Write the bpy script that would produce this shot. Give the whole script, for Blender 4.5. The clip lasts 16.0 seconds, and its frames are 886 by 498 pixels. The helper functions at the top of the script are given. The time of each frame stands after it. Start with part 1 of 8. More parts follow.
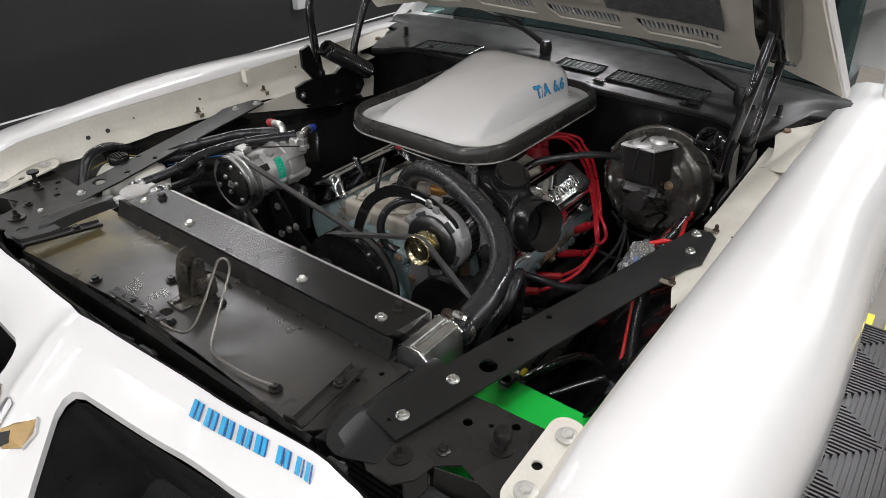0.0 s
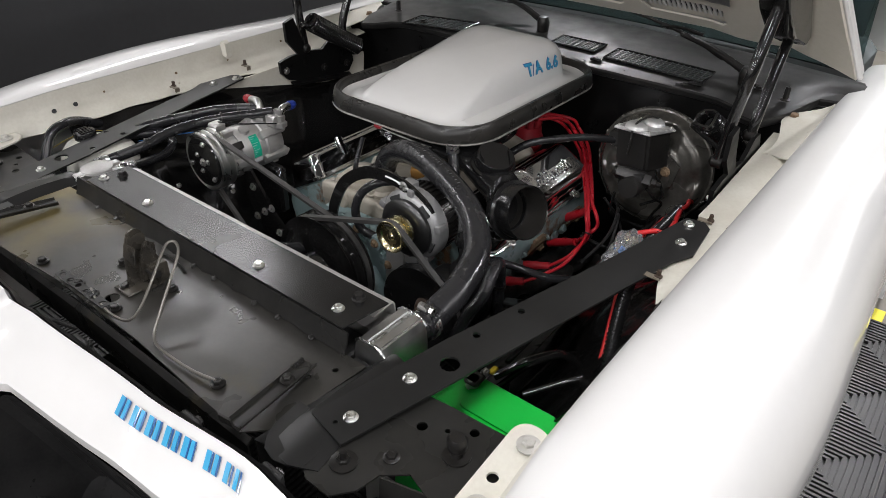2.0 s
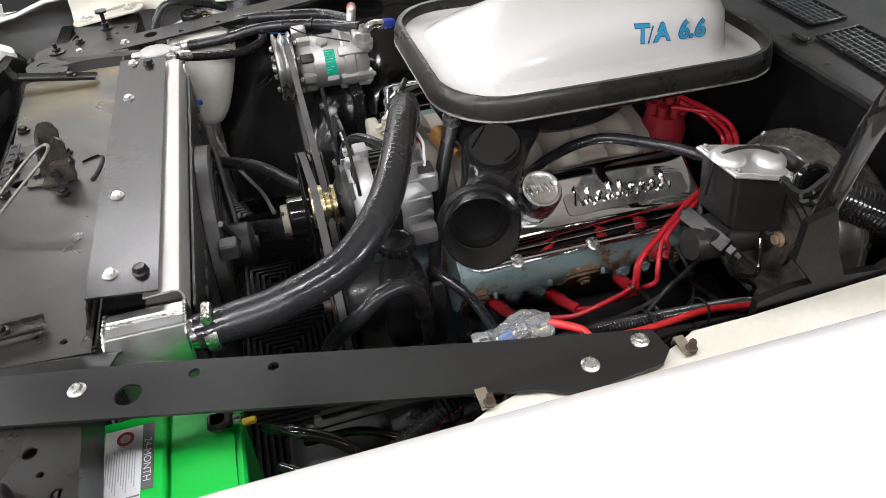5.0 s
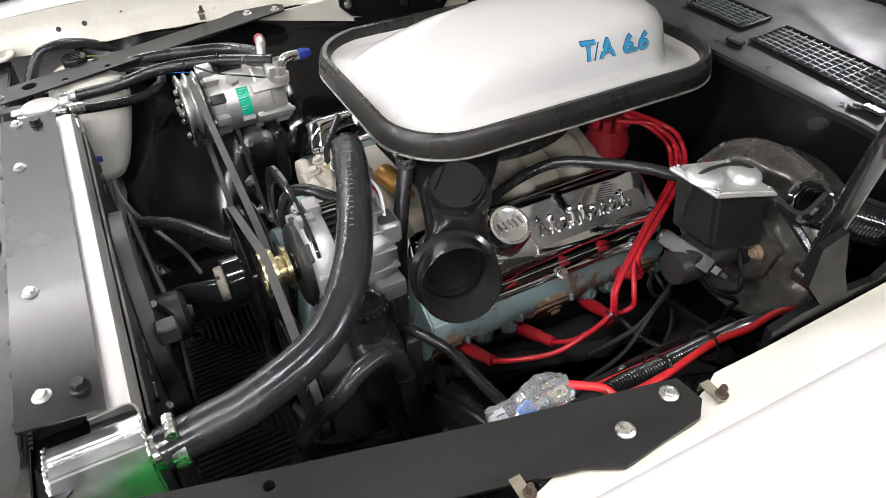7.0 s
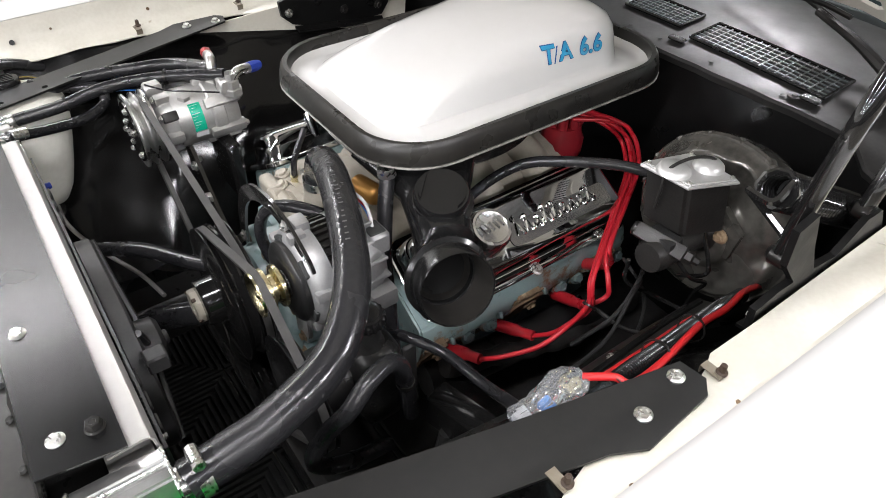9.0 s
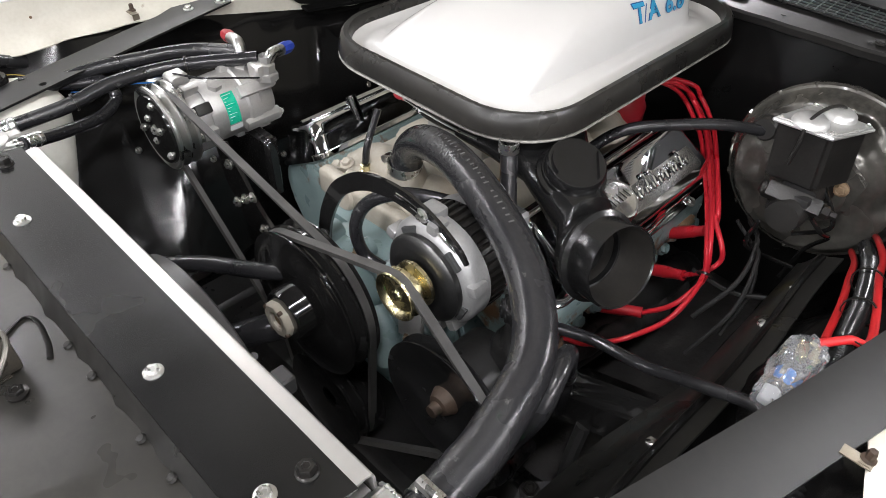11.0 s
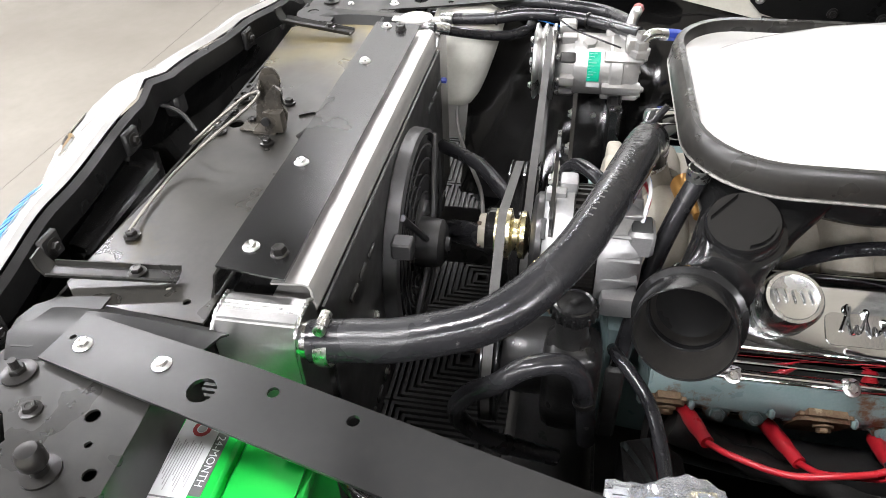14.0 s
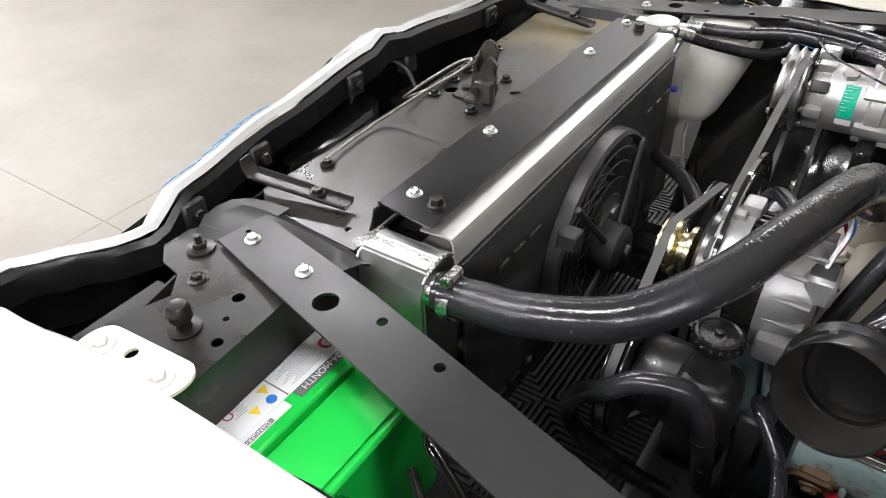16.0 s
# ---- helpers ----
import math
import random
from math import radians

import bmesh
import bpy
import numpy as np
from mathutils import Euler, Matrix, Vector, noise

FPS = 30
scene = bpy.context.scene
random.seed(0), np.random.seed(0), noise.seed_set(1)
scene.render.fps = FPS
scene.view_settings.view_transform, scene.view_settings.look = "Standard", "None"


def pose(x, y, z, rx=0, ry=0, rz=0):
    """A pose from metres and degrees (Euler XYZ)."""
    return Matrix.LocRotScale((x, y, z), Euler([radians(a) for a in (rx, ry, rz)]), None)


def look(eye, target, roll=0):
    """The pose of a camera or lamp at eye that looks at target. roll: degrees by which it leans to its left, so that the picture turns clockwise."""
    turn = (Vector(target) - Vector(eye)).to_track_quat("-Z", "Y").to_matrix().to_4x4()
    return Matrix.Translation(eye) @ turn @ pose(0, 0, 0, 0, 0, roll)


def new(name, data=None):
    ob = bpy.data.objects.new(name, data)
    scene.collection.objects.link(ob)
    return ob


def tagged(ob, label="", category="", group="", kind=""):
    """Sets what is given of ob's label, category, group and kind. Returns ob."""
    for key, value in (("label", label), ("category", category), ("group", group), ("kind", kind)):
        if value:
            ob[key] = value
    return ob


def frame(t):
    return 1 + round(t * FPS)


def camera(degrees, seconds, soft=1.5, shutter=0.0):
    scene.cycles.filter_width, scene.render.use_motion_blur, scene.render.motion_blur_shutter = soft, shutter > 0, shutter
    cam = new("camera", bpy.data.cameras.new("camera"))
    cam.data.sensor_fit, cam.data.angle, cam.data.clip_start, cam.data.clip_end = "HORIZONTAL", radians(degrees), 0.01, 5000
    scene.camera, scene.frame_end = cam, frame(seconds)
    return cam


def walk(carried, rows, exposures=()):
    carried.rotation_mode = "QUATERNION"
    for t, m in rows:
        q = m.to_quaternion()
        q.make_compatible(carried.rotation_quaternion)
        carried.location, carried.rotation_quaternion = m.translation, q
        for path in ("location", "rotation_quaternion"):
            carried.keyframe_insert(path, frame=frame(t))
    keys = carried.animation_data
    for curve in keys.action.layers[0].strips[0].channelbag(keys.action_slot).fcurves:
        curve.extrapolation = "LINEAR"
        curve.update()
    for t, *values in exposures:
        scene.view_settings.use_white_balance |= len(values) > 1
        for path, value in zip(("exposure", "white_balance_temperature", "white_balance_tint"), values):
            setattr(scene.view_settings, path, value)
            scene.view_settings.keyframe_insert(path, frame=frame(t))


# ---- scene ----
cam = camera(65.1, 16.0, soft=0.7)
PATH = [
    (0, (0.922, -0.636, 1.512), (-0.095, 0.725, 0.457), 0.6),
    (0.5, (0.916, -0.616, 1.502), (-0.099, 0.746, 0.446), 0.6),
    (1, (0.908, -0.602, 1.483), (-0.109, 0.761, 0.43), 0.6),
    (1.5, (0.926, -0.605, 1.481), (-0.09, 0.743, 0.408), 0.4),
    (2, (0.932, -0.531, 1.47), (-0.098, 0.789, 0.376), 1.0),
    (2.5, (0.906, -0.339, 1.438), (-0.318, 0.766, 0.305), -0.0),
    (3, (1.013, -0.124, 1.415), (-0.32, 0.732, 0.195), -0.9),
    (3.5, (1.029, 0.035, 1.398), (-0.391, 0.655, 0.134), -1.3),
    (4, (1.039, 0.183, 1.377), (-0.426, 0.645, 0.098), -2.0),
    (4.2, (1.059, 0.235, 1.383), (-0.414, 0.641, 0.092), -2.1),
    (6.3, (0.973, 0.206, 1.4), (-0.52, 0.599, 0.129), -3.3),
    (6.5, (0.95, 0.195, 1.396), (-0.51, 0.69, 0.121), -3.1),
    (7, (0.915, 0.177, 1.399), (-0.465, 0.844, 0.114), -2.5),
    (7.5, (0.904, 0.134, 1.413), (-0.418, 0.904, 0.124), -2.1),
    (8, (0.897, 0.098, 1.428), (-0.385, 0.92, 0.132), -1.4),
    (8.5, (0.889, 0.086, 1.432), (-0.373, 0.937, 0.135), -1.0),
    (9, (0.871, 0.089, 1.426), (-0.377, 0.958, 0.127), -0.8),
    (9.5, (0.84, 0.111, 1.4), (-0.399, 0.989, 0.098), -0.6),
    (10, (0.807, 0.078, 1.381), (-0.429, 0.968, 0.085), -0.4),
    (10.2, (0.767, 0.022, 1.368), (-0.459, 0.927, 0.072), -0.0),
    (12.3, (0.525, -0.145, 1.339), (-0.211, 1.142, -0.003), 1.0),
    (12.5, (0.559, -0.127, 1.327), (-0.239, 1.124, -0.014), 1.4),
    (13, (0.673, -0.063, 1.322), (-0.579, 0.759, -0.003), -0.2),
    (13.5, (0.772, 0.157, 1.325), (-0.73, 0.366, 0.021), -1.5),
    (14, (0.873, 0.338, 1.327), (-0.639, 0.016, 0.058), -2.5),
    (14.5, (0.865, 0.459, 1.324), (-0.556, -0.189, 0.074), -2.4),
    (15, (0.849, 0.489, 1.293), (-0.471, -0.367, 0.058), -2.5),
    (15.5, (0.835, 0.487, 1.285), (-0.451, -0.431, 0.059), -2.7),
    (16, (0.863, 0.433, 1.293), (-0.415, -0.499, 0.068), -2.7),
]
walk(cam, [(t, look(eye, target, roll)) for t, eye, target, roll in PATH],
     exposures=[(0, -1.15), (2, -1.11), (3, -0.55), (3.5, -0.57), (4.2, -0.48), (6.5, -0.14), (7.5, -0.12), (10, -0.23), (12.5, 0.38), (13, 0.64), (13.5, 0.66), (14, 0.45), (14.5, 0.15), (16, -0.07)])
# plan units to metres, and the height of the plan's zero over the floor
UNIT, LIFT = 0.925, 0.05
BELOW = -LIFT / UNIT

# ---- light: a closed workshop with rows of ceiling tubes ----
world = bpy.data.worlds.new("world")
scene.world = world
world.use_nodes = True
world.node_tree.nodes["Background"].inputs[0].default_value = (0.8, 0.85, 0.9, 1)
world.node_tree.nodes["Background"].inputs[1].default_value = 0.05
LAMP_POWER = 77.0


# ---- materials ----
def material(name, base, rough=0.5, metal=0.0, second=None, scale=8.0, amount=0.5, bump=0.0, bump_scale=120.0,
             coat=0.0, rough_var=0.0, spots=None, spot_scale=14.0, spot_cut=0.62, emit=0.0, trans=0.0, ior=1.45, alpha=1.0, fine=True):
    """A principled material with broad and fine colour variation, optional stains and fine relief."""
    m = bpy.data.materials.new(name)
    m.use_nodes = True
    t = m.node_tree
    n, l = t.nodes, t.links
    b = n["Principled BSDF"]
    b.inputs["Roughness"].default_value = rough
    b.inputs["Metallic"].default_value = metal
    b.inputs["Coat Weight"].default_value = coat
    b.inputs["Coat Roughness"].default_value = 0.04
    b.inputs["Transmission Weight"].default_value = trans
    b.inputs["IOR"].default_value = ior
    b.inputs["Alpha"].default_value = alpha
    base = (*base, 1)
    b.inputs["Base Color"].default_value = base
    if emit:
        b.inputs["Emission Color"].default_value = base
        b.inputs["Emission Strength"].default_value = emit
    co = n.new("ShaderNodeTexCoord")
    out = None
    if second is not None:
        no = n.new("ShaderNodeTexNoise")
        no.inputs["Scale"].default_value = scale
        no.inputs["Detail"].default_value = 6
        no.inputs["Roughness"].default_value = 0.6
        l.new(co.outputs["Object"], no.inputs["Vector"])
        ramp = n.new("ShaderNodeMapRange")
        ramp.inputs["From Min"].default_value, ramp.inputs["From Max"].default_value = 0.35, 0.68
        ramp.inputs["To Max"].default_value = amount
        l.new(no.outputs["Fac"], ramp.inputs["Value"])
        mix = n.new("ShaderNodeMix")
        mix.data_type = "RGBA"
        mix.inputs[6].default_value = base
        mix.inputs[7].default_value = (*second, 1)
        l.new(ramp.outputs[0], mix.inputs[0])
        out = mix.outputs[2]
        if fine:
            nf = n.new("ShaderNodeTexNoise")
            nf.inputs["Scale"].default_value = scale * 16
            nf.inputs["Detail"].default_value = 3
            l.new(co.outputs["Object"], nf.inputs["Vector"])
            r2 = n.new("ShaderNodeMapRange")
            r2.inputs["From Min"].default_value, r2.inputs["From Max"].default_value = 0.4, 0.75
            r2.inputs["To Max"].default_value = amount * 0.5
            l.new(nf.outputs["Fac"], r2.inputs["Value"])
            mix2 = n.new("ShaderNodeMix")
            mix2.data_type = "RGBA"
            l.new(out, mix2.inputs[6])
            mix2.inputs[7].default_value = (*second, 1)
            l.new(r2.outputs[0], mix2.inputs[0])
            out = mix2.outputs[2]
    if spots is not None:
        ns = n.new("ShaderNodeTexNoise")
        ns.inputs["Scale"].default_value = spot_scale
        ns.inputs["Detail"].default_value = 8
        ns.inputs["Roughness"].default_value = 0.7
        l.new(co.outputs["Object"], ns.inputs["Vector"])
        r3 = n.new("ShaderNodeMapRange")
        r3.inputs["From Min"].default_value, r3.inputs["From Max"].default_value = spot_cut, spot_cut + 0.08
        l.new(ns.outputs["Fac"], r3.inputs["Value"])
        mix3 = n.new("ShaderNodeMix")
        mix3.data_type = "RGBA"
        if out is not None:
            l.new(out, mix3.inputs[6])
        else:
            mix3.inputs[6].default_value = base
        mix3.inputs[7].default_value = (*spots, 1)
        l.new(r3.outputs[0], mix3.inputs[0])
        out = mix3.outputs[2]
    if out is not None:
        l.new(out, b.inputs["Base Color"])
    if rough_var:
        nr = n.new("ShaderNodeTexNoise")
        nr.inputs["Scale"].default_value = scale * 1.7
        nr.inputs["Detail"].default_value = 3
        l.new(co.outputs["Object"], nr.inputs["Vector"])
        r4 = n.new("ShaderNodeMapRange")
        r4.inputs["From Min"].default_value, r4.inputs["From Max"].default_value = 0.3, 0.7
        r4.inputs["To Min"].default_value, r4.inputs["To Max"].default_value = max(0.02, rough - rough_var), min(1, rough + rough_var)
        l.new(nr.outputs["Fac"], r4.inputs["Value"])
        l.new(r4.outputs[0], b.inputs["Roughness"])
    if bump:
        nb = n.new("ShaderNodeTexNoise")
        nb.inputs["Scale"].default_value = bump_scale
        nb.inputs["Detail"].default_value = 4
        l.new(co.outputs["Object"], nb.inputs["Vector"])
        bu = n.new("ShaderNodeBump")
        bu.inputs["Strength"].default_value = bump
        bu.inputs["Distance"].default_value = 0.002
        l.new(nb.outputs["Fac"], bu.inputs["Height"])
        l.new(bu.outputs[0], b.inputs["Normal"])
    return m


OLDGOLD = material("aged_gold_foil", (0.30, 0.20, 0.08), 0.35, 0.6, second=(0.20, 0.14, 0.07), scale=60, amount=0.6)
PAINT = material("white_car_paint", (0.64, 0.635, 0.62), 0.38, second=(0.605, 0.60, 0.58), scale=3, amount=0.5, coat=1.0, bump=0.01, bump_scale=6)
CREAM = material("cream_inner_paint", (0.60, 0.58, 0.51), 0.38, second=(0.47, 0.44, 0.37), scale=9, amount=0.55, coat=0.15, spots=(0.24, 0.19, 0.12), spot_scale=22, spot_cut=0.7, bump=0.12, bump_scale=60, rough_var=0.1)
HOODIN = material("beige_hood_underside", (0.60, 0.57, 0.50), 0.42, second=(0.50, 0.47, 0.40), scale=6, amount=0.6, bump=0.1, bump_scale=50)
PANEL = material("satin_black_sheet", (0.01, 0.01, 0.0095), 0.34, second=(0.022, 0.0209, 0.0187), scale=7, amount=0.7, spots=(0.030, 0.026, 0.015), spot_scale=5, spot_cut=0.60, rough_var=0.12, ior=1.38)


def blotched(m, colour, x_from, x_to):
    """Add a patch of another colour that strengthens along x, broken up by noise."""
    n, l = m.node_tree.nodes, m.node_tree.links
    b = next(k for k in n if k.type == "BSDF_PRINCIPLED")
    old = b.inputs["Base Color"].links[0].from_socket
    co = n.new("ShaderNodeTexCoord")
    sep = n.new("ShaderNodeSeparateXYZ")
    l.new(co.outputs["Object"], sep.inputs[0])
    along = n.new("ShaderNodeMapRange")
    along.inputs["From Min"].default_value, along.inputs["From Max"].default_value = x_from, x_to
    l.new(sep.outputs["X"], along.inputs["Value"])
    noise = n.new("ShaderNodeTexNoise")
    noise.inputs["Scale"].default_value, noise.inputs["Detail"].default_value = 9, 6
    l.new(co.outputs["Object"], noise.inputs["Vector"])
    blot = n.new("ShaderNodeMapRange")
    blot.inputs["From Min"].default_value, blot.inputs["From Max"].default_value = 0.36, 0.62
    l.new(noise.outputs["Fac"], blot.inputs["Value"])
    mul = n.new("ShaderNodeMath")
    mul.operation = "MULTIPLY"
    l.new(along.outputs[0], mul.inputs[0])
    l.new(blot.outputs[0], mul.inputs[1])
    mix = n.new("ShaderNodeMix")
    mix.data_type = "RGBA"
    l.new(mul.outputs[0], mix.inputs[0])
    l.new(old, mix.inputs[6])
    mix.inputs[7].default_value = (*colour, 1)
    l.new(mix.outputs[2], b.inputs["Base Color"])
    return m


PANELTOP = blotched(material("blotched_black_sheet", (0.017, 0.0165, 0.015), 0.34, second=(0.036, 0.034, 0.029), scale=7, amount=0.7, spots=(0.030, 0.026, 0.015), spot_scale=5, spot_cut=0.60, rough_var=0.12, ior=1.5), (0.14, 0.108, 0.03), -0.14, -0.40)
PLATE = material("gloss_black_plate", (0.006, 0.006, 0.006), 0.23, ior=1.4, second=(0.012, 0.012, 0.0118), scale=5, amount=0.6, rough_var=0.05)
BRACE = material("satin_black_brace", (0.007, 0.007, 0.007), 0.36, ior=1.4, second=(0.0154, 0.0154, 0.0149), scale=5, amount=0.6, rough_var=0.06)
GLOSSBLACK = material("gloss_black_paint", (0.009, 0.009, 0.009), 0.12, second=(0.007, 0.0065, 0.006), scale=10, amount=0.5, coat=0.4, bump=0.10, bump_scale=28, rough_var=0.1)
DULLBLACK = material("dull_black_grime", (0.012, 0.012, 0.012), 0.40, ior=1.35, second=(0.028, 0.0275, 0.027), scale=14, amount=0.7, bump=0.25, bump_scale=60, rough_var=0.15)
FIREWALL = material("black_firewall_paint", (0.004, 0.004, 0.004), 0.34, ior=1.28, second=(0.009, 0.009, 0.0088), scale=9, amount=0.6, bump=0.3, bump_scale=40, rough_var=0.1)
GRIME = material("crusty_black_grime", (0.014, 0.0138, 0.0135), 0.5, second=(0.040, 0.038, 0.036), scale=22, amount=0.7, bump=0.9, bump_scale=45, rough_var=0.15)
PLASTIC = material("black_moulded_plastic", (0.008, 0.008, 0.0082), 0.2, second=(0.01, 0.01, 0.01), scale=18, amount=0.5, bump=0.03, bump_scale=200, rough_var=0.08)
RUBBER = material("black_hose_rubber", (0.010, 0.010, 0.0115), 0.22, second=(0.024, 0.024, 0.025), scale=9, amount=0.7, spots=(0.11, 0.11, 0.105), spot_scale=30, spot_cut=0.625, bump=0.22, bump_scale=210, rough_var=0.14)
GASKET = material("weathered_rubber_seal", (0.010, 0.0098, 0.0095), 0.32, second=(0.032, 0.030, 0.026), scale=10, amount=0.6, spots=(0.13, 0.10, 0.055), spot_scale=11, spot_cut=0.66, bump=0.12, bump_scale=50, rough_var=0.1)
CHROME = material("chrome", (0.80, 0.81, 0.82), 0.06, 1.0, second=(0.70, 0.71, 0.72), scale=6, amount=0.3, rough_var=0.03)
ALLOY = material("cast_aluminium", (0.46, 0.455, 0.445), 0.46, 0.75, second=(0.36, 0.35, 0.33), scale=16, amount=0.6, bump=0.25, bump_scale=120, rough_var=0.12)
POLISHED = material("welded_aluminium", (0.60, 0.60, 0.59), 0.3, 1.0, second=(0.48, 0.48, 0.47), scale=12, amount=0.6, rough_var=0.10)
STRIP = material("pale_aluminium_rail", (0.50, 0.49, 0.475), 0.45, 0.7, second=(0.58, 0.57, 0.55), scale=6, amount=0.5, rough_var=0.08)
ZINC = material("zinc_bolt", (0.66, 0.66, 0.64), 0.30, 1.0, second=(0.48, 0.47, 0.44), scale=90, amount=0.6, rough_var=0.1)
BLACKBOLT = material("black_oxide_bolt", (0.0096, 0.0096, 0.0096), 0.28, 0.3, second=(0.024, 0.021, 0.018), scale=60, amount=0.5)
COWLBLACK = material("dusty_black_cowl", (0.012, 0.012, 0.012), 0.38, ior=1.26, second=(0.034, 0.033, 0.031), scale=9, amount=0.6, bump=0.10, bump_scale=24, rough_var=0.10)
BRASS = material("yellow_zinc", (0.64, 0.57, 0.35), 0.26, 1.0, second=(0.56, 0.50, 0.34), scale=30, amount=0.5, rough_var=0.06)
COPPER = material("amber_brass", (0.36, 0.19, 0.05), 0.38, 0.7, second=(0.36, 0.18, 0.05), scale=30, amount=0.5)
TEAL = material("blue_grey_engine_paint", (0.15, 0.215, 0.22), 0.34, second=(0.20, 0.25, 0.25), scale=18, amount=0.6, spots=(0.19, 0.11, 0.06), spot_scale=20, spot_cut=0.67, bump=0.25, bump_scale=90, rough_var=0.1)
# Rust-streaked engine paint, its base lightened for the light on the heads.
HEADTEAL = material("lit_rust_streaked_engine_paint", (0.20, 0.285, 0.285), 0.36, second=(0.27, 0.335, 0.33), scale=18, amount=0.6, spots=(0.15, 0.080, 0.040), spot_scale=13, spot_cut=0.54, bump=0.3, bump_scale=90, rough_var=0.12)
TANK = material("brushed_tank_aluminium", (0.58, 0.58, 0.57), 0.36, 1.0, second=(0.44, 0.44, 0.43), scale=12, amount=0.6, bump=0.06, bump_scale=200, rough_var=0.08)
LIDZINC = material("dull_zinc_lid", (0.58, 0.58, 0.57), 0.38, 0.6, second=(0.46, 0.46, 0.45), scale=30, amount=0.5, rough_var=0.08)
DARKRUST = material("dark_rust_iron", (0.075, 0.05, 0.035), 0.6, 0.3, second=(0.03, 0.022, 0.018), scale=40, amount=0.7, bump=0.3, bump_scale=150)
RUSTY = material("rust_stained_iron", (0.23, 0.165, 0.10), 0.75, 0.1, second=(0.10, 0.055, 0.03), scale=24, amount=0.8, spots=(0.36, 0.29, 0.20), spot_scale=32, spot_cut=0.62, bump=0.4, bump_scale=150)
MANIFOLD = material("stained_cast_manifold", (0.36, 0.335, 0.285), 0.5, 0.15, second=(0.27, 0.24, 0.19), scale=14, amount=0.6, spots=(0.24, 0.18, 0.11), spot_scale=17, spot_cut=0.68, bump=0.3, bump_scale=150)
WIRE = material("red_ignition_wire", (0.46, 0.015, 0.028), 0.32, second=(0.48, 0.02, 0.025), scale=20, amount=0.5, rough_var=0.08)
CABLE = material("red_power_cable", (0.42, 0.014, 0.016), 0.36, second=(0.34, 0.012, 0.014), scale=20, amount=0.5)
REDPART = material("red_plastic_cap", (0.26, 0.015, 0.024), 0.35, second=(0.33, 0.02, 0.025), scale=20, amount=0.5)
BLUEPART = material("blue_plastic_cap", (0.025, 0.055, 0.35), 0.35, second=(0.02, 0.04, 0.27), scale=20, amount=0.5)
GREEN = material("green_battery_case", (0.008, 0.47, 0.055), 0.33, second=(0.007, 0.40, 0.045), scale=9, amount=0.4, bump=0.04, bump_scale=260)
DECALBLUE = material("blue_decal", (0.035, 0.30, 0.52), 0.3, second=(0.03, 0.25, 0.45), scale=60, amount=0.3, coat=0.5)
DECALDARK = material("dark_blue_decal", (0.012, 0.08, 0.24), 0.3, coat=0.5)
LABELWHITE = material("printed_label_white", (0.66, 0.67, 0.68), 0.4, second=(0.58, 0.59, 0.60), scale=40, amount=0.3)
LABELGREY = material("printed_label_grey", (0.10, 0.10, 0.10), 0.4, second=(0.16, 0.16, 0.16), scale=30, amount=0.3)
LABELINK = material("label_ink", (0.18, 0.18, 0.19), 0.5)
LABELGREYINK = material("label_grey_ink", (0.36, 0.36, 0.37), 0.5)
LABELRED = material("label_red_ink", (0.38, 0.05, 0.05), 0.5)
LABELYELLOW = material("label_yellow_ink", (0.72, 0.52, 0.03), 0.5)
LABELBLUE = material("label_blue_ink", (0.02, 0.16, 0.52), 0.5)
LABELGREEN = material("green_foil_label", (0.0, 0.34, 0.20), 0.3, second=(0.01, 0.46, 0.30), scale=60, amount=0.5, rough_var=0.1)
BOTTLE = material("translucent_milky_plastic", (0.66, 0.65, 0.59), 0.36, second=(0.52, 0.51, 0.45), scale=7, amount=0.6, bump=0.1, bump_scale=30)
LINER = material("gloss_black_liner", (0.005, 0.005, 0.005), 0.12, second=(0.010, 0.0095, 0.009), scale=10, amount=0.5, bump=0.3, bump_scale=9, rough_var=0.04, ior=1.38)
# Black mesh, greyed so its colour carries the light the wires catch.
MESHGREY = material("lit_black_mesh", (0.10, 0.10, 0.10), 0.35, 0.5, second=(0.05, 0.09, 0.088), scale=60, amount=0.5)
BOOSTER = material("black_booster_paint", (0.05, 0.048, 0.043), 0.26, 0.55, second=(0.165, 0.158, 0.140), scale=6, amount=0.7, bump=0.05, bump_scale=40, rough_var=0.1, coat=0.2)
CASTBLACK = material("black_cast_iron", (0.010, 0.0096, 0.0092), 0.40, 0.1, second=(0.026, 0.0245, 0.0225), scale=20, amount=0.6, bump=0.2, bump_scale=240)
GLASS = material("tinted_windshield", (0.26, 0.37, 0.36), 0.02, trans=1.0, ior=1.45)
SMOKED = material("clear_fuse_cover", (0.85, 0.87, 0.90), 0.08, trans=0.9, ior=1.45, bump=0.12, bump_scale=24)
LINING = material("dull_grey_lining", (0.011, 0.0105, 0.010), 0.42, second=(0.034, 0.031, 0.027), scale=12, amount=0.6)
# Dark cabin trim; also painted in as the shade of slots and holes.
INTERIOR = material("dark_cabin_and_hollow_shade", (0.02, 0.022, 0.022), 0.7, second=(0.04, 0.04, 0.04), scale=5)
FOIL = material("crinkled_foil_patch", (0.42, 0.42, 0.42), 0.32, 0.8, second=(0.22, 0.22, 0.22), scale=40, amount=0.7, bump=1.0, bump_scale=90)
CONCRETE = material("sealed_concrete", (0.175, 0.162, 0.138), 0.5, second=(0.140, 0.127, 0.106), scale=1.3, amount=0.8, spots=(0.150, 0.138, 0.116), spot_scale=2.3, spot_cut=0.60, bump=0.04, bump_scale=40, rough_var=0.12)
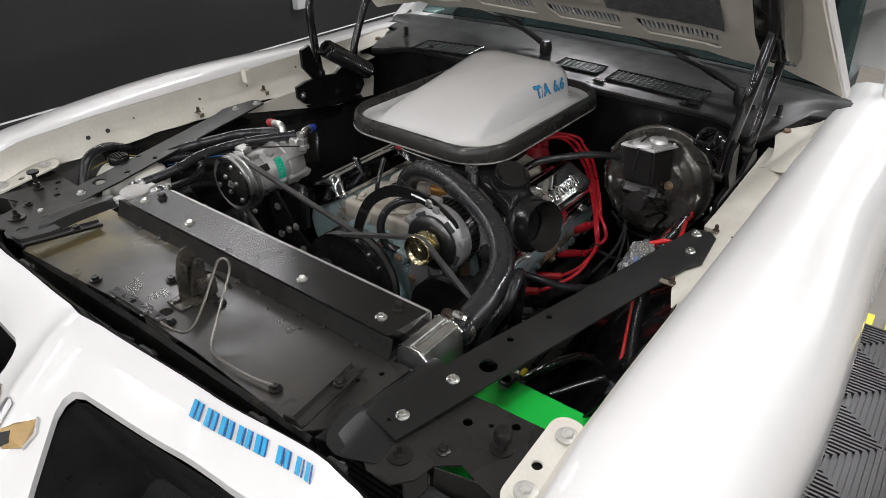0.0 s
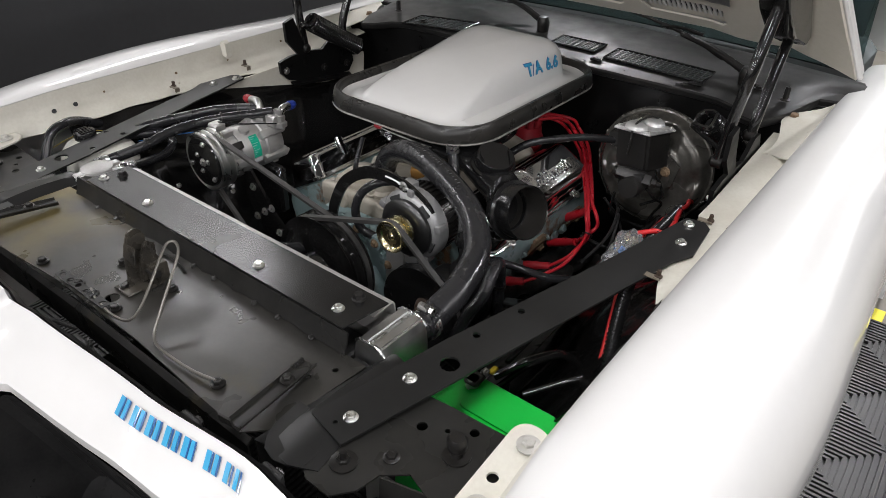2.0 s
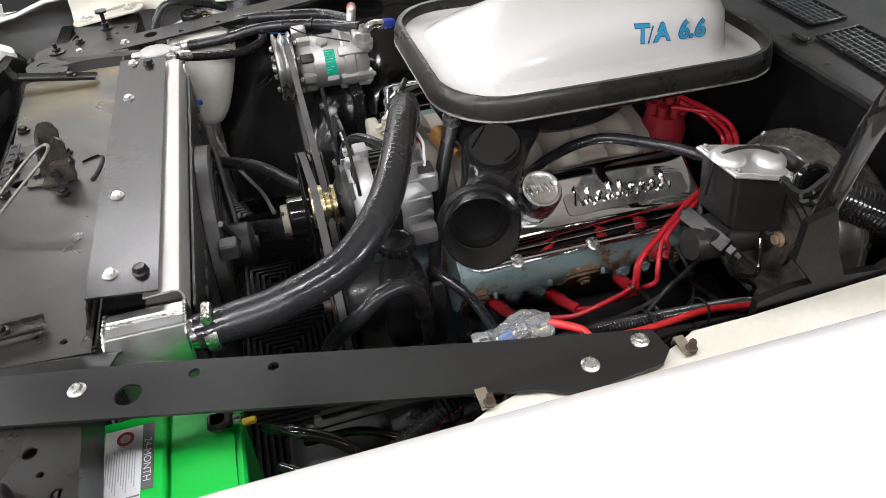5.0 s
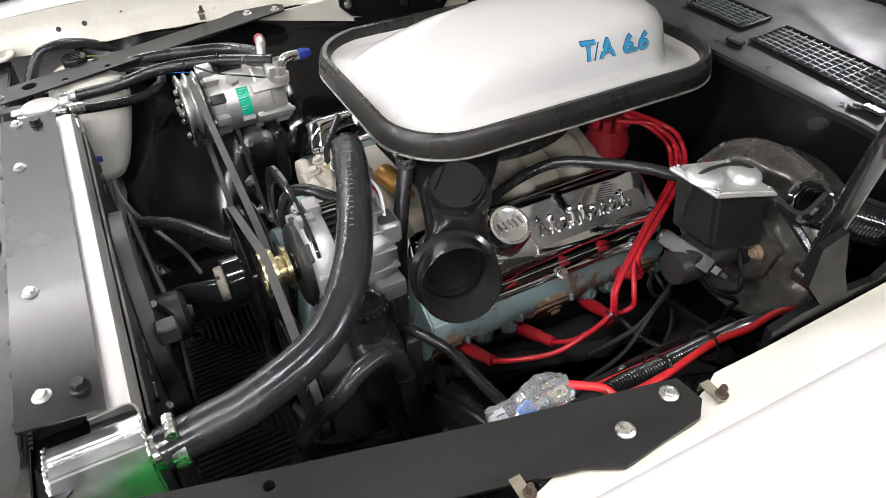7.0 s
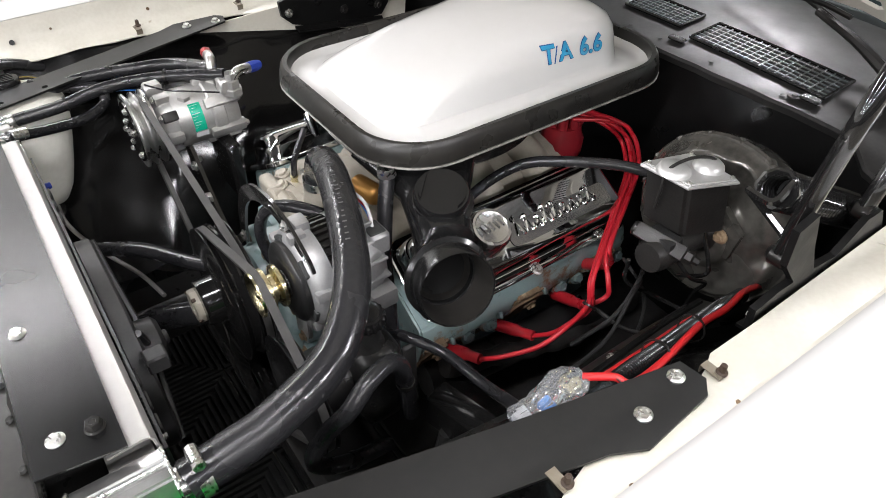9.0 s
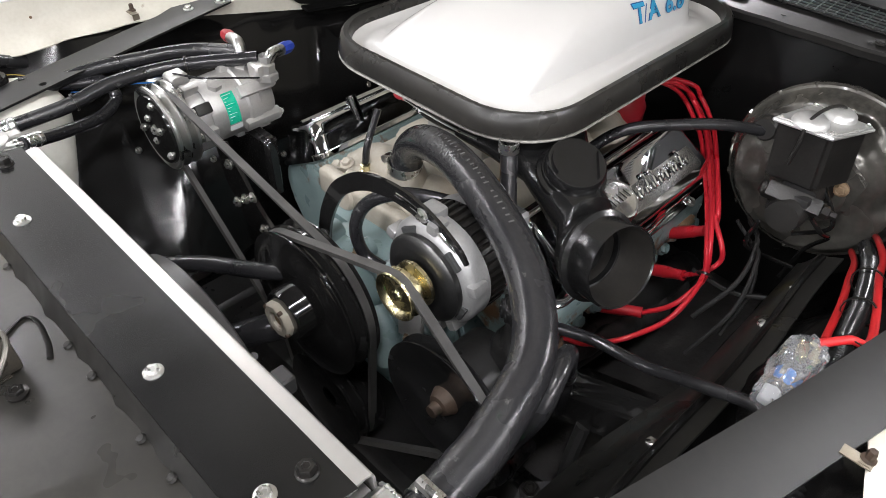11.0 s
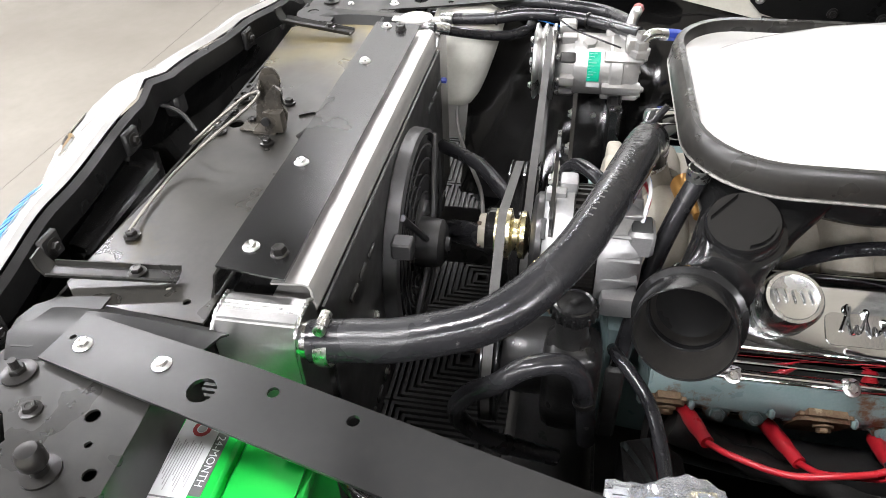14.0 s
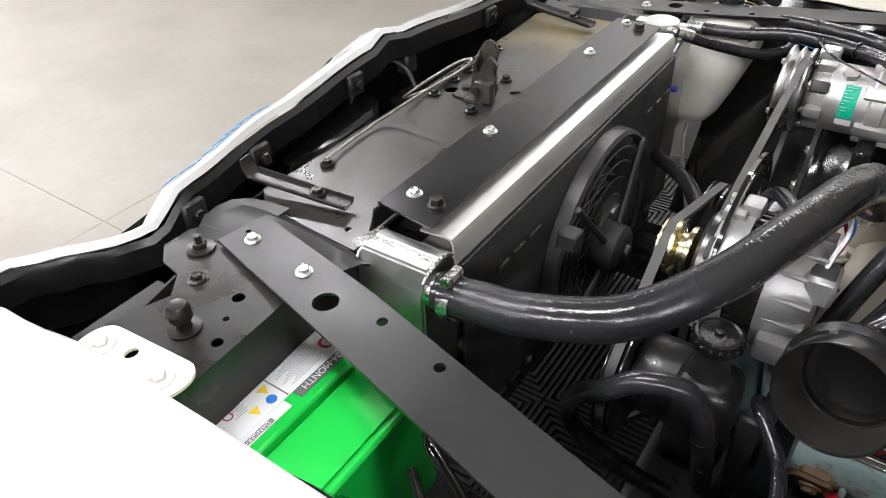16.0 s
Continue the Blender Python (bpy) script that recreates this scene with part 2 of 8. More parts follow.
MAT = material("black_ribbed_mat", (0.008, 0.008, 0.008), 0.42, second=(0.015, 0.0146, 0.0138), scale=12, amount=0.6, bump=0.1, bump_scale=150)
MATYELLOW = material("yellow_mat_edge", (0.75, 0.66, 0.04), 0.5, second=(0.62, 0.54, 0.03), scale=14, amount=0.5)
WALLDARK = material("charcoal_wall_paint", (0.012, 0.0125, 0.014), 0.45, second=(0.021, 0.0215, 0.023), scale=1.6, amount=0.6, bump=0.05, bump_scale=120, rough_var=0.06)
WALLMID = material("grey_wall_paint", (0.24, 0.24, 0.24), 0.6, second=(0.20, 0.20, 0.20), scale=1.0, amount=0.5)
WALLLIGHT = material("pale_wall_paint", (0.72, 0.72, 0.70), 0.6, second=(0.66, 0.66, 0.64), scale=1.0, amount=0.5)
CEILING = material("dark_ceiling_paint", (0.07, 0.07, 0.07), 0.7, second=(0.05, 0.05, 0.05), scale=1.0, amount=0.5)
GREYBOX = material("grey_electrical_box", (0.42, 0.43, 0.43), 0.45, second=(0.35, 0.36, 0.36), scale=20, amount=0.5)
FIXTURE = material("white_fixture_enamel", (0.75, 0.75, 0.74), 0.5, second=(0.7, 0.7, 0.69), scale=6)
TUBE = material("lit_tube", (1.0, 0.98, 0.95), 0.5, emit=5.0)


# ---- building helpers ----
ORIGIN = {}
NUDGE = [0.0, 0.0, 0.0]


def nudge(x=0.0, y=0.0, z=0.0):
    """Shift the plan of all that is built next, until the next call."""
    NUDGE[:] = x, y, z


def to_metres(v):
    return Vector(((v[0] + NUDGE[0]) * UNIT, (v[1] + NUDGE[1]) * UNIT, (v[2] + NUDGE[2]) * UNIT + LIFT))


def thing(name, at, label, category, group="", kind=""):
    """An empty at a thing's base."""
    ob = new(name)
    ob.empty_display_size = 0.05
    ORIGIN[ob] = to_metres(at)
    ob.location = ORIGIN[ob]
    return tagged(ob, label, category, group, kind)


def finish(bm, mat, smooth=True, angle=38):
    me = bpy.data.meshes.new("mesh")
    bmesh.ops.recalc_face_normals(bm, faces=bm.faces)
    bm.to_mesh(me)
    bm.free()
    me.materials.append(mat)
    if smooth:
        for p in me.polygons:
            p.use_smooth = True
        me.set_sharp_from_angle(angle=radians(angle))
    return me


def part(name, bm, mat, parent=None, label="", smooth=True, angle=38):
    """One mesh object, its points given in plan units, under a thing or part."""
    o = ORIGIN[parent] if parent else Vector((0, 0, 0))
    for v in bm.verts:
        v.co = to_metres(v.co) - o
    ob = new(name, finish(bm, mat, smooth, angle))
    ORIGIN[ob] = o
    if parent:
        ob.parent = parent
    return tagged(ob, label)


def lone(name, bm, mat, at, label, category, group="", kind="", angle=38):
    """A thing that is one mesh."""
    o = to_metres(at)
    for v in bm.verts:
        v.co = to_metres(v.co) - o
    ob = new(name, finish(bm, mat, True, angle))
    ob.location = o
    ORIGIN[ob] = o
    return tagged(ob, label, category, group, kind)


def shared(name, mesh, at, parent, rot=(0, 0, 0), label="", scale=1.0):
    """An object on shared mesh data, at a place in plan units."""
    ob = new(name, mesh)
    ob.parent = parent
    ob.location = to_metres(at) - (ORIGIN[parent] if parent else Vector((0, 0, 0)))
    ob.rotation_euler = [radians(a) for a in rot]
    ob.scale = (scale, scale, scale)
    ORIGIN[ob] = to_metres(at)
    return tagged(ob, label)


def add_box(bm, lo, hi, bevel=0.0, m=None, seg=1):
    vs = [bm.verts.new((x, y, z)) for x in (lo[0], hi[0]) for y in (lo[1], hi[1]) for z in (lo[2], hi[2])]
    fs = [bm.faces.new([vs[i] for i in f]) for f in ((0, 1, 3, 2), (4, 6, 7, 5), (0, 4, 5, 1), (2, 3, 7, 6), (0, 2, 6, 4), (1, 5, 7, 3))]
    es = list({e for f in fs for e in f.edges})
    if bevel:
        r = bmesh.ops.bevel(bm, geom=es, offset=bevel, segments=seg, affect="EDGES", profile=0.6)
        vs = list({v for f in r["faces"] for v in f.verts} | {v for v in vs if v.is_valid})
    if m is not None:
        for v in vs:
            v.co = m @ v.co
    return vs


def box(lo, hi, bevel=0.0, m=None, seg=1):
    bm = bmesh.new()
    add_box(bm, lo, hi, bevel, m, seg)
    return bm


def add_prism(bm, pts, d, m=None):
    """A flat outline of 3D points, thickened by the vector d."""
    d = Vector(d)
    a = [bm.verts.new(Vector(p)) for p in pts]
    b = [bm.verts.new(Vector(p) + d) for p in pts]
    n = len(pts)
    bm.faces.new(a)
    bm.faces.new(b[::-1])
    for i in range(n):
        bm.faces.new((a[i], b[i], b[(i + 1) % n], a[(i + 1) % n]))
    if m is not None:
        for v in a + b:
            v.co = m @ v.co
    return a + b


def prism(pts, d, bevel=0.0):
    bm = bmesh.new()
    add_prism(bm, pts, d)
    if bevel:
        bmesh.ops.bevel(bm, geom=list(bm.edges), offset=bevel, segments=2, affect="EDGES")
    return bm


def frame_of(axis):
    axis = Vector(axis).normalized()
    side = axis.orthogonal().normalized()
    return axis, side, axis.cross(side)


def add_lathe(bm, at, axis, profile, n=32, closed=False, a0=0.0, a1=360.0):
    """Rings of (radius, distance along the axis)."""
    at = Vector(at)
    w, u, v = frame_of(axis)
    full = abs(a1 - a0) >= 359.9
    steps = n if full else n + 1
    rings = []
    for r, d in profile:
        if r < 1e-6 and full:
            rings.append([bm.verts.new(at + w * d)])
        else:
            ring = []
            for i in range(steps):
                a = radians(a0 + (a1 - a0) * i / n)
                ring.append(bm.verts.new(at + w * d + (u * math.cos(a) + v * math.sin(a)) * r))
            rings.append(ring)
    pairs = list(zip(rings, rings[1:]))
    if closed:
        pairs.append((rings[-1], rings[0]))
    for p, q in pairs:
        for i in range(n):
            j = (i + 1) % steps
            if len(p) == 1 and len(q) == 1:
                continue
            if len(p) == 1:
                bm.faces.new((p[0], q[i], q[j]))
            elif len(q) == 1:
                bm.faces.new((p[i], q[0], p[j]))
            else:
                bm.faces.new((p[i], q[i], q[j], p[j]))
    return rings


def lathe(at, axis, profile, n=32, closed=False):
    bm = bmesh.new()
    add_lathe(bm, at, axis, profile, n, closed)
    return bm


def spline(points, n):
    """Points on a smooth curve through the given ones."""
    c = [Vector(p) for p in points]
    q = [2 * c[0] - c[1]] + c + [2 * c[-1] - c[-2]]
    out = []
    m = len(c) - 1
    for k in range(n + 1):
        u = min(m * k / n, m - 1e-6)
        i = int(u)
        f = u - i
        p0, p1, p2, p3 = q[i:i + 4]
        out.append(0.5 * (2 * p1 + (p2 - p0) * f + (2 * p0 - 5 * p1 + 4 * p2 - p3) * f * f + (3 * p1 - p0 - 3 * p2 + p3) * f ** 3))
    return out


def add_tube(bm, path, radius, sides=12, caps=True, flat=1.0):
    """A tube along points; radius is a number or a function of 0..1."""
    path = [Vector(p) for p in path]
    n = len(path)
    up = None
    rings = []
    for i, p in enumerate(path):
        t = (path[min(i + 1, n - 1)] - path[max(i - 1, 0)]).normalized()
        if up is None:
            up = t.orthogonal().normalized()
        up = (up - t * up.dot(t)).normalized()
        side = t.cross(up)
        r = radius(i / (n - 1)) if callable(radius) else radius
        rings.append([bm.verts.new(p + (up * math.cos(2 * math.pi * k / sides) + side * math.sin(2 * math.pi * k / sides) * flat) * r) for k in range(sides)])
    for a, b in zip(rings, rings[1:]):
        for k in range(sides):
            bm.faces.new((a[k], a[(k + 1) % sides], b[(k + 1) % sides], b[k]))
    if caps:
        bm.faces.new(rings[0][::-1])
        bm.faces.new(rings[-1])


def tube(points, radius, sides=12, n=None, smooth=True):
    bm = bmesh.new()
    add_tube(bm, spline(points, n or 8 * len(points)) if smooth else points, radius, sides)
    return bm


def add_sheet(bm, rows, thick, closed=False):
    """A skin through rows of points, thickened against its normal by thick."""
    nr, nc = len(rows), len(rows[0])
    pts = [[Vector(p) for p in r] for r in rows]
    top = [[bm.verts.new(p) for p in r] for r in pts]
    low = []
    for i in range(nr):
        line = []
        for j in range(nc):
            du = pts[min(i + 1, nr - 1)][j] - pts[max(i - 1, 0)][j]
            dv = pts[i][min(j + 1, nc - 1)] - pts[i][max(j - 1, 0)]
            nn = du.cross(dv)
            if nn.length < 1e-12:
                nn = Vector((0, 0, 1))
            line.append(bm.verts.new(pts[i][j] - nn.normalized() * thick))
        low.append(line)
    for i in range(nr - 1):
        for j in range(nc - 1):
            bm.faces.new((top[i][j], top[i + 1][j], top[i + 1][j + 1], top[i][j + 1]))
            bm.faces.new((low[i][j], low[i][j + 1], low[i + 1][j + 1], low[i + 1][j]))
    for i in range(nr - 1):
        bm.faces.new((top[i][0], low[i][0], low[i + 1][0], top[i + 1][0]))
        bm.faces.new((top[i][-1], top[i + 1][-1], low[i + 1][-1], low[i][-1]))
    for j in range(nc - 1):
        bm.faces.new((top[0][j], top[0][j + 1], low[0][j + 1], low[0][j]))
        bm.faces.new((top[-1][j], low[-1][j], low[-1][j + 1], top[-1][j + 1]))


def sheet(rows, thick):
    bm = bmesh.new()
    add_sheet(bm, rows, thick)
    return bm


def lerp(a, b, f):
    return a + (b - a) * f


def curve_at(table, y):
    """Smooth reading of a table of (y, value)."""
    if y <= table[0][0]:
        return table[0][1]
    for (a, va), (b, vb) in zip(table, table[1:]):
        if y <= b:
            f = (y - a) / (b - a)
            f = f * f * (3 - 2 * f)
            return va + (vb - va) * f
    return table[-1][1]


def ring_plate(outline, holes, z, thick):
    """A level plate with an outline (x, y) and round holes (x, y, r), z from a number or function, thickness down."""
    bm = bmesh.new()
    zf = z if callable(z) else (lambda x, y: z)
    loops = []
    for pts in [outline] + [[(hx + hr * math.cos(2 * math.pi * k / 14), hy + hr * math.sin(2 * math.pi * k / 14)) for k in range(14)] for hx, hy, hr in holes]:
        vs = [bm.verts.new((x, y, 0)) for x, y in pts]
        loops.append(vs)
        for i in range(len(vs)):
            bm.edges.new((vs[i], vs[(i + 1) % len(vs)]))
    bmesh.ops.triangle_fill(bm, edges=list(bm.edges), use_beauty=True)
    for hx, hy, hr in holes:
        dead = [f for f in bm.faces if (Vector(f.calc_center_median()) - Vector((hx, hy, 0))).length < hr * 0.93 and all((v.co - Vector((hx, hy, 0))).length < hr * 1.02 for v in f.verts)]
        bmesh.ops.delete(bm, geom=dead, context="FACES_ONLY")
    g = bmesh.ops.extrude_face_region(bm, geom=list(bm.faces))
    low = [v for v in g["geom"] if isinstance(v, bmesh.types.BMVert)]
    lowset = set(low)
    for v in bm.verts:
        v.co.z = zf(v.co.x, v.co.y) - (thick if v in lowset else 0)
    return bm


def rounded(x0, y0, x1, y1, r, n=5):
    pts = []
    for cx, cy, a in ((x1 - r, y1 - r, 0), (x0 + r, y1 - r, 90), (x0 + r, y0 + r, 180), (x1 - r, y0 + r, 270)):
        for k in range(n + 1):
            t = radians(a + 90 * k / n)
            pts.append((cx + r * math.cos(t), cy + r * math.sin(t)))
    return pts


def bolt_mesh(head, height, flange, mat, stud=0.0):
    """A flanged hex bolt, standing on z = 0, in metres."""
    bm = bmesh.new()
    if flange:
        add_lathe(bm, (0, 0, 0), (0, 0, 1), [(flange, -0.001), (flange, 0.0012), (head * 1.02, 0.0026), (0, 0.0026)], 20)
    add_lathe(bm, (0, 0, 0), (0, 0, 1), [(head, 0.0), (head, height * 0.8), (head * 0.86, height), (head * 0.5, height), (head * 0.42, height - 0.0006), (0, height - 0.0006)], 6)
    if stud:
        add_lathe(bm, (0, 0, 0), (0, 0, 1), [(head * 0.5, height), (head * 0.5, height + stud), (0, height + stud)], 10)
    return finish(bm, mat, True, 30)


BOLT = bolt_mesh(0.0068, 0.0065, 0.0098, ZINC)
BOLT_SMALL = bolt_mesh(0.0048, 0.005, 0.0064, ZINC)
BOLT_BLACK = bolt_mesh(0.0072, 0.0075, 0.0105, BLACKBOLT)
BOLT_TALL = bolt_mesh(0.0086, 0.010, 0.0105, BLACKBOLT)
NUT_STUD = bolt_mesh(0.0085, 0.008, 0.017, BLACKBOLT, 0.010)
BOLT_PALE = bolt_mesh(0.0082, 0.007, 0.0150, material("painted_bolt", (0.55, 0.54, 0.51), 0.4, 0.4, second=(0.4, 0.38, 0.34), scale=60))
BOLT_RUST = bolt_mesh(0.0070, 0.007, 0.0100, RUSTY)
BOLT_TEAL = bolt_mesh(0.0080, 0.008, 0.0110, TEAL)
# ---- the room ----
ZF = BELOW
floor = thing("floor", (0, 0, ZF), "sealed pale concrete slab floor with saw-cut joints", "floor", kind="structure")
part("floor_bed", box((-9, -14, ZF - 0.2), (9, 9, ZF - 0.006)), CONCRETE, floor)
JX, JY = [-8.98, -6.2, -3.34, -0.02, 3.3, 6.3, 8.98], [-13.98, -10.6, -8.4, -6.3, -4.0, -1.72, 1.75, 5.2, 8.98]
for xa, xb in zip(JX, JX[1:]):
    for ya, yb in zip(JY, JY[1:]):
        part("slab", box((xa + 0.0008, ya + 0.0008, ZF - 0.05), (xb - 0.0008, yb - 0.0008, ZF), 0.0006), CONCRETE, floor)

WX, WTOP, DARKTOP = -3.3, 3.25, 1.5
wall_west = thing("wall_west", (WX, 0, ZF), "charcoal painted workshop wall with a pale base strip", "wall", kind="structure")
part("wall_face", box((WX - 0.2, -14, ZF), (WX, 6.6, DARKTOP)), WALLDARK, wall_west)
part("upper_wall", box((WX - 0.2, -14, DARKTOP), (WX, 6.6, WTOP)), WALLLIGHT, wall_west, "pale upper wall")
part("base_strip", box((WX, -14, 0.055), (WX + 0.006, 6.6, 0.064)), WALLLIGHT, wall_west, "thin pale strip")
part("baseboard", box((WX, -14, ZF), (WX + 0.012, 6.6, 0.05), 0.003), WALLDARK, wall_west)
for nm, lo, hi in (("wall_north", (-3.5, 6.6, ZF), (7, 6.8, WTOP)), ("wall_south", (-3.5, -14.2, ZF), (7, -14, WTOP)), ("wall_east", (7, -14.2, ZF), (7.2, 6.8, WTOP))):
    wall = thing(nm, ((lo[0] + hi[0]) / 2, (lo[1] + hi[1]) / 2, ZF), "charcoal painted workshop wall, pale above", "wall", kind="structure")
    part("wall_face", box(lo, (hi[0], hi[1], DARKTOP)), WALLDARK, wall)
    part("upper_wall", box((lo[0], lo[1], DARKTOP), hi), WALLMID if nm == "wall_east" else WALLLIGHT, wall, "pale upper wall")
lone("ceiling", box((-3.5, -14.2, WTOP), (7.2, 6.8, WTOP + 0.1)), CEILING, (2, -4, WTOP), "dark workshop ceiling", "ceiling", kind="structure")

outlet = thing("outlet_box", (WX + 0.03, 3.13, 0.37), "grey metal outlet box on a dark wall", "outlet")
part("box", box((WX, 3.07, 0.30), (WX + 0.05, 3.19, 0.46), 0.006), GREYBOX, outlet)
part("cover", box((WX + 0.05, 3.075, 0.305), (WX + 0.055, 3.185, 0.455), 0.002), GREYBOX, outlet)
part("conduit", tube([(WX + 0.025, 3.13, 0.46), (WX + 0.025, 3.13, 2.0), (WX + 0.025, 3.13, 3.2)], 0.013, 10, 4), GREYBOX, outlet)


def ceiling_light(x, y, power):
    lamp = thing("ceiling_light", (x, y, WTOP - 0.1), "white ceiling fixture with two lit tubes", "ceiling light", "ceiling light rows")
    part("housing", box((x - 0.10, y - 0.66, WTOP - 0.1), (x + 0.10, y + 0.66, WTOP - 0.015), 0.01), FIXTURE, lamp)
    for dx in (-0.05, 0.05):
        part("tube", lathe((x + dx, y - 0.62, WTOP - 0.13), (0, 1, 0), [(0, 0), (0.016, 0.001), (0.016, 1.24), (0, 1.241)], 12), TUBE, lamp)
    light = bpy.data.lights.new("tube_light", "AREA")
    light.shape, light.size, light.size_y = "RECTANGLE", 0.16, 1.2
    light.energy = power
    light.color = (1.0, 0.985, 1.015)
    ob = new("tube_light", light)
    ob.parent = lamp
    ob.location = (0, 0, -0.06)


for lx in (-1.6, 1.0, 3.8):
    for ly, share in ((-11.8, 2.0), (-9.2, 1.8), (-6.8, 1.6), (-4.6, 1.25), (-2.5, 0.85), (-0.5, 0.75), (1.7, 0.95), (4.6, 2.3)):
        near_wall = lx < 0 and -1 < ly < 2
        ceiling_light(-2.8 if near_wall else lx, ly, LAMP_POWER * share * (0.85 if near_wall else 0.7 if lx < 2 and ly == 1.7 else 1.55 if lx > 2 and ly > -3 else 1))

# ribbed mat tiles under the car
TS = 0.33
tile_bm = bmesh.new()
hs = TS * UNIT / 2 - 0.001
add_box(tile_bm, (-hs, -hs, 0), (hs, hs, 0.004))
for k in range(9):
    r = hs - 0.002 - k * hs / 9.4
    w = hs / 9.4 * 0.52
    for a in range(4):
        rot = Matrix.Rotation(a * math.pi / 2, 4, "Z")
        pts = [(-r, -r), (r, -r), (r - w, -r + w), (-r + w, -r + w)]
        if r - w > 0.004:
            add_prism(tile_bm, [rot @ Vector((px, py, 0.004)) for px, py in pts], (0, 0, 0.011))
TILE = finish(tile_bm, MAT, False)
mats = thing("floor_mat", (0, 0.6, ZF), "black ribbed interlocking mat tiles on concrete", "floor mat", kind="structure")
for i in range(-5, 5):
    for j in range(-2, 6):
        shared("mat_tile", TILE, ((i + 0.1) * TS, (j + 0.45) * TS, ZF), mats, (0, 0, 0))
for k in range(7):
    part("edge_tooth", box((0.90 + 0.095 * k, 1.966, ZF), (0.955 + 0.095 * k, 2.05, ZF + 0.012), 0.003), MATYELLOW, mats, "yellow edging tooth")

# ---- the car ----
car = thing("car", (0, 0.6, ZF), "white sports coupe with its hood open, parked on mats", "car")


def cut(ob, cutter):
    """Take the cutter's volume out of an object's mesh."""
    mod = ob.modifiers.new("cut", "BOOLEAN")
    mod.operation, mod.object, mod.solver = "DIFFERENCE", cutter, "EXACT"
    me = bpy.data.meshes.new_from_object(ob.evaluated_get(bpy.context.evaluated_depsgraph_get()))
    ob.modifiers.clear()
    ob.data = me
    bpy.data.objects.remove(cutter)
    for p in me.polygons:
        p.use_smooth = True
    me.set_sharp_from_angle(angle=radians(38))


DROP = [(-0.34, -0.075), (-0.20, -0.040), (-0.03, -0.006), (0.15, 0.0), (2.0, 0.0)]
HUMP = [(-0.25, 0.0), (0.45, 0.024), (1.1, 0.004), (2.0, 0.0)]
TAPER = [(-0.34, -0.060), (0.0, -0.012), (0.35, 0.0), (1.0, -0.02), (2.0, -0.03)]


CLIPTAN = material("tan_spring_steel", (0.24, 0.215, 0.17), 0.45, 0.4, second=(0.15, 0.12, 0.08), scale=40)
CLIPSCREW = bolt_mesh(0.0042, 0.012, 0.0065, DARKRUST)


def fender(s, name):
    root = part(name, bmesh.new(), PAINT, car)
    ys = [-0.42 + 0.04 * i for i in range(53)]
    rows = []
    for y in ys:
        d, h, w = curve_at(DROP, y), curve_at(HUMP, y), curve_at(TAPER, y)
        prof = [(0.760, 0.914, 0), (0.770, 0.923, 0.2), (0.80, 0.931, 0.6), (0.85, 0.933, 1), (0.90, 0.926, 1), (0.945, 0.906, 0.9), (0.982, 0.872, 0.7), (1.006, 0.825, 0.4), (1.020, 0.77, 0.2), (1.026, 0.70, 0), (1.020, 0.675, 0), (1.012, 0.655, 0), (1.008, 0.55, 0), (0.998, 0.40, 0), (0.985, 0.25, 0)]
        if s < 0:
            h -= 0.026
        rows.append([(s * (px + w * min(1, (px - 0.768) / 0.2)), y, pz + d + h * hh) for px, pz, hh in prof])
    skin = sheet(rows if s < 0 else [r[::-1] for r in rows], 0.004)
    part("outer_skin", skin, PAINT, root, "glossy white outer skin")
    rows = []
    for i, y in enumerate([-0.17 + 0.02 * i for i in range(66)]):
        d = curve_at(DROP, y)
        wob = 0.012 * math.sin(y * 21) + 0.007 * math.sin(y * 47 + 1)
        inner = 0.694 + 0.6 * max(-0.012, wob) + 0.022 * max(0, min(1, (0.42 - y) / 0.15)) + max(0, (y - 0.85) * 0.05)
        if y > 0.62:
            inner = lerp(inner, 0.674, min(1, (y - 0.62) / 0.05))
        inner = lerp(0.752, inner, min(1, max(0, (y - (0.30 if s > 0 else -0.04)) / 0.10)))
        low = max(0, min(1, (0.40 - y) / 0.10)) if s > 0 else 0.5
        bead = (0.010 * max(0, math.sin(y * 27 + 1.5 * math.sin(y * 9))) + 0.003 * math.sin(y * 83)) if y > 0.05 else 0
        lift = max(0, y - 0.75) * 0.06
        rows.append([(s * px, y, pz + d) for px, pz in [(0.762, 0.912), (0.760, 0.903), (0.757, 0.885 - bead), (0.748, 0.868 - bead * 0.6), (0.738, 0.857), (lerp(inner, 0.738, 0.5), 0.852 + lift + bead * 0.6 - 0.02 * low), (inner, 0.850 + lift - 0.03 * low)]])
    part("inner_flange", sheet(rows if s > 0 else [r[::-1] for r in rows], 0.003), CREAM, root, "cream-coloured inner flange with scalloped edge")
    for y in (0.405, 0.645):
        clip = bmesh.new()
        vs = add_box(clip, (-0.012, -0.0065, 0), (0.016, 0.0065, 0.0015))
        vs += add_box(clip, (-0.012, -0.0065, -0.010), (-0.0105, 0.0065, 0.0014))
        vs += add_box(clip, (0.004, -0.005, 0.0016), (0.014, 0.005, 0.0028))
        for v in vs:
            v.co = Vector((s * (0.694 + v.co.x), y + v.co.y, 0.857 + v.co.z))
        part("spring_clip", clip, CLIPTAN, root, "tan spring clip")
    for y in (0.409, 0.649):
        shared("clip_screw", CLIPSCREW, (s * 0.704, y, 0.859), root)
    return root


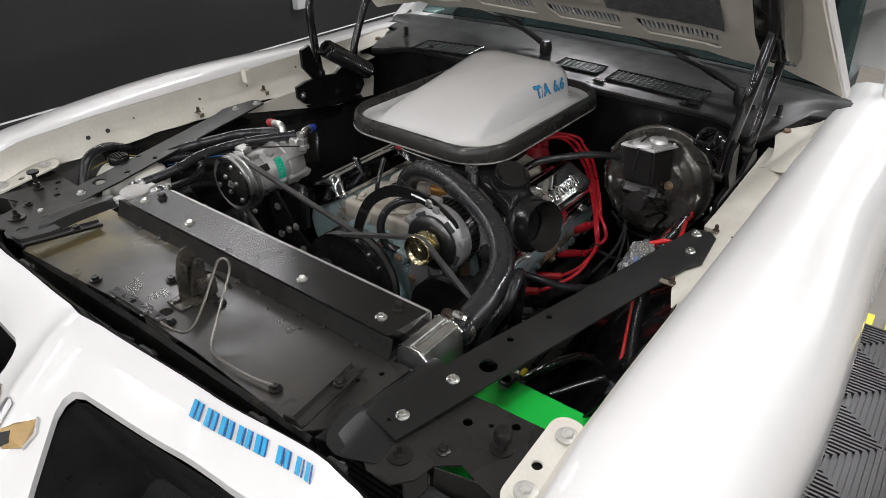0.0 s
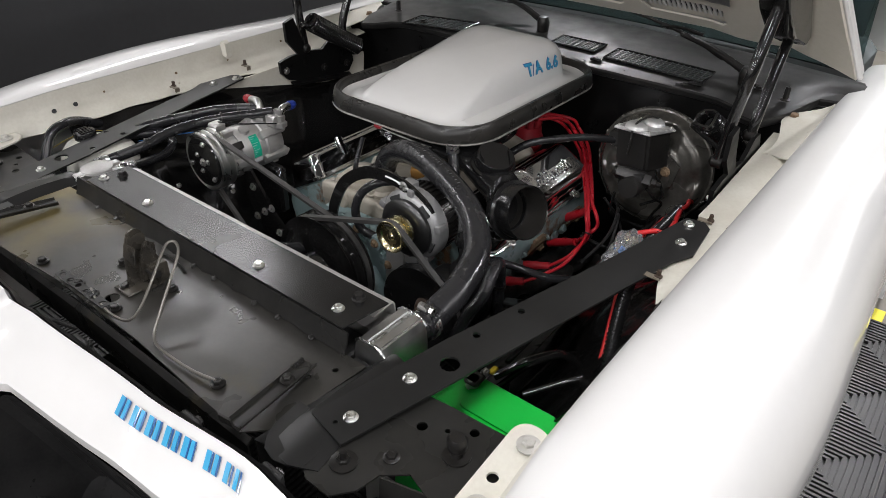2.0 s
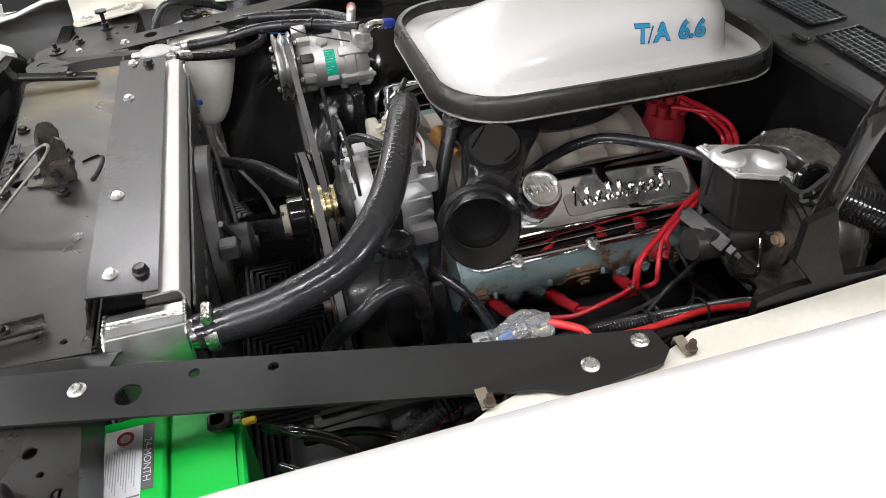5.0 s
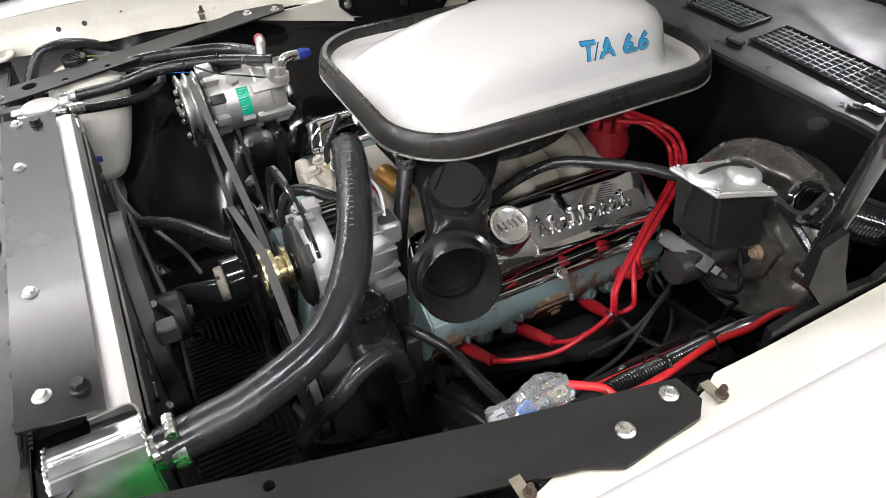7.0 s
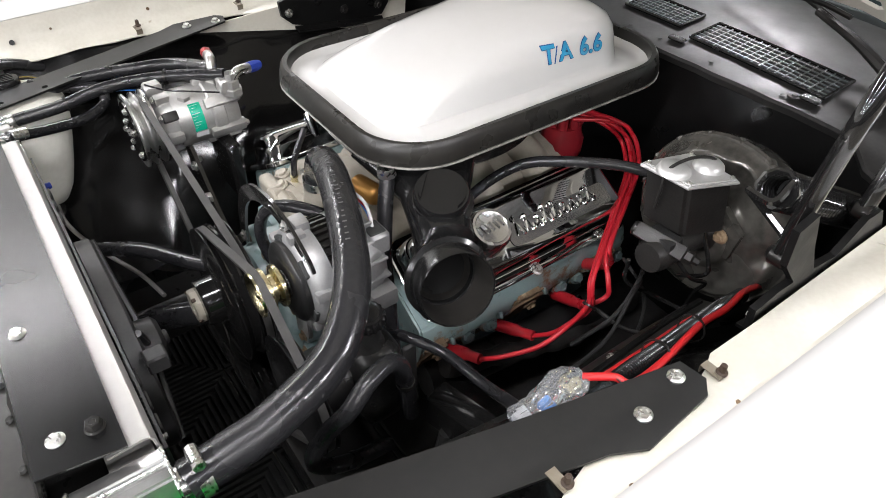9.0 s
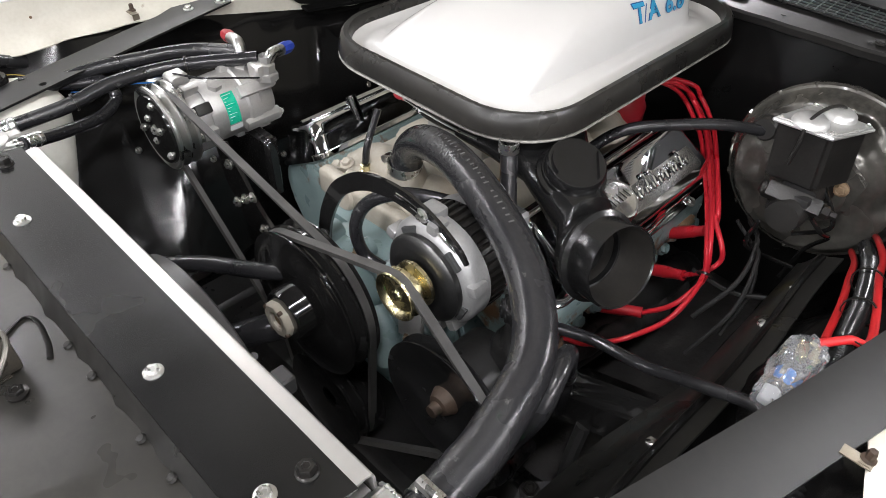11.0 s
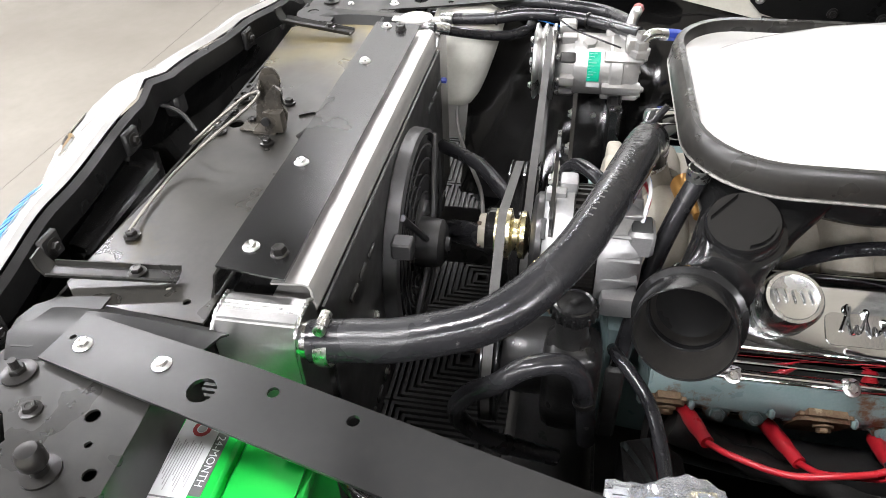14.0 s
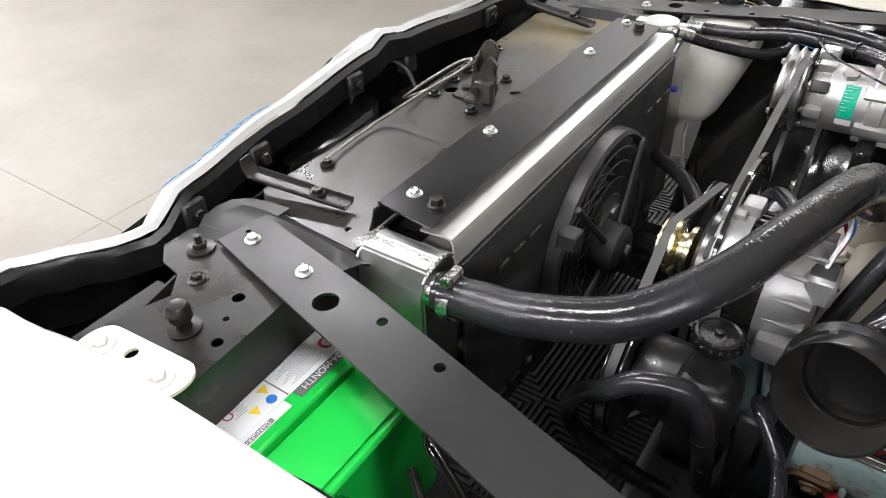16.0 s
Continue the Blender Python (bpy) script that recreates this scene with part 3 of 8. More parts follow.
fender_d = fender(1, "driver_fender")
fender_p = fender(-1, "passenger_fender")
for y, z in ((0.103, 0.868), (0.158, 0.870)):
    part("drain_hole", lathe((-0.7465, y, z), (1, 0, 0.6), [(0.0055, -0.002), (0.0055, 0.0012), (0, 0.0012)], 14), INTERIOR, fender_p, "dark round hole")
for r in (fender_d, fender_p):
    for k in range(4):
        y = 0.24 + 0.19 * k + 0.02 * (k % 2)
        chip = lathe(((1 if r is fender_d else -1) * (0.752 - 0.004 * (k % 3)), y, 0.879 - 0.004 * (k % 3)), (-1 if r is fender_d else 1, 0, 0.7), [(0.0028 + 0.0012 * (k % 2), -0.002), (0.002, 0.0014), (0, 0.0016)], 7)
        part("rust_chip", chip, RUSTY, r, "small rust chip")
for s, r in ((1, fender_d), (-1, fender_p)):
    shelf = [[(s * x, y, z), (s * (x + 0.010), y + 0.002, z + 0.003), (s * lerp(x, 0.760, 0.55), y, z + 0.002 + 0.003 * math.sin(y * 60)), (s * 0.757, y, z + 0.006), (s * 0.7605, y, max(z + 0.010, 0.9085))] for x, y, z in ((0.688, 1.00, 0.866), (0.697, 1.03, 0.871), (0.700, 1.06, 0.878), (0.696, 1.09, 0.884), (0.688, 1.12, 0.890), (0.680, 1.15, 0.896), (0.678, 1.175, 0.899), (0.690, 1.200, 0.900), (0.716, 1.235, 0.902), (0.738, 1.270, 0.903), (0.750, 1.300, 0.904))]
    part("rear_shelf", sheet(shelf if s > 0 else [q[::-1] for q in shelf], 0.003), CREAM, r, "cream shelf where the fender meets the cowl")
    shared("shelf_bolt", BOLT_RUST, (s * 0.699, 1.180, 0.902), r, (0, 0, 0), "rusty bolt", 1.3)
tab = bmesh.new()
add_prism(tab, [(-0.700, 0.590, 0.893), (-0.722, 0.590, 0.896), (-0.726, 0.590, 0.932), (-0.714, 0.590, 0.940), (-0.703, 0.590, 0.932)], (0, 0.016, 0))
part("weld_tab", tab, CREAM, fender_p)

# bracket where the fender bolts to the front panel
for s, root in ((1, fender_d), (-1, fender_p)):
    outline = [(s * x, y) for x, y in rounded(0.694, -0.168, 0.748, 0.002, 0.024)]
    part("mounting_tab", ring_plate(outline, [(s * 0.715, -0.092, 0.008), (s * 0.715, -0.082, 0.008)][:1], lambda x, y: 0.848 + min(0, y * 0.13), 0.004), CREAM, root, "cream mounting tab with slot")
    shared("bolt", BOLT_PALE, (s * 0.726, -0.029, 0.846), root)
    shared("bolt", BOLT_PALE, (s * 0.723, -0.135, 0.832), root)


# nose fascia
def nose_edge(x):
    a = abs(x)
    z = curve_at([(0, 0.902), (0.05, 0.893), (0.30, 0.879), (0.49, 0.866), (0.56, 0.834), (0.78, 0.826)], a)
    y = curve_at([(0, -0.322), (0.05, -0.312), (0.30, -0.296), (0.49, -0.274), (0.56, -0.268), (0.60, -0.284), (0.65, -0.328), (0.70, -0.368), (0.76, -0.385)], a)
    return y, z


nose = part("front_fascia", bmesh.new(), PAINT, car)
rows = []
for i in range(81):
    x = -0.96 + 0.024 * i
    y, z = nose_edge(x)
    a = min(1, abs(x) / 0.96)
    back = 0.20 * a ** 3
    beak = 0.045 * math.exp(-(x / 0.10) ** 2)
    line = []
    for d, dz in [(0.0, -0.010), (0.004, 0.0), (0.015, -0.002), (0.05, -0.019), (0.10, -0.056), (0.15, -0.100), (0.20, -0.145), (0.245, -0.20), (0.28, -0.27), (0.30, -0.36), (0.30, -0.48)]:
        line.append((x, y - d * (1 - 0.25 * a) - beak * d / 0.3 + back * d / 0.3, z + dz - 0.10 * d * math.exp(-(x / 0.16) ** 2)))
    rows.append(line)
fascia = part("fascia_skin", sheet(rows[::-1], 0.012), PAINT, nose, "glossy white moulded nose")
for s in (1, -1):
    pts = [(0.080, -0.432), (0.080, -0.414), (0.088, -0.401), (0.105, -0.394), (0.40, -0.362), (0.52, -0.345), (0.55, -0.36), (0.56, -0.42), (0.52, -0.53), (0.49, -0.56), (0.17, -0.60), (0.14, -0.585), (0.125, -0.54)]
    cutter = bmesh.new()
    add_prism(cutter, [(s * px, py, 0.55) for px, py in pts], (0, 0, 0.5))
    c = part("cutter", cutter, PAINT)
    bpy.context.view_layer.update()
    cut(fascia, c)
    well = bmesh.new()
    n = len(pts)
    rim = []
    for depth, grow in ((0.0, 0.010), (0.10, 0.0), (0.22, -0.03)):
        cx, cy = 0.32, -0.47
        ring = []
        for px, py in pts:
            k = 1 + grow * 3
            qx, qy = cx + (px - cx) * k, cy + (py - cy) * k
            ey, ez = nose_edge(px)
            zz = ez - 0.72 * max(0, (ey - py)) - 0.016
            ring.append(well.verts.new((s * qx, qy + depth * 0.35, zz - depth)))
        rim.append(ring)
    for ra, rb in zip(rim, rim[1:]):
        for k in range(n):
            well.faces.new((ra[k], ra[(k + 1) % n], rb[(k + 1) % n], rb[k]))
    well.faces.new(rim[-1])
    part("air_opening", well, DULLBLACK, nose, "black recessed air opening", angle=25)

# inner lip of the fascia, with its brackets
rows = []
for i in range(61):
    x = -0.74 + 1.48 * i / 60
    y, z = nose_edge(x)
    rows.append([(x, y + 0.004, z - 0.012), (x, y + 0.012, z - 0.020), (x, y + 0.014, z - 0.055), (x, y - 0.02, z - 0.075), (x, y - 0.05, z - 0.15)])
part("inner_lip", sheet(rows, 0.004), FIREWALL, nose, "black inner edge")
for x in (-0.56, -0.30, 0.12, 0.36, 0.50):
    y, z = nose_edge(x)
    br = box((x - 0.018, y + 0.012, z - 0.06), (x + 0.018, y + 0.022, z - 0.022), 0.003)
    part("lip_bracket", br, DULLBLACK, nose)
    shared("bolt", BOLT_BLACK, (x, y + 0.022, z - 0.04), nose, (-90, 0, 0))

duct_box = bmesh.new()
add_prism(duct_box, [(0.325, -0.262, 0.795), (0.10, -0.268, 0.800), (0.055, -0.300, 0.802), (0.055, -0.345, 0.795), (0.30, -0.318, 0.782)], (0, 0, -0.12))
bmesh.ops.bevel(duct_box, geom=list(duct_box.edges), offset=0.008, segments=2, affect="EDGES")
part("air_duct", duct_box, GLOSSBLACK, nose, "black plastic duct behind the fascia")
part("stay_wire", tube([(0.10, -0.330, 0.795), (0.05, -0.335, 0.835), (0.0, -0.330, 0.845), (-0.01, -0.285, 0.83), (0.0, -0.255, 0.80)], 0.004, 8, 30), DULLBLACK, nose)
part("latch_block", box((-0.07, -0.330, 0.80), (-0.035, -0.300, 0.845), 0.006), DULLBLACK, nose)

# lettering on the nose: plain slanted blue bars


def surface_nose(x, d, up=0.0035):
    y, z = nose_edge(x)
    a = min(1, abs(x) / 0.96)
    beak = 0.045 * math.exp(-(x / 0.10) ** 2)
    drop = [(0.0, -0.010), (0.004, 0.0), (0.015, -0.002), (0.05, -0.019), (0.10, -0.056), (0.15, -0.100), (0.20, -0.145)]
    k = max(i for i in range(6) if drop[i][0] <= d)
    f = (d - drop[k][0]) / (drop[k + 1][0] - drop[k][0])
    return Vector((x, y - d * (1 - 0.25 * a) - beak * d / 0.3 + 0.20 * a ** 3 * d / 0.3, z + lerp(drop[k][1], drop[k + 1][1], f) + up - 0.10 * d * math.exp(-(x / 0.16) ** 2)))


def nose_bar(bm, x0, d0, x1, d1, w):
    """A bar on the nose from (x0, d0) to (x1, d1), d counted down from the edge."""
    pts = [(x0 - w, d0), (x0 + w, d0), (x1 + w, d1), (x1 - w, d1)]
    add_prism(bm, [surface_nose(*p) for p in pts], (0, 0, 0.0012))


for x, wdt in ((0.298, 0.022), (0.328, 0.023), (0.356, 0.024), (0.386, 0.026), (0.413, 0.019), (0.450, 0.024), (0.484, 0.031)):
    lb = bmesh.new()
    nose_bar(lb, x - wdt * 0.30 - 0.004, 0.0235, x - wdt * 0.30 + 0.006, 0.046, 0.0040)
    nose_bar(lb, x + wdt * 0.22 - 0.004, 0.0235, x + wdt * 0.22 + 0.006, 0.046, 0.0030)
    part("lettering_bar", lb, DECALBLUE, nose, "blue decal bar", smooth=False)
    ld = bmesh.new()
    nose_bar(ld, x - wdt * 0.04 - 0.004, 0.0235, x - wdt * 0.04 + 0.006, 0.046, 0.0013)
    nose_bar(ld, x + wdt * 0.42 - 0.004, 0.0235, x + wdt * 0.42 + 0.006, 0.046, 0.0013)
    part("lettering_edge", ld, DECALDARK, nose, "dark blue decal bar", smooth=False)

# emblem on the nose
emblem = part("emblem", bmesh.new(), BRASS, nose, "gold and chrome emblem")
for s in (1, -1):
    for pts, mt, h in (([(0.0, 0.118), (0.010, 0.122), (0.012, 0.150), (0.030, 0.166), (0.0, 0.172)], POLISHED, 0.003), ([(0.014, 0.150), (0.030, 0.138), (0.058, 0.127), (0.070, 0.140), (0.064, 0.158), (0.034, 0.166)], OLDGOLD, 0.004), ([(0.058, 0.124), (0.062, 0.125), (0.074, 0.140), (0.067, 0.160), (0.063, 0.159), (0.069, 0.141)], POLISHED, 0.006), ([(0.020, 0.152), (0.032, 0.146), (0.040, 0.158), (0.030, 0.164)], DULLBLACK, 0.009)):
        wing = bmesh.new()
        add_prism(wing, [surface_nose(s * x, d, 0.001) for x, d in pts], (0, -h * 0.4, h * 0.5))
        part("wing", wing, mt, emblem, smooth=False)

# ---- cowl, firewall, windshield ----
cowl = part("cowl", bmesh.new(), GLOSSBLACK, car)
rows = []
for i in range(41):
    x = -0.80 + 1.60 * i / 40
    bow = 0.10 * (1 - (x / 0.8) ** 2)
    fr = 1.152 - 0.075 * math.exp(-((abs(x) - 0.63) / 0.055) ** 2) + 0.17 * min(1, max(0, (abs(x) - 0.668) / 0.05)) + 0.0015 * math.sin(x * 60)
    sag = -0.010 * math.exp(-((abs(x) - 0.63) / 0.07) ** 2)
    rows.append([(x, fr + 0.012, 0.893 + sag), (x, fr + 0.002, 0.898 + sag), (x, fr - 0.003, 0.911 + sag), (x, fr + 0.001, 0.9155 + sag), (x, fr + 0.010, 0.916 + sag), (x, fr + 0.05, 0.919 + sag), (x, max(fr + 0.06, 1.32 + bow * 0.3), 0.928), (x, 1.40 + bow, 0.936), (x, 1.46 + bow, 0.930)])
top = part("cowl_top", sheet(rows, 0.004), COWLBLACK, cowl)
part("firewall", box((-0.80, 1.162, 0.20), (0.80, 1.19, 0.905), 0.01), FIREWALL, cowl)


def cowl_grille(xa, xb, ya, yb, skew):
    g = part("cowl_grille", bmesh.new(), PLASTIC, cowl, "black mesh cowl grille")

    def at(u, v):
        x = lerp(xa, xb, u)
        y = lerp(ya, yb, v) + skew * u + 0.06 * (1 - (x / 0.8) ** 2) - 0.04
        return Vector((x, y, 0.9235 + 0.055 * (y - 1.2)))
    rim = bmesh.new()
    loop = [at(u, 0) for u in np.linspace(0, 1, 9)] + [at(1, v) for v in (0.5, 1)] + [at(u, 1) for u in np.linspace(1, 0, 9)] + [at(0, 0.5), at(0, 0)]
    for a, b in zip(loop, loop[1:]):
        add_tube(rim, [a, b], 0.0032, 6)
    part("rim", rim, PLASTIC, g)
    pit = bmesh.new()
    add_prism(pit, [at(0, 0), at(1, 0), at(1, 1), at(0, 1)], (0, 0, 0.0005))
    for v in pit.verts:
        v.co.z -= 0.0022
    part("opening", pit, INTERIOR, g)
    bars = bmesh.new()
    nu = max(4, int((xb - xa) / 0.017))
    for i in range(1, nu):
        add_tube(bars, [at(i / nu, 0), at(i / nu, 1)], 0.0014, 4)
    for j in range(1, 7):
        add_tube(bars, [at(u, j / 7) for u in np.linspace(0, 1, 9)], 0.0016, 4)
    part("grille_mesh", bars, MESHGREY, g)


cowl_grille(0.168, 0.458, 1.205, 1.293, 0.0)
cowl_grille(-0.02, 0.125, 1.225, 1.300, 0.0)
cowl_grille(-0.50, -0.30, 1.130, 1.225, 0.03)
for x, y in ((0.56, 1.24), (0.585, 1.255), (0.57, 1.27), (-0.45, 1.17)):
    shared("bolt", BOLT_BLACK, (x, y, 0.924), cowl)
for x, y in ((0.423, 1.180), (-0.2, 1.172)):
    part("flat_bolt", lathe((x, y, 0.9195), (0, 0, 1), [(0.0125, 0), (0.0125, 0.002), (0.0115, 0.003), (0.006, 0.003), (0.005, 0.0055), (0, 0.006)], 20), COWLBLACK, cowl)
for x, y in ((0.255, 1.176), (0.405, 1.172), (0.13, 1.182), (0.05, 1.186), (-0.12, 1.18)):
    part("drip_hole", lathe((x, y, 0.9195), (0, 0, 1), [(0.0042, 0), (0.0042, 0.0008), (0, 0.0008)], 12), INTERIOR, cowl, "small dark hole")
for x0, x1, y in ((0.140, 0.176, 1.188), (0.430, 0.466, 1.176)):
    part("grille_foot", box((x0, y, 0.9205), (x1, y + 0.018, 0.9275), 0.003), PLASTIC, cowl)
for x, y in ((0.66, 1.22), (-0.60, 1.22)):
    shared("rubber_stop", bolt_mesh(0.007, 0.030, 0.011, BLACKBOLT), (x, y, 0.925), cowl)


def glass_row(x):
    y0 = 1.50 + 0.10 * (1 - (x / 0.8) ** 2)
    return [(x * (1 - 0.14 * k), y0 + 0.62 * k, 0.935 + 0.42 * k) for k in (0, 0.25, 0.5, 0.75, 1)]


shield = part("windshield", sheet([glass_row(-0.76 + 1.52 * i / 24) for i in range(25)], 0.005), GLASS, car, "tinted curved windshield")
shield.visible_shadow = False
# cabin: dash, roof, pillars, doors
part("dashboard", box((-0.74, 1.66, 0.70), (0.74, 1.95, 0.93), 0.03), INTERIOR, car)
for x in (-0.36, 0.36):
    part("seat", box((x - 0.25, 2.45, 0.35), (x + 0.25, 2.62, 1.12), 0.06), INTERIOR, car)
roof_rows = [[(x * k, y, 1.355 + 0.02 * (1 - (x / 0.66) ** 2) - z) for x in np.linspace(-0.66, 0.66, 13)] for y, z, k in ((2.12, 0.0, 1), (2.5, -0.02, 1), (3.0, 0.0, 0.98), (3.5, 0.12, 0.95), (4.1, 0.36, 0.95))]
part("roof", sheet(roof_rows, 0.02), PAINT, car)
for s in (1, -1):
    part("a_pillar", tube([(s * 0.890, 1.46, 0.86), (s * 0.80, 1.82, 1.16), (s * 0.70, 2.13, 1.365)], 0.018, 8), PAINT, car)
    part("door", sheet([[(s * (0.93 + 0.09 * math.sin(k * 1.5)), y, 0.93 - 0.7 * k) for k in (0, 0.2, 0.4, 0.6, 0.8, 1)] for y in (1.66, 2.2, 3.0, 4.3)] if s < 0 else [[(s * (0.93 + 0.09 * math.sin(k * 1.5)), y, 0.93 - 0.7 * k) for k in (1, 0.8, 0.6, 0.4, 0.2, 0)] for y in (1.66, 2.2, 3.0, 4.3)], 0.02), PAINT, car, "white door")
    side = part("side_glass", sheet([[(s * lerp(0.90, 0.68, k), y, lerp(0.93, 1.34, k)) for k in (0, 0.5, 1)] for y in (1.75, 2.2, 3.0)], 0.005), GLASS, car, "tinted side window")
    side.visible_shadow = False

deck = []
for y, z in ((3.98, 1.05), (4.12, 0.985), (4.30, 0.965), (4.44, 0.95), (4.47, 0.90), (4.48, 0.70), (4.46, 0.45), (4.40, 0.28)):
    deck.append([(x, y - 0.10 * (x / 0.93) ** 4, z - 0.03 * (x / 0.93) ** 2) for x in np.linspace(-0.94, 0.94, 17)])
part("rear_deck", sheet(deck, 0.02), PAINT, car, "white rear deck and tail panel")


def wiper(x0, y0, x1, y1, name):
    w = part(name, bmesh.new(), BLACKBOLT, car)
    a, b = Vector((x0, y0, 0.955)), Vector((x1, y1, 1.005))
    pv = bmesh.new()
    add_lathe(pv, a - Vector((0, 0, 0.03)), (0, 0, 1), [(0.0, 0), (0.018, 0), (0.020, 0.03), (0.014, 0.045), (0, 0.047)], 16)
    part("pivot", pv, BLACKBOLT, w)
    mid = a.lerp(b, 0.45) + Vector((0, 0, 0.012))
    part("arm", tube([a, a.lerp(mid, 0.5) + Vector((0, 0, 0.008)), mid], lambda f: 0.011 - 0.004 * f, 8), BLACKBOLT, w)
    bl = bmesh.new()
    add_tube(bl, spline([a.lerp(b, 0.18) + Vector((0, 0.03, -0.008)), mid + Vector((0, 0.012, 0)), b], 16), 0.0055, 6)
    add_tube(bl, spline([mid + Vector((-0.06, 0.0, 0.012)), mid + Vector((0, 0, 0.016)), mid + Vector((0.06, 0.0, 0.008))], 8), 0.005, 6)
    part("blade", bl, BLACKBOLT, w)


wiper(0.548, 1.262, 0.05, 1.49, "driver_wiper")
wiper(-0.10, 1.33, -0.52, 1.46, "passenger_wiper")

# ---- open hood ----
hood = part("hood", bmesh.new(), PAINT, car, "open white hood, cream underneath")
HP, HA = Vector((0, 1.28, 0.985)), radians(42)
HD, HN = Vector((0, -math.cos(HA), math.sin(HA))), Vector((0, math.sin(HA), math.cos(HA)))


def hood_half(s):
    return 0.795 - 0.055 * min(1, max(0, s) / 0.40) - 0.10 * max(0, s - 0.40)


def on_hood(u, s, h=0.0):
    """A point of the hood: u across from -1 to 1, s forward from its rear edge, h out from its inner face."""
    return Vector((u * hood_half(s), 0, 0)) + HP + HD * s + HN * (h + 0.066 * (1 - abs(u) ** 5))


def at_x(x, s, h=0.0):
    return on_hood(x / hood_half(s), s, h)


US = [math.sin(math.pi / 2 * k / 14) for k in range(-14, 15)]
skin = part("outer_skin", sheet([[on_hood(u, s, 0.022) for u in US] for s in np.linspace(-0.004, 1.42, 20)][::-1], 0.005), PAINT, hood)
irows = []
for s in np.linspace(0.0, 1.40, 57):
    row = []
    for u in US:
        a = abs(u)
        crease = 0.010 * math.exp(-((a - 0.80) / 0.03) ** 2) - 0.014 * math.exp(-((a - 0.66) / 0.05) ** 2)
        if s > 0.14:
            crease -= 0.016 * (1 - math.exp(-((s - 0.14) / 0.03) ** 2)) * (1 if a < 0.62 else 0.2)
        row.append(on_hood(u * 0.992, s, crease + 0.004))
    irows.append(row)
inner = part("inner_panel", sheet(irows, 0.006), HOODIN, hood, "beige inner panel with slots")
for cx in (-0.53, -0.235, 0.055, 0.345):
    cbm = bmesh.new()
    wide = 0.115
    pts = [(cx - wide - 0.012, 0.112), (cx - wide - 0.005, 0.082), (cx - wide + 0.02, 0.040), (cx + wide - 0.01, 0.036), (cx + wide + 0.004, 0.048), (cx + wide, 0.112)]
    add_prism(cbm, [at_x(px, py, -0.04) for px, py in pts], HN * 0.060)
    c = part("cutter", cbm, PAINT)
    bpy.context.view_layer.update()
    cut(inner, c)
    ribs = bmesh.new()
    for k in range(17):
        x = cx - wide + 0.004 + 0.0138 * k
        add_prism(ribs, [at_x(x, 0.056, 0.006), at_x(x + 0.0075, 0.056, 0.006), at_x(x + 0.0035, 0.118, 0.006), at_x(x - 0.004, 0.118, 0.006)], HN * 0.004)
    part("louver", ribs, PAINT, hood, "pale louver ribs behind a slot")
    part("slot_ledge", sheet([[at_x(x, 0.028, 0.011), at_x(x, 0.042, 0.012 + 0.002 * math.sin(x * 160)), at_x(x, 0.056, 0.014)] for x in np.linspace(cx - wide, cx + wide, 40)], 0.002), HOODIN, hood)
    # A dark sheet stands in for the shade inside the slot.
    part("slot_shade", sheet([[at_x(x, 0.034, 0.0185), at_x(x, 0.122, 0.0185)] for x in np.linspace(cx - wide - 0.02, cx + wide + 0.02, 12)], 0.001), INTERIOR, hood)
cb = bmesh.new()
rng = random.Random(4)
frow = []
for i, s in enumerate(np.linspace(0.163, 0.40, 22)):
    frow.append([at_x(x, s + 0.012 * (1 - (x - 0.16) / 0.33), -0.018 + rng.uniform(-0.0016, 0.0016)) for x in np.linspace(0.16, 0.49, 30)])
add_sheet(cb, frow, 0.002)
part("insulation_patch", cb, FOIL, hood, "crinkled silver foil patch", angle=8)
for s in (1, -1):
    part("side_lip", tube([on_hood(s * 0.997, q, 0.010) for q in np.linspace(0.0, 1.40, 12)], 0.0075, 8, 30), PAINT, hood, "white rolled side edge")

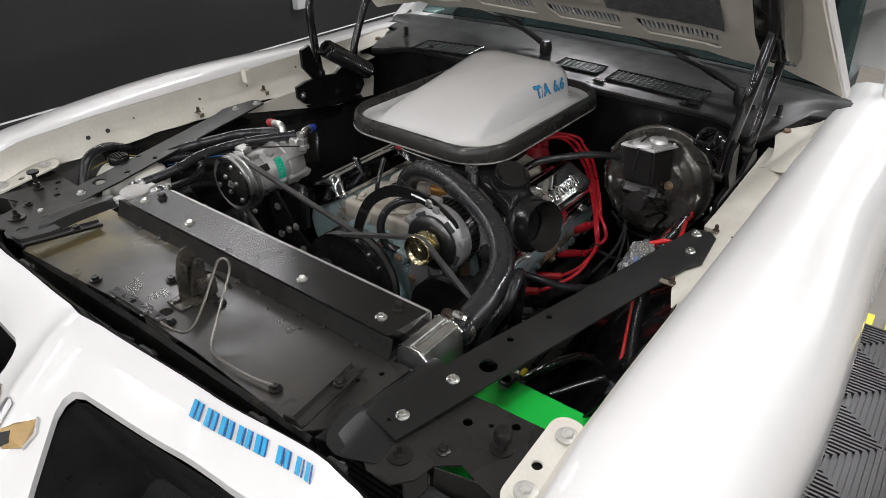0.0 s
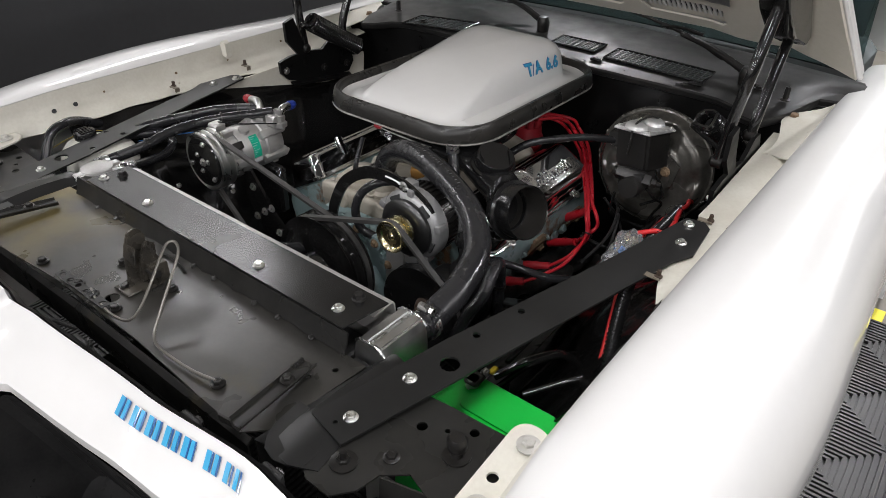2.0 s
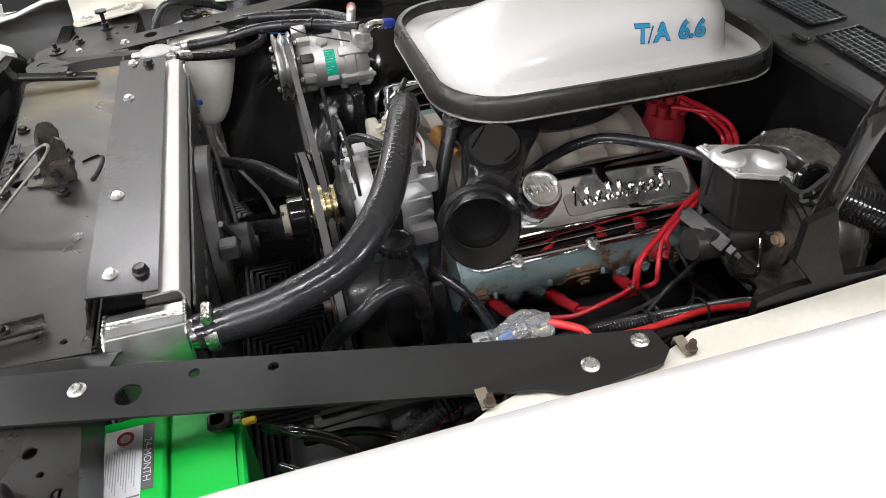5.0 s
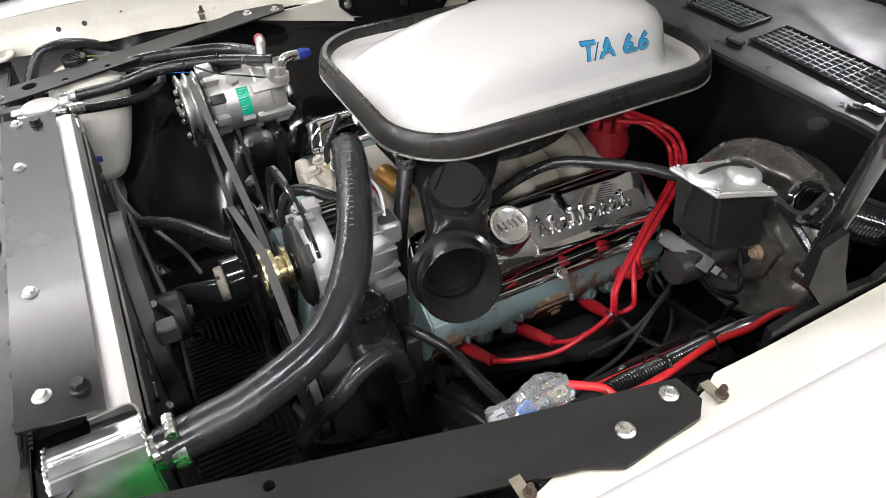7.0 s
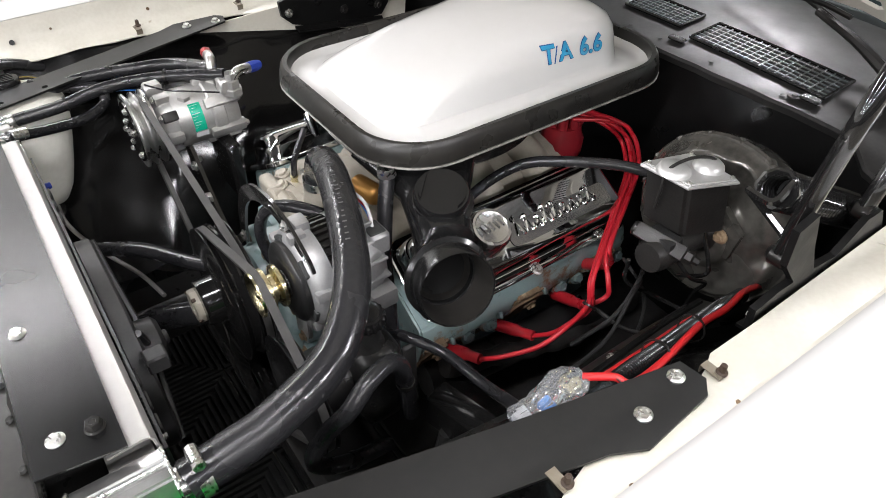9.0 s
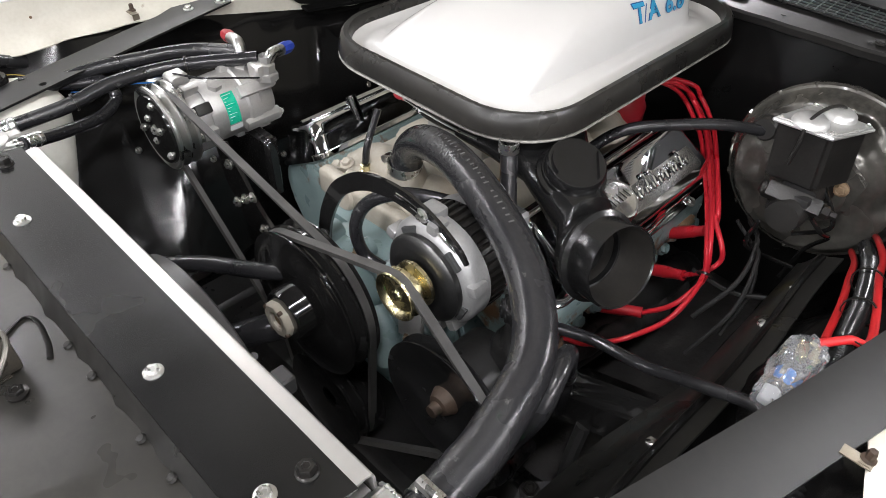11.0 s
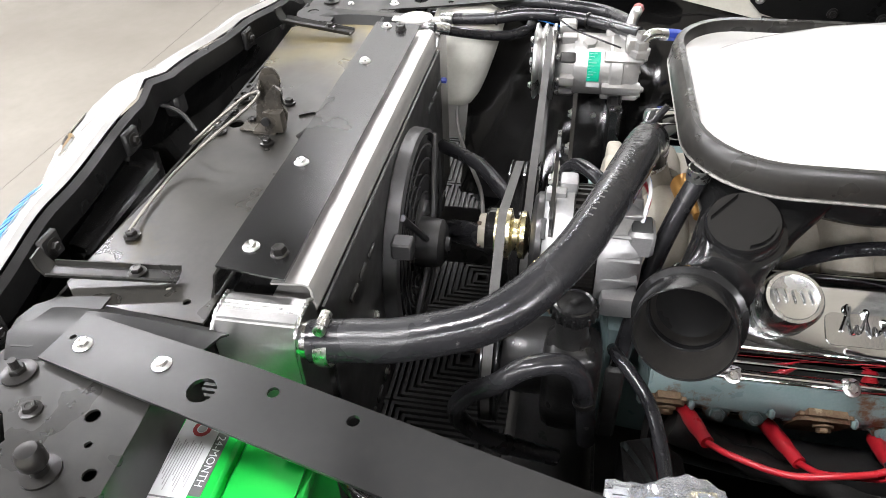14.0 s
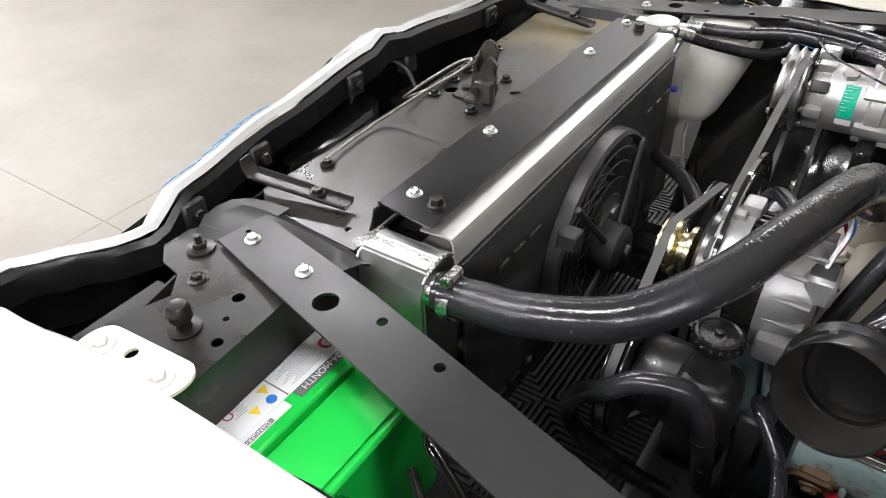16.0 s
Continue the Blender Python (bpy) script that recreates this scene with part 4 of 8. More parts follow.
# ---- hood hinges ----
for s in (1, -1):
    nudge(0, 0 if s > 0 else -0.004, 0 if s > 0 else -0.016)
    h = part("driver_hinge" if s > 0 else "passenger_hinge", bmesh.new(), GLOSSBLACK, car, "black hood hinge with coil spring")

    def hx(x, y, z, s=s):
        return (s * x, y, z)
    nudge(0, 0 if s > 0 else -0.034, 0 if s > 0 else -0.006)
    HX = 0.660 if s > 0 else 0.634
    back = bmesh.new()
    add_prism(back, [hx(HX + 0.012, 0.56, 0.838), hx(HX + 0.012, 0.57, 0.848), hx(HX + 0.012, 0.90, 0.856), hx(HX + 0.012, 1.08, 0.866), hx(HX + 0.012, 1.115, 0.845), hx(HX + 0.012, 1.125, 0.80), hx(HX + 0.012, 1.118, 0.742), hx(HX + 0.012, 1.06, 0.748), hx(HX + 0.012, 0.94, 0.755), hx(HX + 0.012, 0.80, 0.785)], (s * 0.004, 0, 0))
    if s < 0:
        part("fender_bracket", back, CREAM, h, "cream bracket behind the hinge")
    plate = bmesh.new()
    add_prism(plate, [hx(HX, 0.757, 0.866), hx(HX, 0.760, 0.83), hx(HX, 0.785, 0.806), hx(HX, 0.82, 0.795), hx(HX, 0.94, 0.770), hx(HX, 1.04, 0.772), hx(HX, 1.062, 0.80), hx(HX, 1.05, 0.86), hx(HX, 1.02, 0.905), hx(HX, 0.985, 0.905), hx(HX, 0.93, 0.868), hx(HX, 0.875, 0.875), hx(HX, 0.850, 0.92), hx(HX, 0.825, 0.985), hx(HX, 0.79, 0.975), hx(HX, 0.792, 0.92), hx(HX, 0.83, 0.875), hx(HX, 0.80, 0.875)], (s * 0.010, 0, 0))
    part("base_plate", plate, FIREWALL, h)
    lip = bmesh.new()
    add_prism(lip, [hx(HX, 0.79, 0.800), hx(HX - 0.023, 0.79, 0.797), hx(HX - 0.023, 1.03, 0.765), hx(HX, 1.04, 0.768)], (0, 0, -0.006))
    part("plate_lip", lip, FIREWALL, h)

    nudge(0, 0 if s > 0 else -0.004, 0 if s > 0 else -0.016)

    def link(name, pts, wide):
        bm = bmesh.new()
        add_tube(bm, spline([hx(*p) for p in pts], 16), wide, 10, True, 0.8)
        part(name, bm, GLOSSBLACK, h)
    link("front_link", [(0.640, 0.835, 0.895), (0.652, 0.832, 1.0), (0.665, 0.84, 1.11), (0.665, 0.90, 1.215)], 0.0125)
    link("rear_link", [(0.652, 1.005, 0.90), (0.655, 1.02, 0.955), (0.655, 1.075, 1.06), (0.655, 1.115, 1.11)], 0.0125)
    for q in ((0.640, 0.835, 0.895), (0.652, 1.005, 0.90), (0.665, 0.90, 1.215), (0.655, 1.115, 1.11)):
        part("pivot", lathe(hx(*q), (-s, 0, 0), [(0, -0.012), (0.014, -0.012), (0.014, 0.010), (0.008, 0.016), (0, 0.016)], 14), BLACKBOLT, h)
    arm = bmesh.new()
    add_prism(arm, [hx(0.63, 0.90, 1.195), hx(0.63, 1.00, 1.125), hx(0.63, 1.12, 1.085), hx(0.63, 1.15, 1.10), hx(0.63, 1.02, 1.225), hx(0.63, 0.70, 1.475), hx(0.63, 0.62, 1.50), hx(0.63, 0.62, 1.46)], (s * 0.060, 0, 0))
    bmesh.ops.bevel(arm, geom=list(arm.edges), offset=0.004, segments=1, affect="EDGES")
    part("hood_arm", arm, GLOSSBLACK, h)
    a, b = (Vector((0.593, 0.856, 0.966)), Vector((0.612, 1.092, 0.834))) if s > 0 else (Vector((-0.602, 0.832, 0.982)), Vector((-0.616, 1.036, 0.858)))
    coil = bmesh.new()
    w, u, v = frame_of(b - a)
    turns, path = 30 if s > 0 else 26, []
    for k in range(turns * 10 + 1):
        f = k / (turns * 10)
        an = 2 * math.pi * turns * f
        path.append(a.lerp(b, f) + (u * math.cos(an) + v * math.sin(an)) * 0.0250)
    add_tube(coil, path, 0.0046, 6)
    add_tube(coil, spline([a + u * 0.025, a - w * 0.014 + v * 0.020, a - w * 0.020 - u * 0.02, a - w * 0.004 - u * 0.026, Vector(hx(0.655, 0.835, 0.915))], 16), 0.0055, 6)
    part("spring", coil, GLOSSBLACK, h)
    part("spring_core", lathe(a, b - a, [(0, 0.05), (0.019, 0.05), (0.019, (b - a).length), (0, (b - a).length)], 14), DULLBLACK, h)
    part("spring_hook", tube([b, b + w * 0.03, hx(0.66, 1.07, 0.845)], 0.006, 8), GLOSSBLACK, h)
    nudge(0, 0 if s > 0 else -0.034, 0 if s > 0 else -0.006)
    shared("bolt", BOLT, hx(HX - 0.001, 0.779, 0.836), h, (0, -90 * s, 0))
    shared("bolt", BOLT_BLACK, hx(HX - 0.001, 0.93, 0.81), h, (0, -90 * s, 0))
    shared("bolt", BOLT_BLACK, hx(HX - 0.001, 1.03, 0.80), h, (0, -90 * s, 0))
nudge()

# ---- inner fender liners ----
for s in (1, -1):
    rows = []
    for i in range(34):
        y = 0.12 + 0.03 * i
        g = math.exp(-((y - 0.62) / 0.30) ** 2)
        line = []
        for k in range(12):
            f = k / 11
            x = 0.735 - 0.06 * f - 0.235 * f ** 1.6 - 0.10 * g * math.sin(f * math.pi)
            z = 0.842 - 0.44 * f + 0.03 * g * math.sin(f * math.pi) + 0.006 * math.sin(y * 40 + f * 9)
            line.append((s * x, y, z))
        rows.append(line)
    lin = part("inner_liner", sheet(rows if s < 0 else [r[::-1] for r in rows], 0.004), LINER, car, "glossy black inner fender liner")
    for y, f in ((0.30, 0.5), (0.42, 0.62), (0.56, 0.7), (0.70, 0.75), (0.86, 0.6), (0.5, 0.35)) if s < 0 else ():
        g = math.exp(-((y - 0.62) / 0.30) ** 2)
        x = 0.735 - 0.06 * f - 0.235 * f ** 1.6 - 0.10 * g * math.sin(f * math.pi) - 0.004
        shared("screw", BOLT_SMALL, (s * x, y, 0.845 - 0.44 * f + 0.03 * g * math.sin(f * math.pi)), lin, (0, -50 * s, 0))
for s in (1, -1):
    part("frame_rail", box((s * 0.43 - 0.05, -0.25, 0.22), (s * 0.43 + 0.05, 1.15, 0.34), 0.012), DULLBLACK, car)
part("crossmember", box((-0.42, 0.30, 0.18), (0.42, 0.46, 0.30), 0.02), DULLBLACK, car)
part("bumper_beam", box((-0.72, -0.50, 0.46), (0.72, -0.40, 0.62), 0.015), DULLBLACK, car)
part("front_pan", box((-0.72, -0.40, 0.40), (0.72, -0.24, 0.44), 0.01), DULLBLACK, car)

# wheels, hidden under the body
for s in (1, -1):
    for y in (0.42, 3.15):
        wl = part("wheel", bmesh.new(), RUBBER, car)
        part("tyre", lathe((s * 0.87, y, 0.30), (s, 0, 0), [(0.22, -0.10), (0.33, -0.11), (0.354, -0.08), (0.354, 0.08), (0.33, 0.11), (0.22, 0.10)], 40), RUBBER, wl)
        part("rim", lathe((s * 0.87, y, 0.30), (s, 0, 0), [(0.22, -0.10), (0.21, 0.02), (0.10, 0.04), (0.0, 0.04)], 32), ALLOY, wl)
    part("splash_panel", sheet([[(s * x, y, z + 0.012 * math.sin(y * 17 + x * 9)) for x, z in ((0.47, 0.415), (0.42, 0.372), (0.34, 0.352), (0.25, 0.348), (0.16, 0.36))] for y in np.linspace(0.46, 1.14, 16)], 0.004), GRIME, car, "black lower splash panel")
    part("exhaust_pipe", tube([(s * 0.27, 0.52, 0.50), (s * 0.285, 0.70, 0.485), (s * 0.285, 0.90, 0.47), (s * 0.27, 1.05, 0.40)], 0.035, 12, 20), DULLBLACK, car, "dark exhaust manifold")
lump = bmesh.new()
add_tube(lump, spline([(0.296, 0.545, 0.552), (0.308, 0.62, 0.525), (0.314, 0.70, 0.500), (0.316, 0.78, 0.475), (0.312, 0.86, 0.452), (0.300, 0.96, 0.43)], 70), lambda f: 0.021 + 0.004 * math.sin(f * 13 + 2 * math.sin(f * 7)) + 0.002 * math.sin(f * 41 + 1), 14)
part("exhaust_manifold", lump, GRIME, car, "crusty black exhaust manifold")
# ---- radiator support: sheet metal across the front ----
support = thing("radiator_support", (0, -0.13, 0.80), "satin black radiator support panel across the car's front", "radiator support")
PZ = 0.815
outline = [(-0.44, -0.03), (0.44, -0.03), (0.43, -0.20), (0.40, -0.232), (0.28, -0.225), (0.12, -0.215), (-0.14, -0.215), (-0.30, -0.228), (-0.42, -0.235), (-0.45, -0.20)]
top_panel = part("top_panel", ring_plate(outline, [(-0.007, -0.182, 0.013), (0.41, -0.065, 0.005), (0.39, -0.10, 0.004), (-0.40, -0.10, 0.005)], lambda x, y: PZ + 0.004 * math.sin(x * 11) * (y + 0.23) * 3, 0.003), PANELTOP, support, smooth=False)
part("front_lip", sheet([[(x, -0.222 - 0.012 * abs(x), PZ - 0.002), (x, -0.229 - 0.012 * abs(x), PZ - 0.008), (x, -0.229 - 0.012 * abs(x), PZ - 0.06)] for x in np.linspace(-0.43, 0.42, 18)], 0.003), PANEL, support)
step = bmesh.new()
srows = []
for i in range(46):
    x = -0.40 + 0.80 * i / 45
    dim = 0.004 * math.exp(-(((x * 11) % 1 - 0.5) / 0.12) ** 2)
    srows.append([(x, -0.036 - dim, PZ + 0.001), (x, -0.030 - dim * 0.5, PZ + 0.018), (x, -0.026, PZ + 0.038)])
add_sheet(step, srows, 0.003)
part("step_face", step, PANEL, support)
for x in (-0.31, -0.24, -0.16, 0.02, 0.08, 0.19, 0.25, 0.33):
    wd = bmesh.new()
    add_lathe(wd, (x, -0.040, PZ + 0.002), (0, -0.4, 1), [(0.006, 0), (0.004, 0.0025), (0, 0.003)], 10)
    part("spot_weld", wd, PANEL, support)
cover = part("cover_plate", ring_plate([(-0.36, -0.026), (0.390, -0.026), (0.402, 0.064), (-0.352, 0.064)], [], 0.859, 0.003), PLATE, support, "flat black cover plate")
for x, y in ((-0.336, 0.0), (-0.175, 0.0), (0.161, 0.0), (0.351, 0.003)):
    shared("bolt", BOLT, (x, y, 0.859), cover)
for x, y in ((0.358, 0.042), (-0.320, 0.032)):
    shared("black_bolt", BOLT_TALL, (x, y, 0.859), cover)
rec = bmesh.new()
add_tube(rec, spline([(-0.045, -0.085, PZ + 0.001), (-0.058, -0.062, PZ + 0.001), (-0.050, -0.052, PZ + 0.001), (-0.03, -0.050, PZ + 0.001), (0.005, -0.055, PZ + 0.001), (0.026, -0.062, PZ + 0.001)], 24), 0.0048, 6, True, 0.4)
part("raised_bead", rec, PANEL, support)
for x, y in ((-0.084, -0.199), (-0.039, -0.198), (-0.013, -0.154), (0.027, -0.196), (-0.084, -0.116), (0.05, -0.105), (0.304, -0.196), (-0.20, -0.205)):
    shared("bolt", BOLT_BLACK, (x, y, PZ + 0.003), support)

for s in (1, -1):
    # sloping gusset between panel and brace
    g = bmesh.new()
    add_sheet(g, [[(s * lerp(0.425, 0.452, f), lerp(-0.228, 0.012, f), 0.812), (s * lerp(0.455, 0.468, f), lerp(-0.228, 0.008, f), 0.822 + 0.010 * math.sin(f * 3)), (s * lerp(0.50, 0.492, f), lerp(-0.235, 0.0, f), 0.826), (s * lerp(0.535, 0.505, f), lerp(-0.215, -0.02, f), 0.822)] for f in np.linspace(0, 1, 12)], 0.003)
    bmesh.ops.recalc_face_normals(g, faces=g.faces)
    part("gusset", g, BRACE, support, "bent black gusset")
    part("gusset_plate", ring_plate([(s * x, y) for x, y in [(0.428, -0.150), (0.432, -0.190), (0.440, -0.216), (0.455, -0.234), (0.478, -0.240), (0.502, -0.234), (0.518, -0.218), (0.516, -0.196), (0.492, -0.170), (0.470, -0.150)]], [(s * 0.482, -0.205, 0.0125)], 0.8272, 0.003), BRACE, support, smooth=False)
    part("gusset_drop", sheet([[(s * lerp(0.425, 0.452, f), lerp(-0.228, 0.012, f), 0.812), (s * lerp(0.425, 0.452, f), lerp(-0.228, 0.016, f), 0.74)] for f in (0, 0.5, 1)], 0.003), PANEL, support)
    out = [(0.50, -0.19), (0.505, -0.215), (0.53, -0.232), (0.57, -0.232), (0.592, -0.205), (0.598, -0.17), (0.628, -0.145), (0.655, -0.155), (0.70, -0.168), (0.738, -0.16), (0.738, -0.015), (0.60, -0.022), (0.50, -0.03)]
    out = [(s * x, y) for x, y in out]
    corner = part("corner_panel", ring_plate(out, [(s * 0.650, -0.040, 0.007), (s * 0.588, -0.075, 0.008), (s * 0.620, -0.06, 0.004)], 0.824, 0.003), PANEL, support, "black corner panel with holes", smooth=False)
    part("corner_front", sheet([[(s * 0.60, -0.17, 0.823), (s * 0.60, -0.18, 0.70)], [(s * 0.66, -0.155, 0.823), (s * 0.66, -0.165, 0.70)], [(s * 0.738, -0.16, 0.823), (s * 0.738, -0.17, 0.70)]], 0.003), PANEL, support)
    part("corner_back", sheet([[(s * 0.48, -0.03, 0.822), (s * 0.48, -0.034, 0.60)], [(s * 0.60, -0.022, 0.822), (s * 0.60, -0.030, 0.60)], [(s * 0.738, -0.015, 0.822), (s * 0.738, -0.024, 0.60)]], 0.003), PANEL, support)
    shared("nut", NUT_STUD, (s * 0.55, -0.185, 0.826), corner)
    shared("bolt", BOLT_BLACK, (s * 0.592, -0.141, 0.825), corner)
    bb = bmesh.new()
    add_lathe(bb, (s * 0.655, -0.086, 0.824), (0, 0, 1), [(0.019, 0), (0.019, 0.003), (0.009, 0.004), (0.008, 0.012), (0.011, 0.014), (0.0135, 0.018), (0.0135, 0.030), (0.010, 0.036), (0, 0.037)] if s > 0 else [(0.013, 0), (0.013, 0.004), (0.008, 0.005), (0.008, 0.016), (0.005, 0.017), (0.005, 0.040), (0.013, 0.041), (0.0135, 0.046), (0, 0.047)], 20)
    part("rubber_bumper", bb, BLACKBOLT, corner, "black hood bumper stop")
    # strap from panel to fascia
    st = part("strap", bmesh.new(), PANEL, support)
    a, b = Vector((s * 0.380, -0.087, 0.826)), Vector((s * 0.404, -0.240, 0.838))
    side = Vector((1, 0.15 * s, 0)).normalized() * 0.0118
    ch = bmesh.new()
    add_sheet(ch, [[a.lerp(b, f) - side + Vector((0, 0, 0.0055)), a.lerp(b, f) - side * 0.85, a.lerp(b, f) + side * 0.85, a.lerp(b, f) + side + Vector((0, 0, 0.0055))] for f in np.linspace(0, 1, 6)], 0.003)
    part("channel", ch, PANEL, st)
    en = bmesh.new()
    add_sheet(en, [[b - side, b + side], [b - side + Vector((0, -0.008, 0.012)), b + side + Vector((0, -0.008, 0.012))], [b - side * 0.9 + Vector((0, -0.010, 0.026)), b + side * 0.9 + Vector((0, -0.010, 0.026))]], 0.003)
    part("bent_end", en, PANEL, st)
    shared("bolt", BOLT_BLACK, a.lerp(b, 0.32) + Vector((0, 0, 0.003)), st)

    # Added black blocks stand in for the shade in these open gaps.
    part("corner_gap_fill", box((min(s * 0.60, s * 0.79), -0.215, 0.62), (max(s * 0.60, s * 0.79), -0.180, 0.80), 0.004), DULLBLACK, support)
    part("tank_gap_fill", box((min(s * 0.40, s * 0.455), -0.030, 0.60), (max(s * 0.40, s * 0.455), -0.012, 0.800), 0.003), DULLBLACK, support)

# Added black block in place of the shade between panel and end tank.
part("gap_filler", box((0.30, -0.030, 0.60), (0.392, 0.033, 0.800), 0.003), DULLBLACK, support)

# ---- hood latch ----
GREASE = material("greasy_worn_steel", (0.020, 0.019, 0.017), 0.30, 0.3, second=(0.075, 0.066, 0.052), scale=26, amount=0.8, bump=0.5, bump_scale=80, rough_var=0.15)
latch = thing("hood_latch", (0, -0.12, PZ), "greasy black hood latch on the panel", "latch")
nudge(-0.006, 0.010, 0)
lp = bmesh.new()
prof = [(-0.158, 0.0), (-0.112, 0.0), (-0.108, 0.030), (-0.112, 0.055), (-0.104, 0.078), (-0.110, 0.092), (-0.120, 0.098), (-0.133, 0.094), (-0.143, 0.076), (-0.150, 0.045)]
add_prism(lp, [(-0.010 - 0.12 * z, y, PZ + z) for y, z in prof], (0.007, 0, 0))
add_prism(lp, [(-0.010, -0.158, PZ), (-0.010, -0.112, PZ), (0.030, -0.108, PZ), (0.030, -0.150, PZ)], (0, 0, 0.005))
add_prism(lp, [(-0.018, -0.150, PZ + 0.055), (-0.018, -0.143, PZ + 0.080), (0.004, -0.138, PZ + 0.072), (0.006, -0.146, PZ + 0.040)], (0, 0.006, 0))
bmesh.ops.bevel(lp, geom=list(lp.edges), offset=0.002, segments=2, affect="EDGES")
part("latch_frame", lp, GREASE, latch)
hk = bmesh.new()
add_prism(hk, [(0.000 - 0.08 * z, y, PZ + z) for y, z in [(-0.140, 0.006), (-0.100, 0.008), (-0.094, 0.03), (-0.104, 0.046), (-0.098, 0.066), (-0.112, 0.076), (-0.128, 0.058), (-0.134, 0.030)]], (0.010, 0, 0))
bmesh.ops.bevel(hk, geom=list(hk.edges), offset=0.002, segments=2, affect="EDGES")
part("hook", hk, GREASE, latch)
part("catch_block", box((0.008, -0.128, PZ + 0.004), (0.028, -0.096, PZ + 0.040), 0.004, None, 2), GREASE, latch)
part("pivot_pin", lathe((-0.016, -0.122, PZ + 0.026), (1, 0, 0), [(0, 0), (0.007, 0), (0.007, 0.050), (0, 0.050)], 12), DULLBLACK, latch)
part("foot", box((-0.022, -0.176, PZ + 0.001), (0.024, -0.148, PZ + 0.006), 0.002), GREASE, latch)
nudge()
perf = ring_plate([(-0.135, -0.2135), (0.02, -0.2135), (0.02, -0.1965), (-0.135, -0.1965)], [(-0.122 + 0.026 * k, -0.205, 0.0058) for k in range(6)], PZ + 0.010, 0.002)
part("perforated_strip", perf, DULLBLACK, latch, "black strip with a row of holes", smooth=False)
rod = tube([(-0.045, -0.196, PZ + 0.010), (-0.005, -0.206, PZ + 0.006), (0.055, -0.211, PZ + 0.010), (0.095, -0.208, PZ + 0.020), (0.104, -0.192, PZ + 0.034), (0.094, -0.160, PZ + 0.060), (0.072, -0.118, PZ + 0.090), (0.062, -0.098, PZ + 0.098), (0.072, -0.090, PZ + 0.098), (0.090, -0.100, PZ + 0.088), (0.115, -0.140, PZ + 0.060), (0.138, -0.180, PZ + 0.030), (0.152, -0.200, PZ + 0.014), (0.180, -0.208, PZ + 0.008), (0.25, -0.206, PZ + 0.007), (0.304, -0.198, PZ + 0.010)], 0.0025, 8, 130)
lone("release_wire", rod, material("dull_grey_wire", (0.20, 0.19, 0.17), 0.4, 0.8, second=(0.11, 0.10, 0.08), scale=30), (0, -0.2, PZ), "bent grey wire release rod on the panel", "wire rod")

# ---- braces over the corners ----
def brace_at(s, x, y):
    """The passenger brace is a little shorter and lies less askew."""
    if s > 0:
        return x, y
    dx, dy, a = -(x - 0.518) * 0.95, (y + 0.08) * 0.95, radians(-5)
    return -0.545 + dx * math.cos(a) - dy * math.sin(a), -0.088 + dx * math.sin(a) + dy * math.cos(a)


for s in (1, -1):
    nudge(0, 0, 0 if s > 0 else -0.013)
    bar = thing("brace_bar", (s * 0.59, 0.2, 0.83), "flat black steel brace bar bolted to the fender" if s > 0 else "flat black steel brace bar beside the coolant bottle", "brace bar", "brace bars")
    ol = [(0.462, -0.158), (0.532, -0.172), (0.598, 0.077), (0.706, 0.468), (0.726, 0.505), (0.718, 0.605), (0.702, 0.622), (0.668, 0.618), (0.618, 0.425), (0.516, 0.069)]
    ol = [brace_at(s, x, y) for x, y in ol]
    holes = [(0.553, 0.030, 0.0155), (0.547, 0.104, 0.0065), (0.570, 0.193, 0.0065), (0.500, -0.150, 0.004)]
    part("bar", ring_plate(ol, [(*brace_at(s, x, y), r) for x, y, r in holes], lambda x, y: 0.8345 + 0.042 * (y + 0.13), 0.004), BRACE, bar, smooth=False)
    for x, y in ((0.510, -0.131), (0.526, -0.028), (0.693, 0.530), (0.680, 0.597)):
        x, y = brace_at(s, x, y)
        shared("bolt", BOLT, (x, y, 0.8345 + 0.042 * (y + 0.13)), bar)

nudge()
# ---- radiator ----
radiator = thing("radiator", (0, 0.06, 0.42), "aluminium crossflow radiator with welded end tanks", "radiator")
part("core", box((-0.36, 0.035, 0.42), (0.39, 0.085, 0.815)), ALLOY, radiator)
rail = bmesh.new()
add_sheet(rail, [[(x, 0.040, 0.839), (x, 0.079, 0.8425), (x, 0.0845, 0.841), (x, 0.087, 0.836), (x, 0.089, 0.806)] for x in np.linspace(-0.362, 0.392, 10)][::-1], 0.003)
part("top_rail", rail, STRIP, radiator, "pale aluminium top rail")


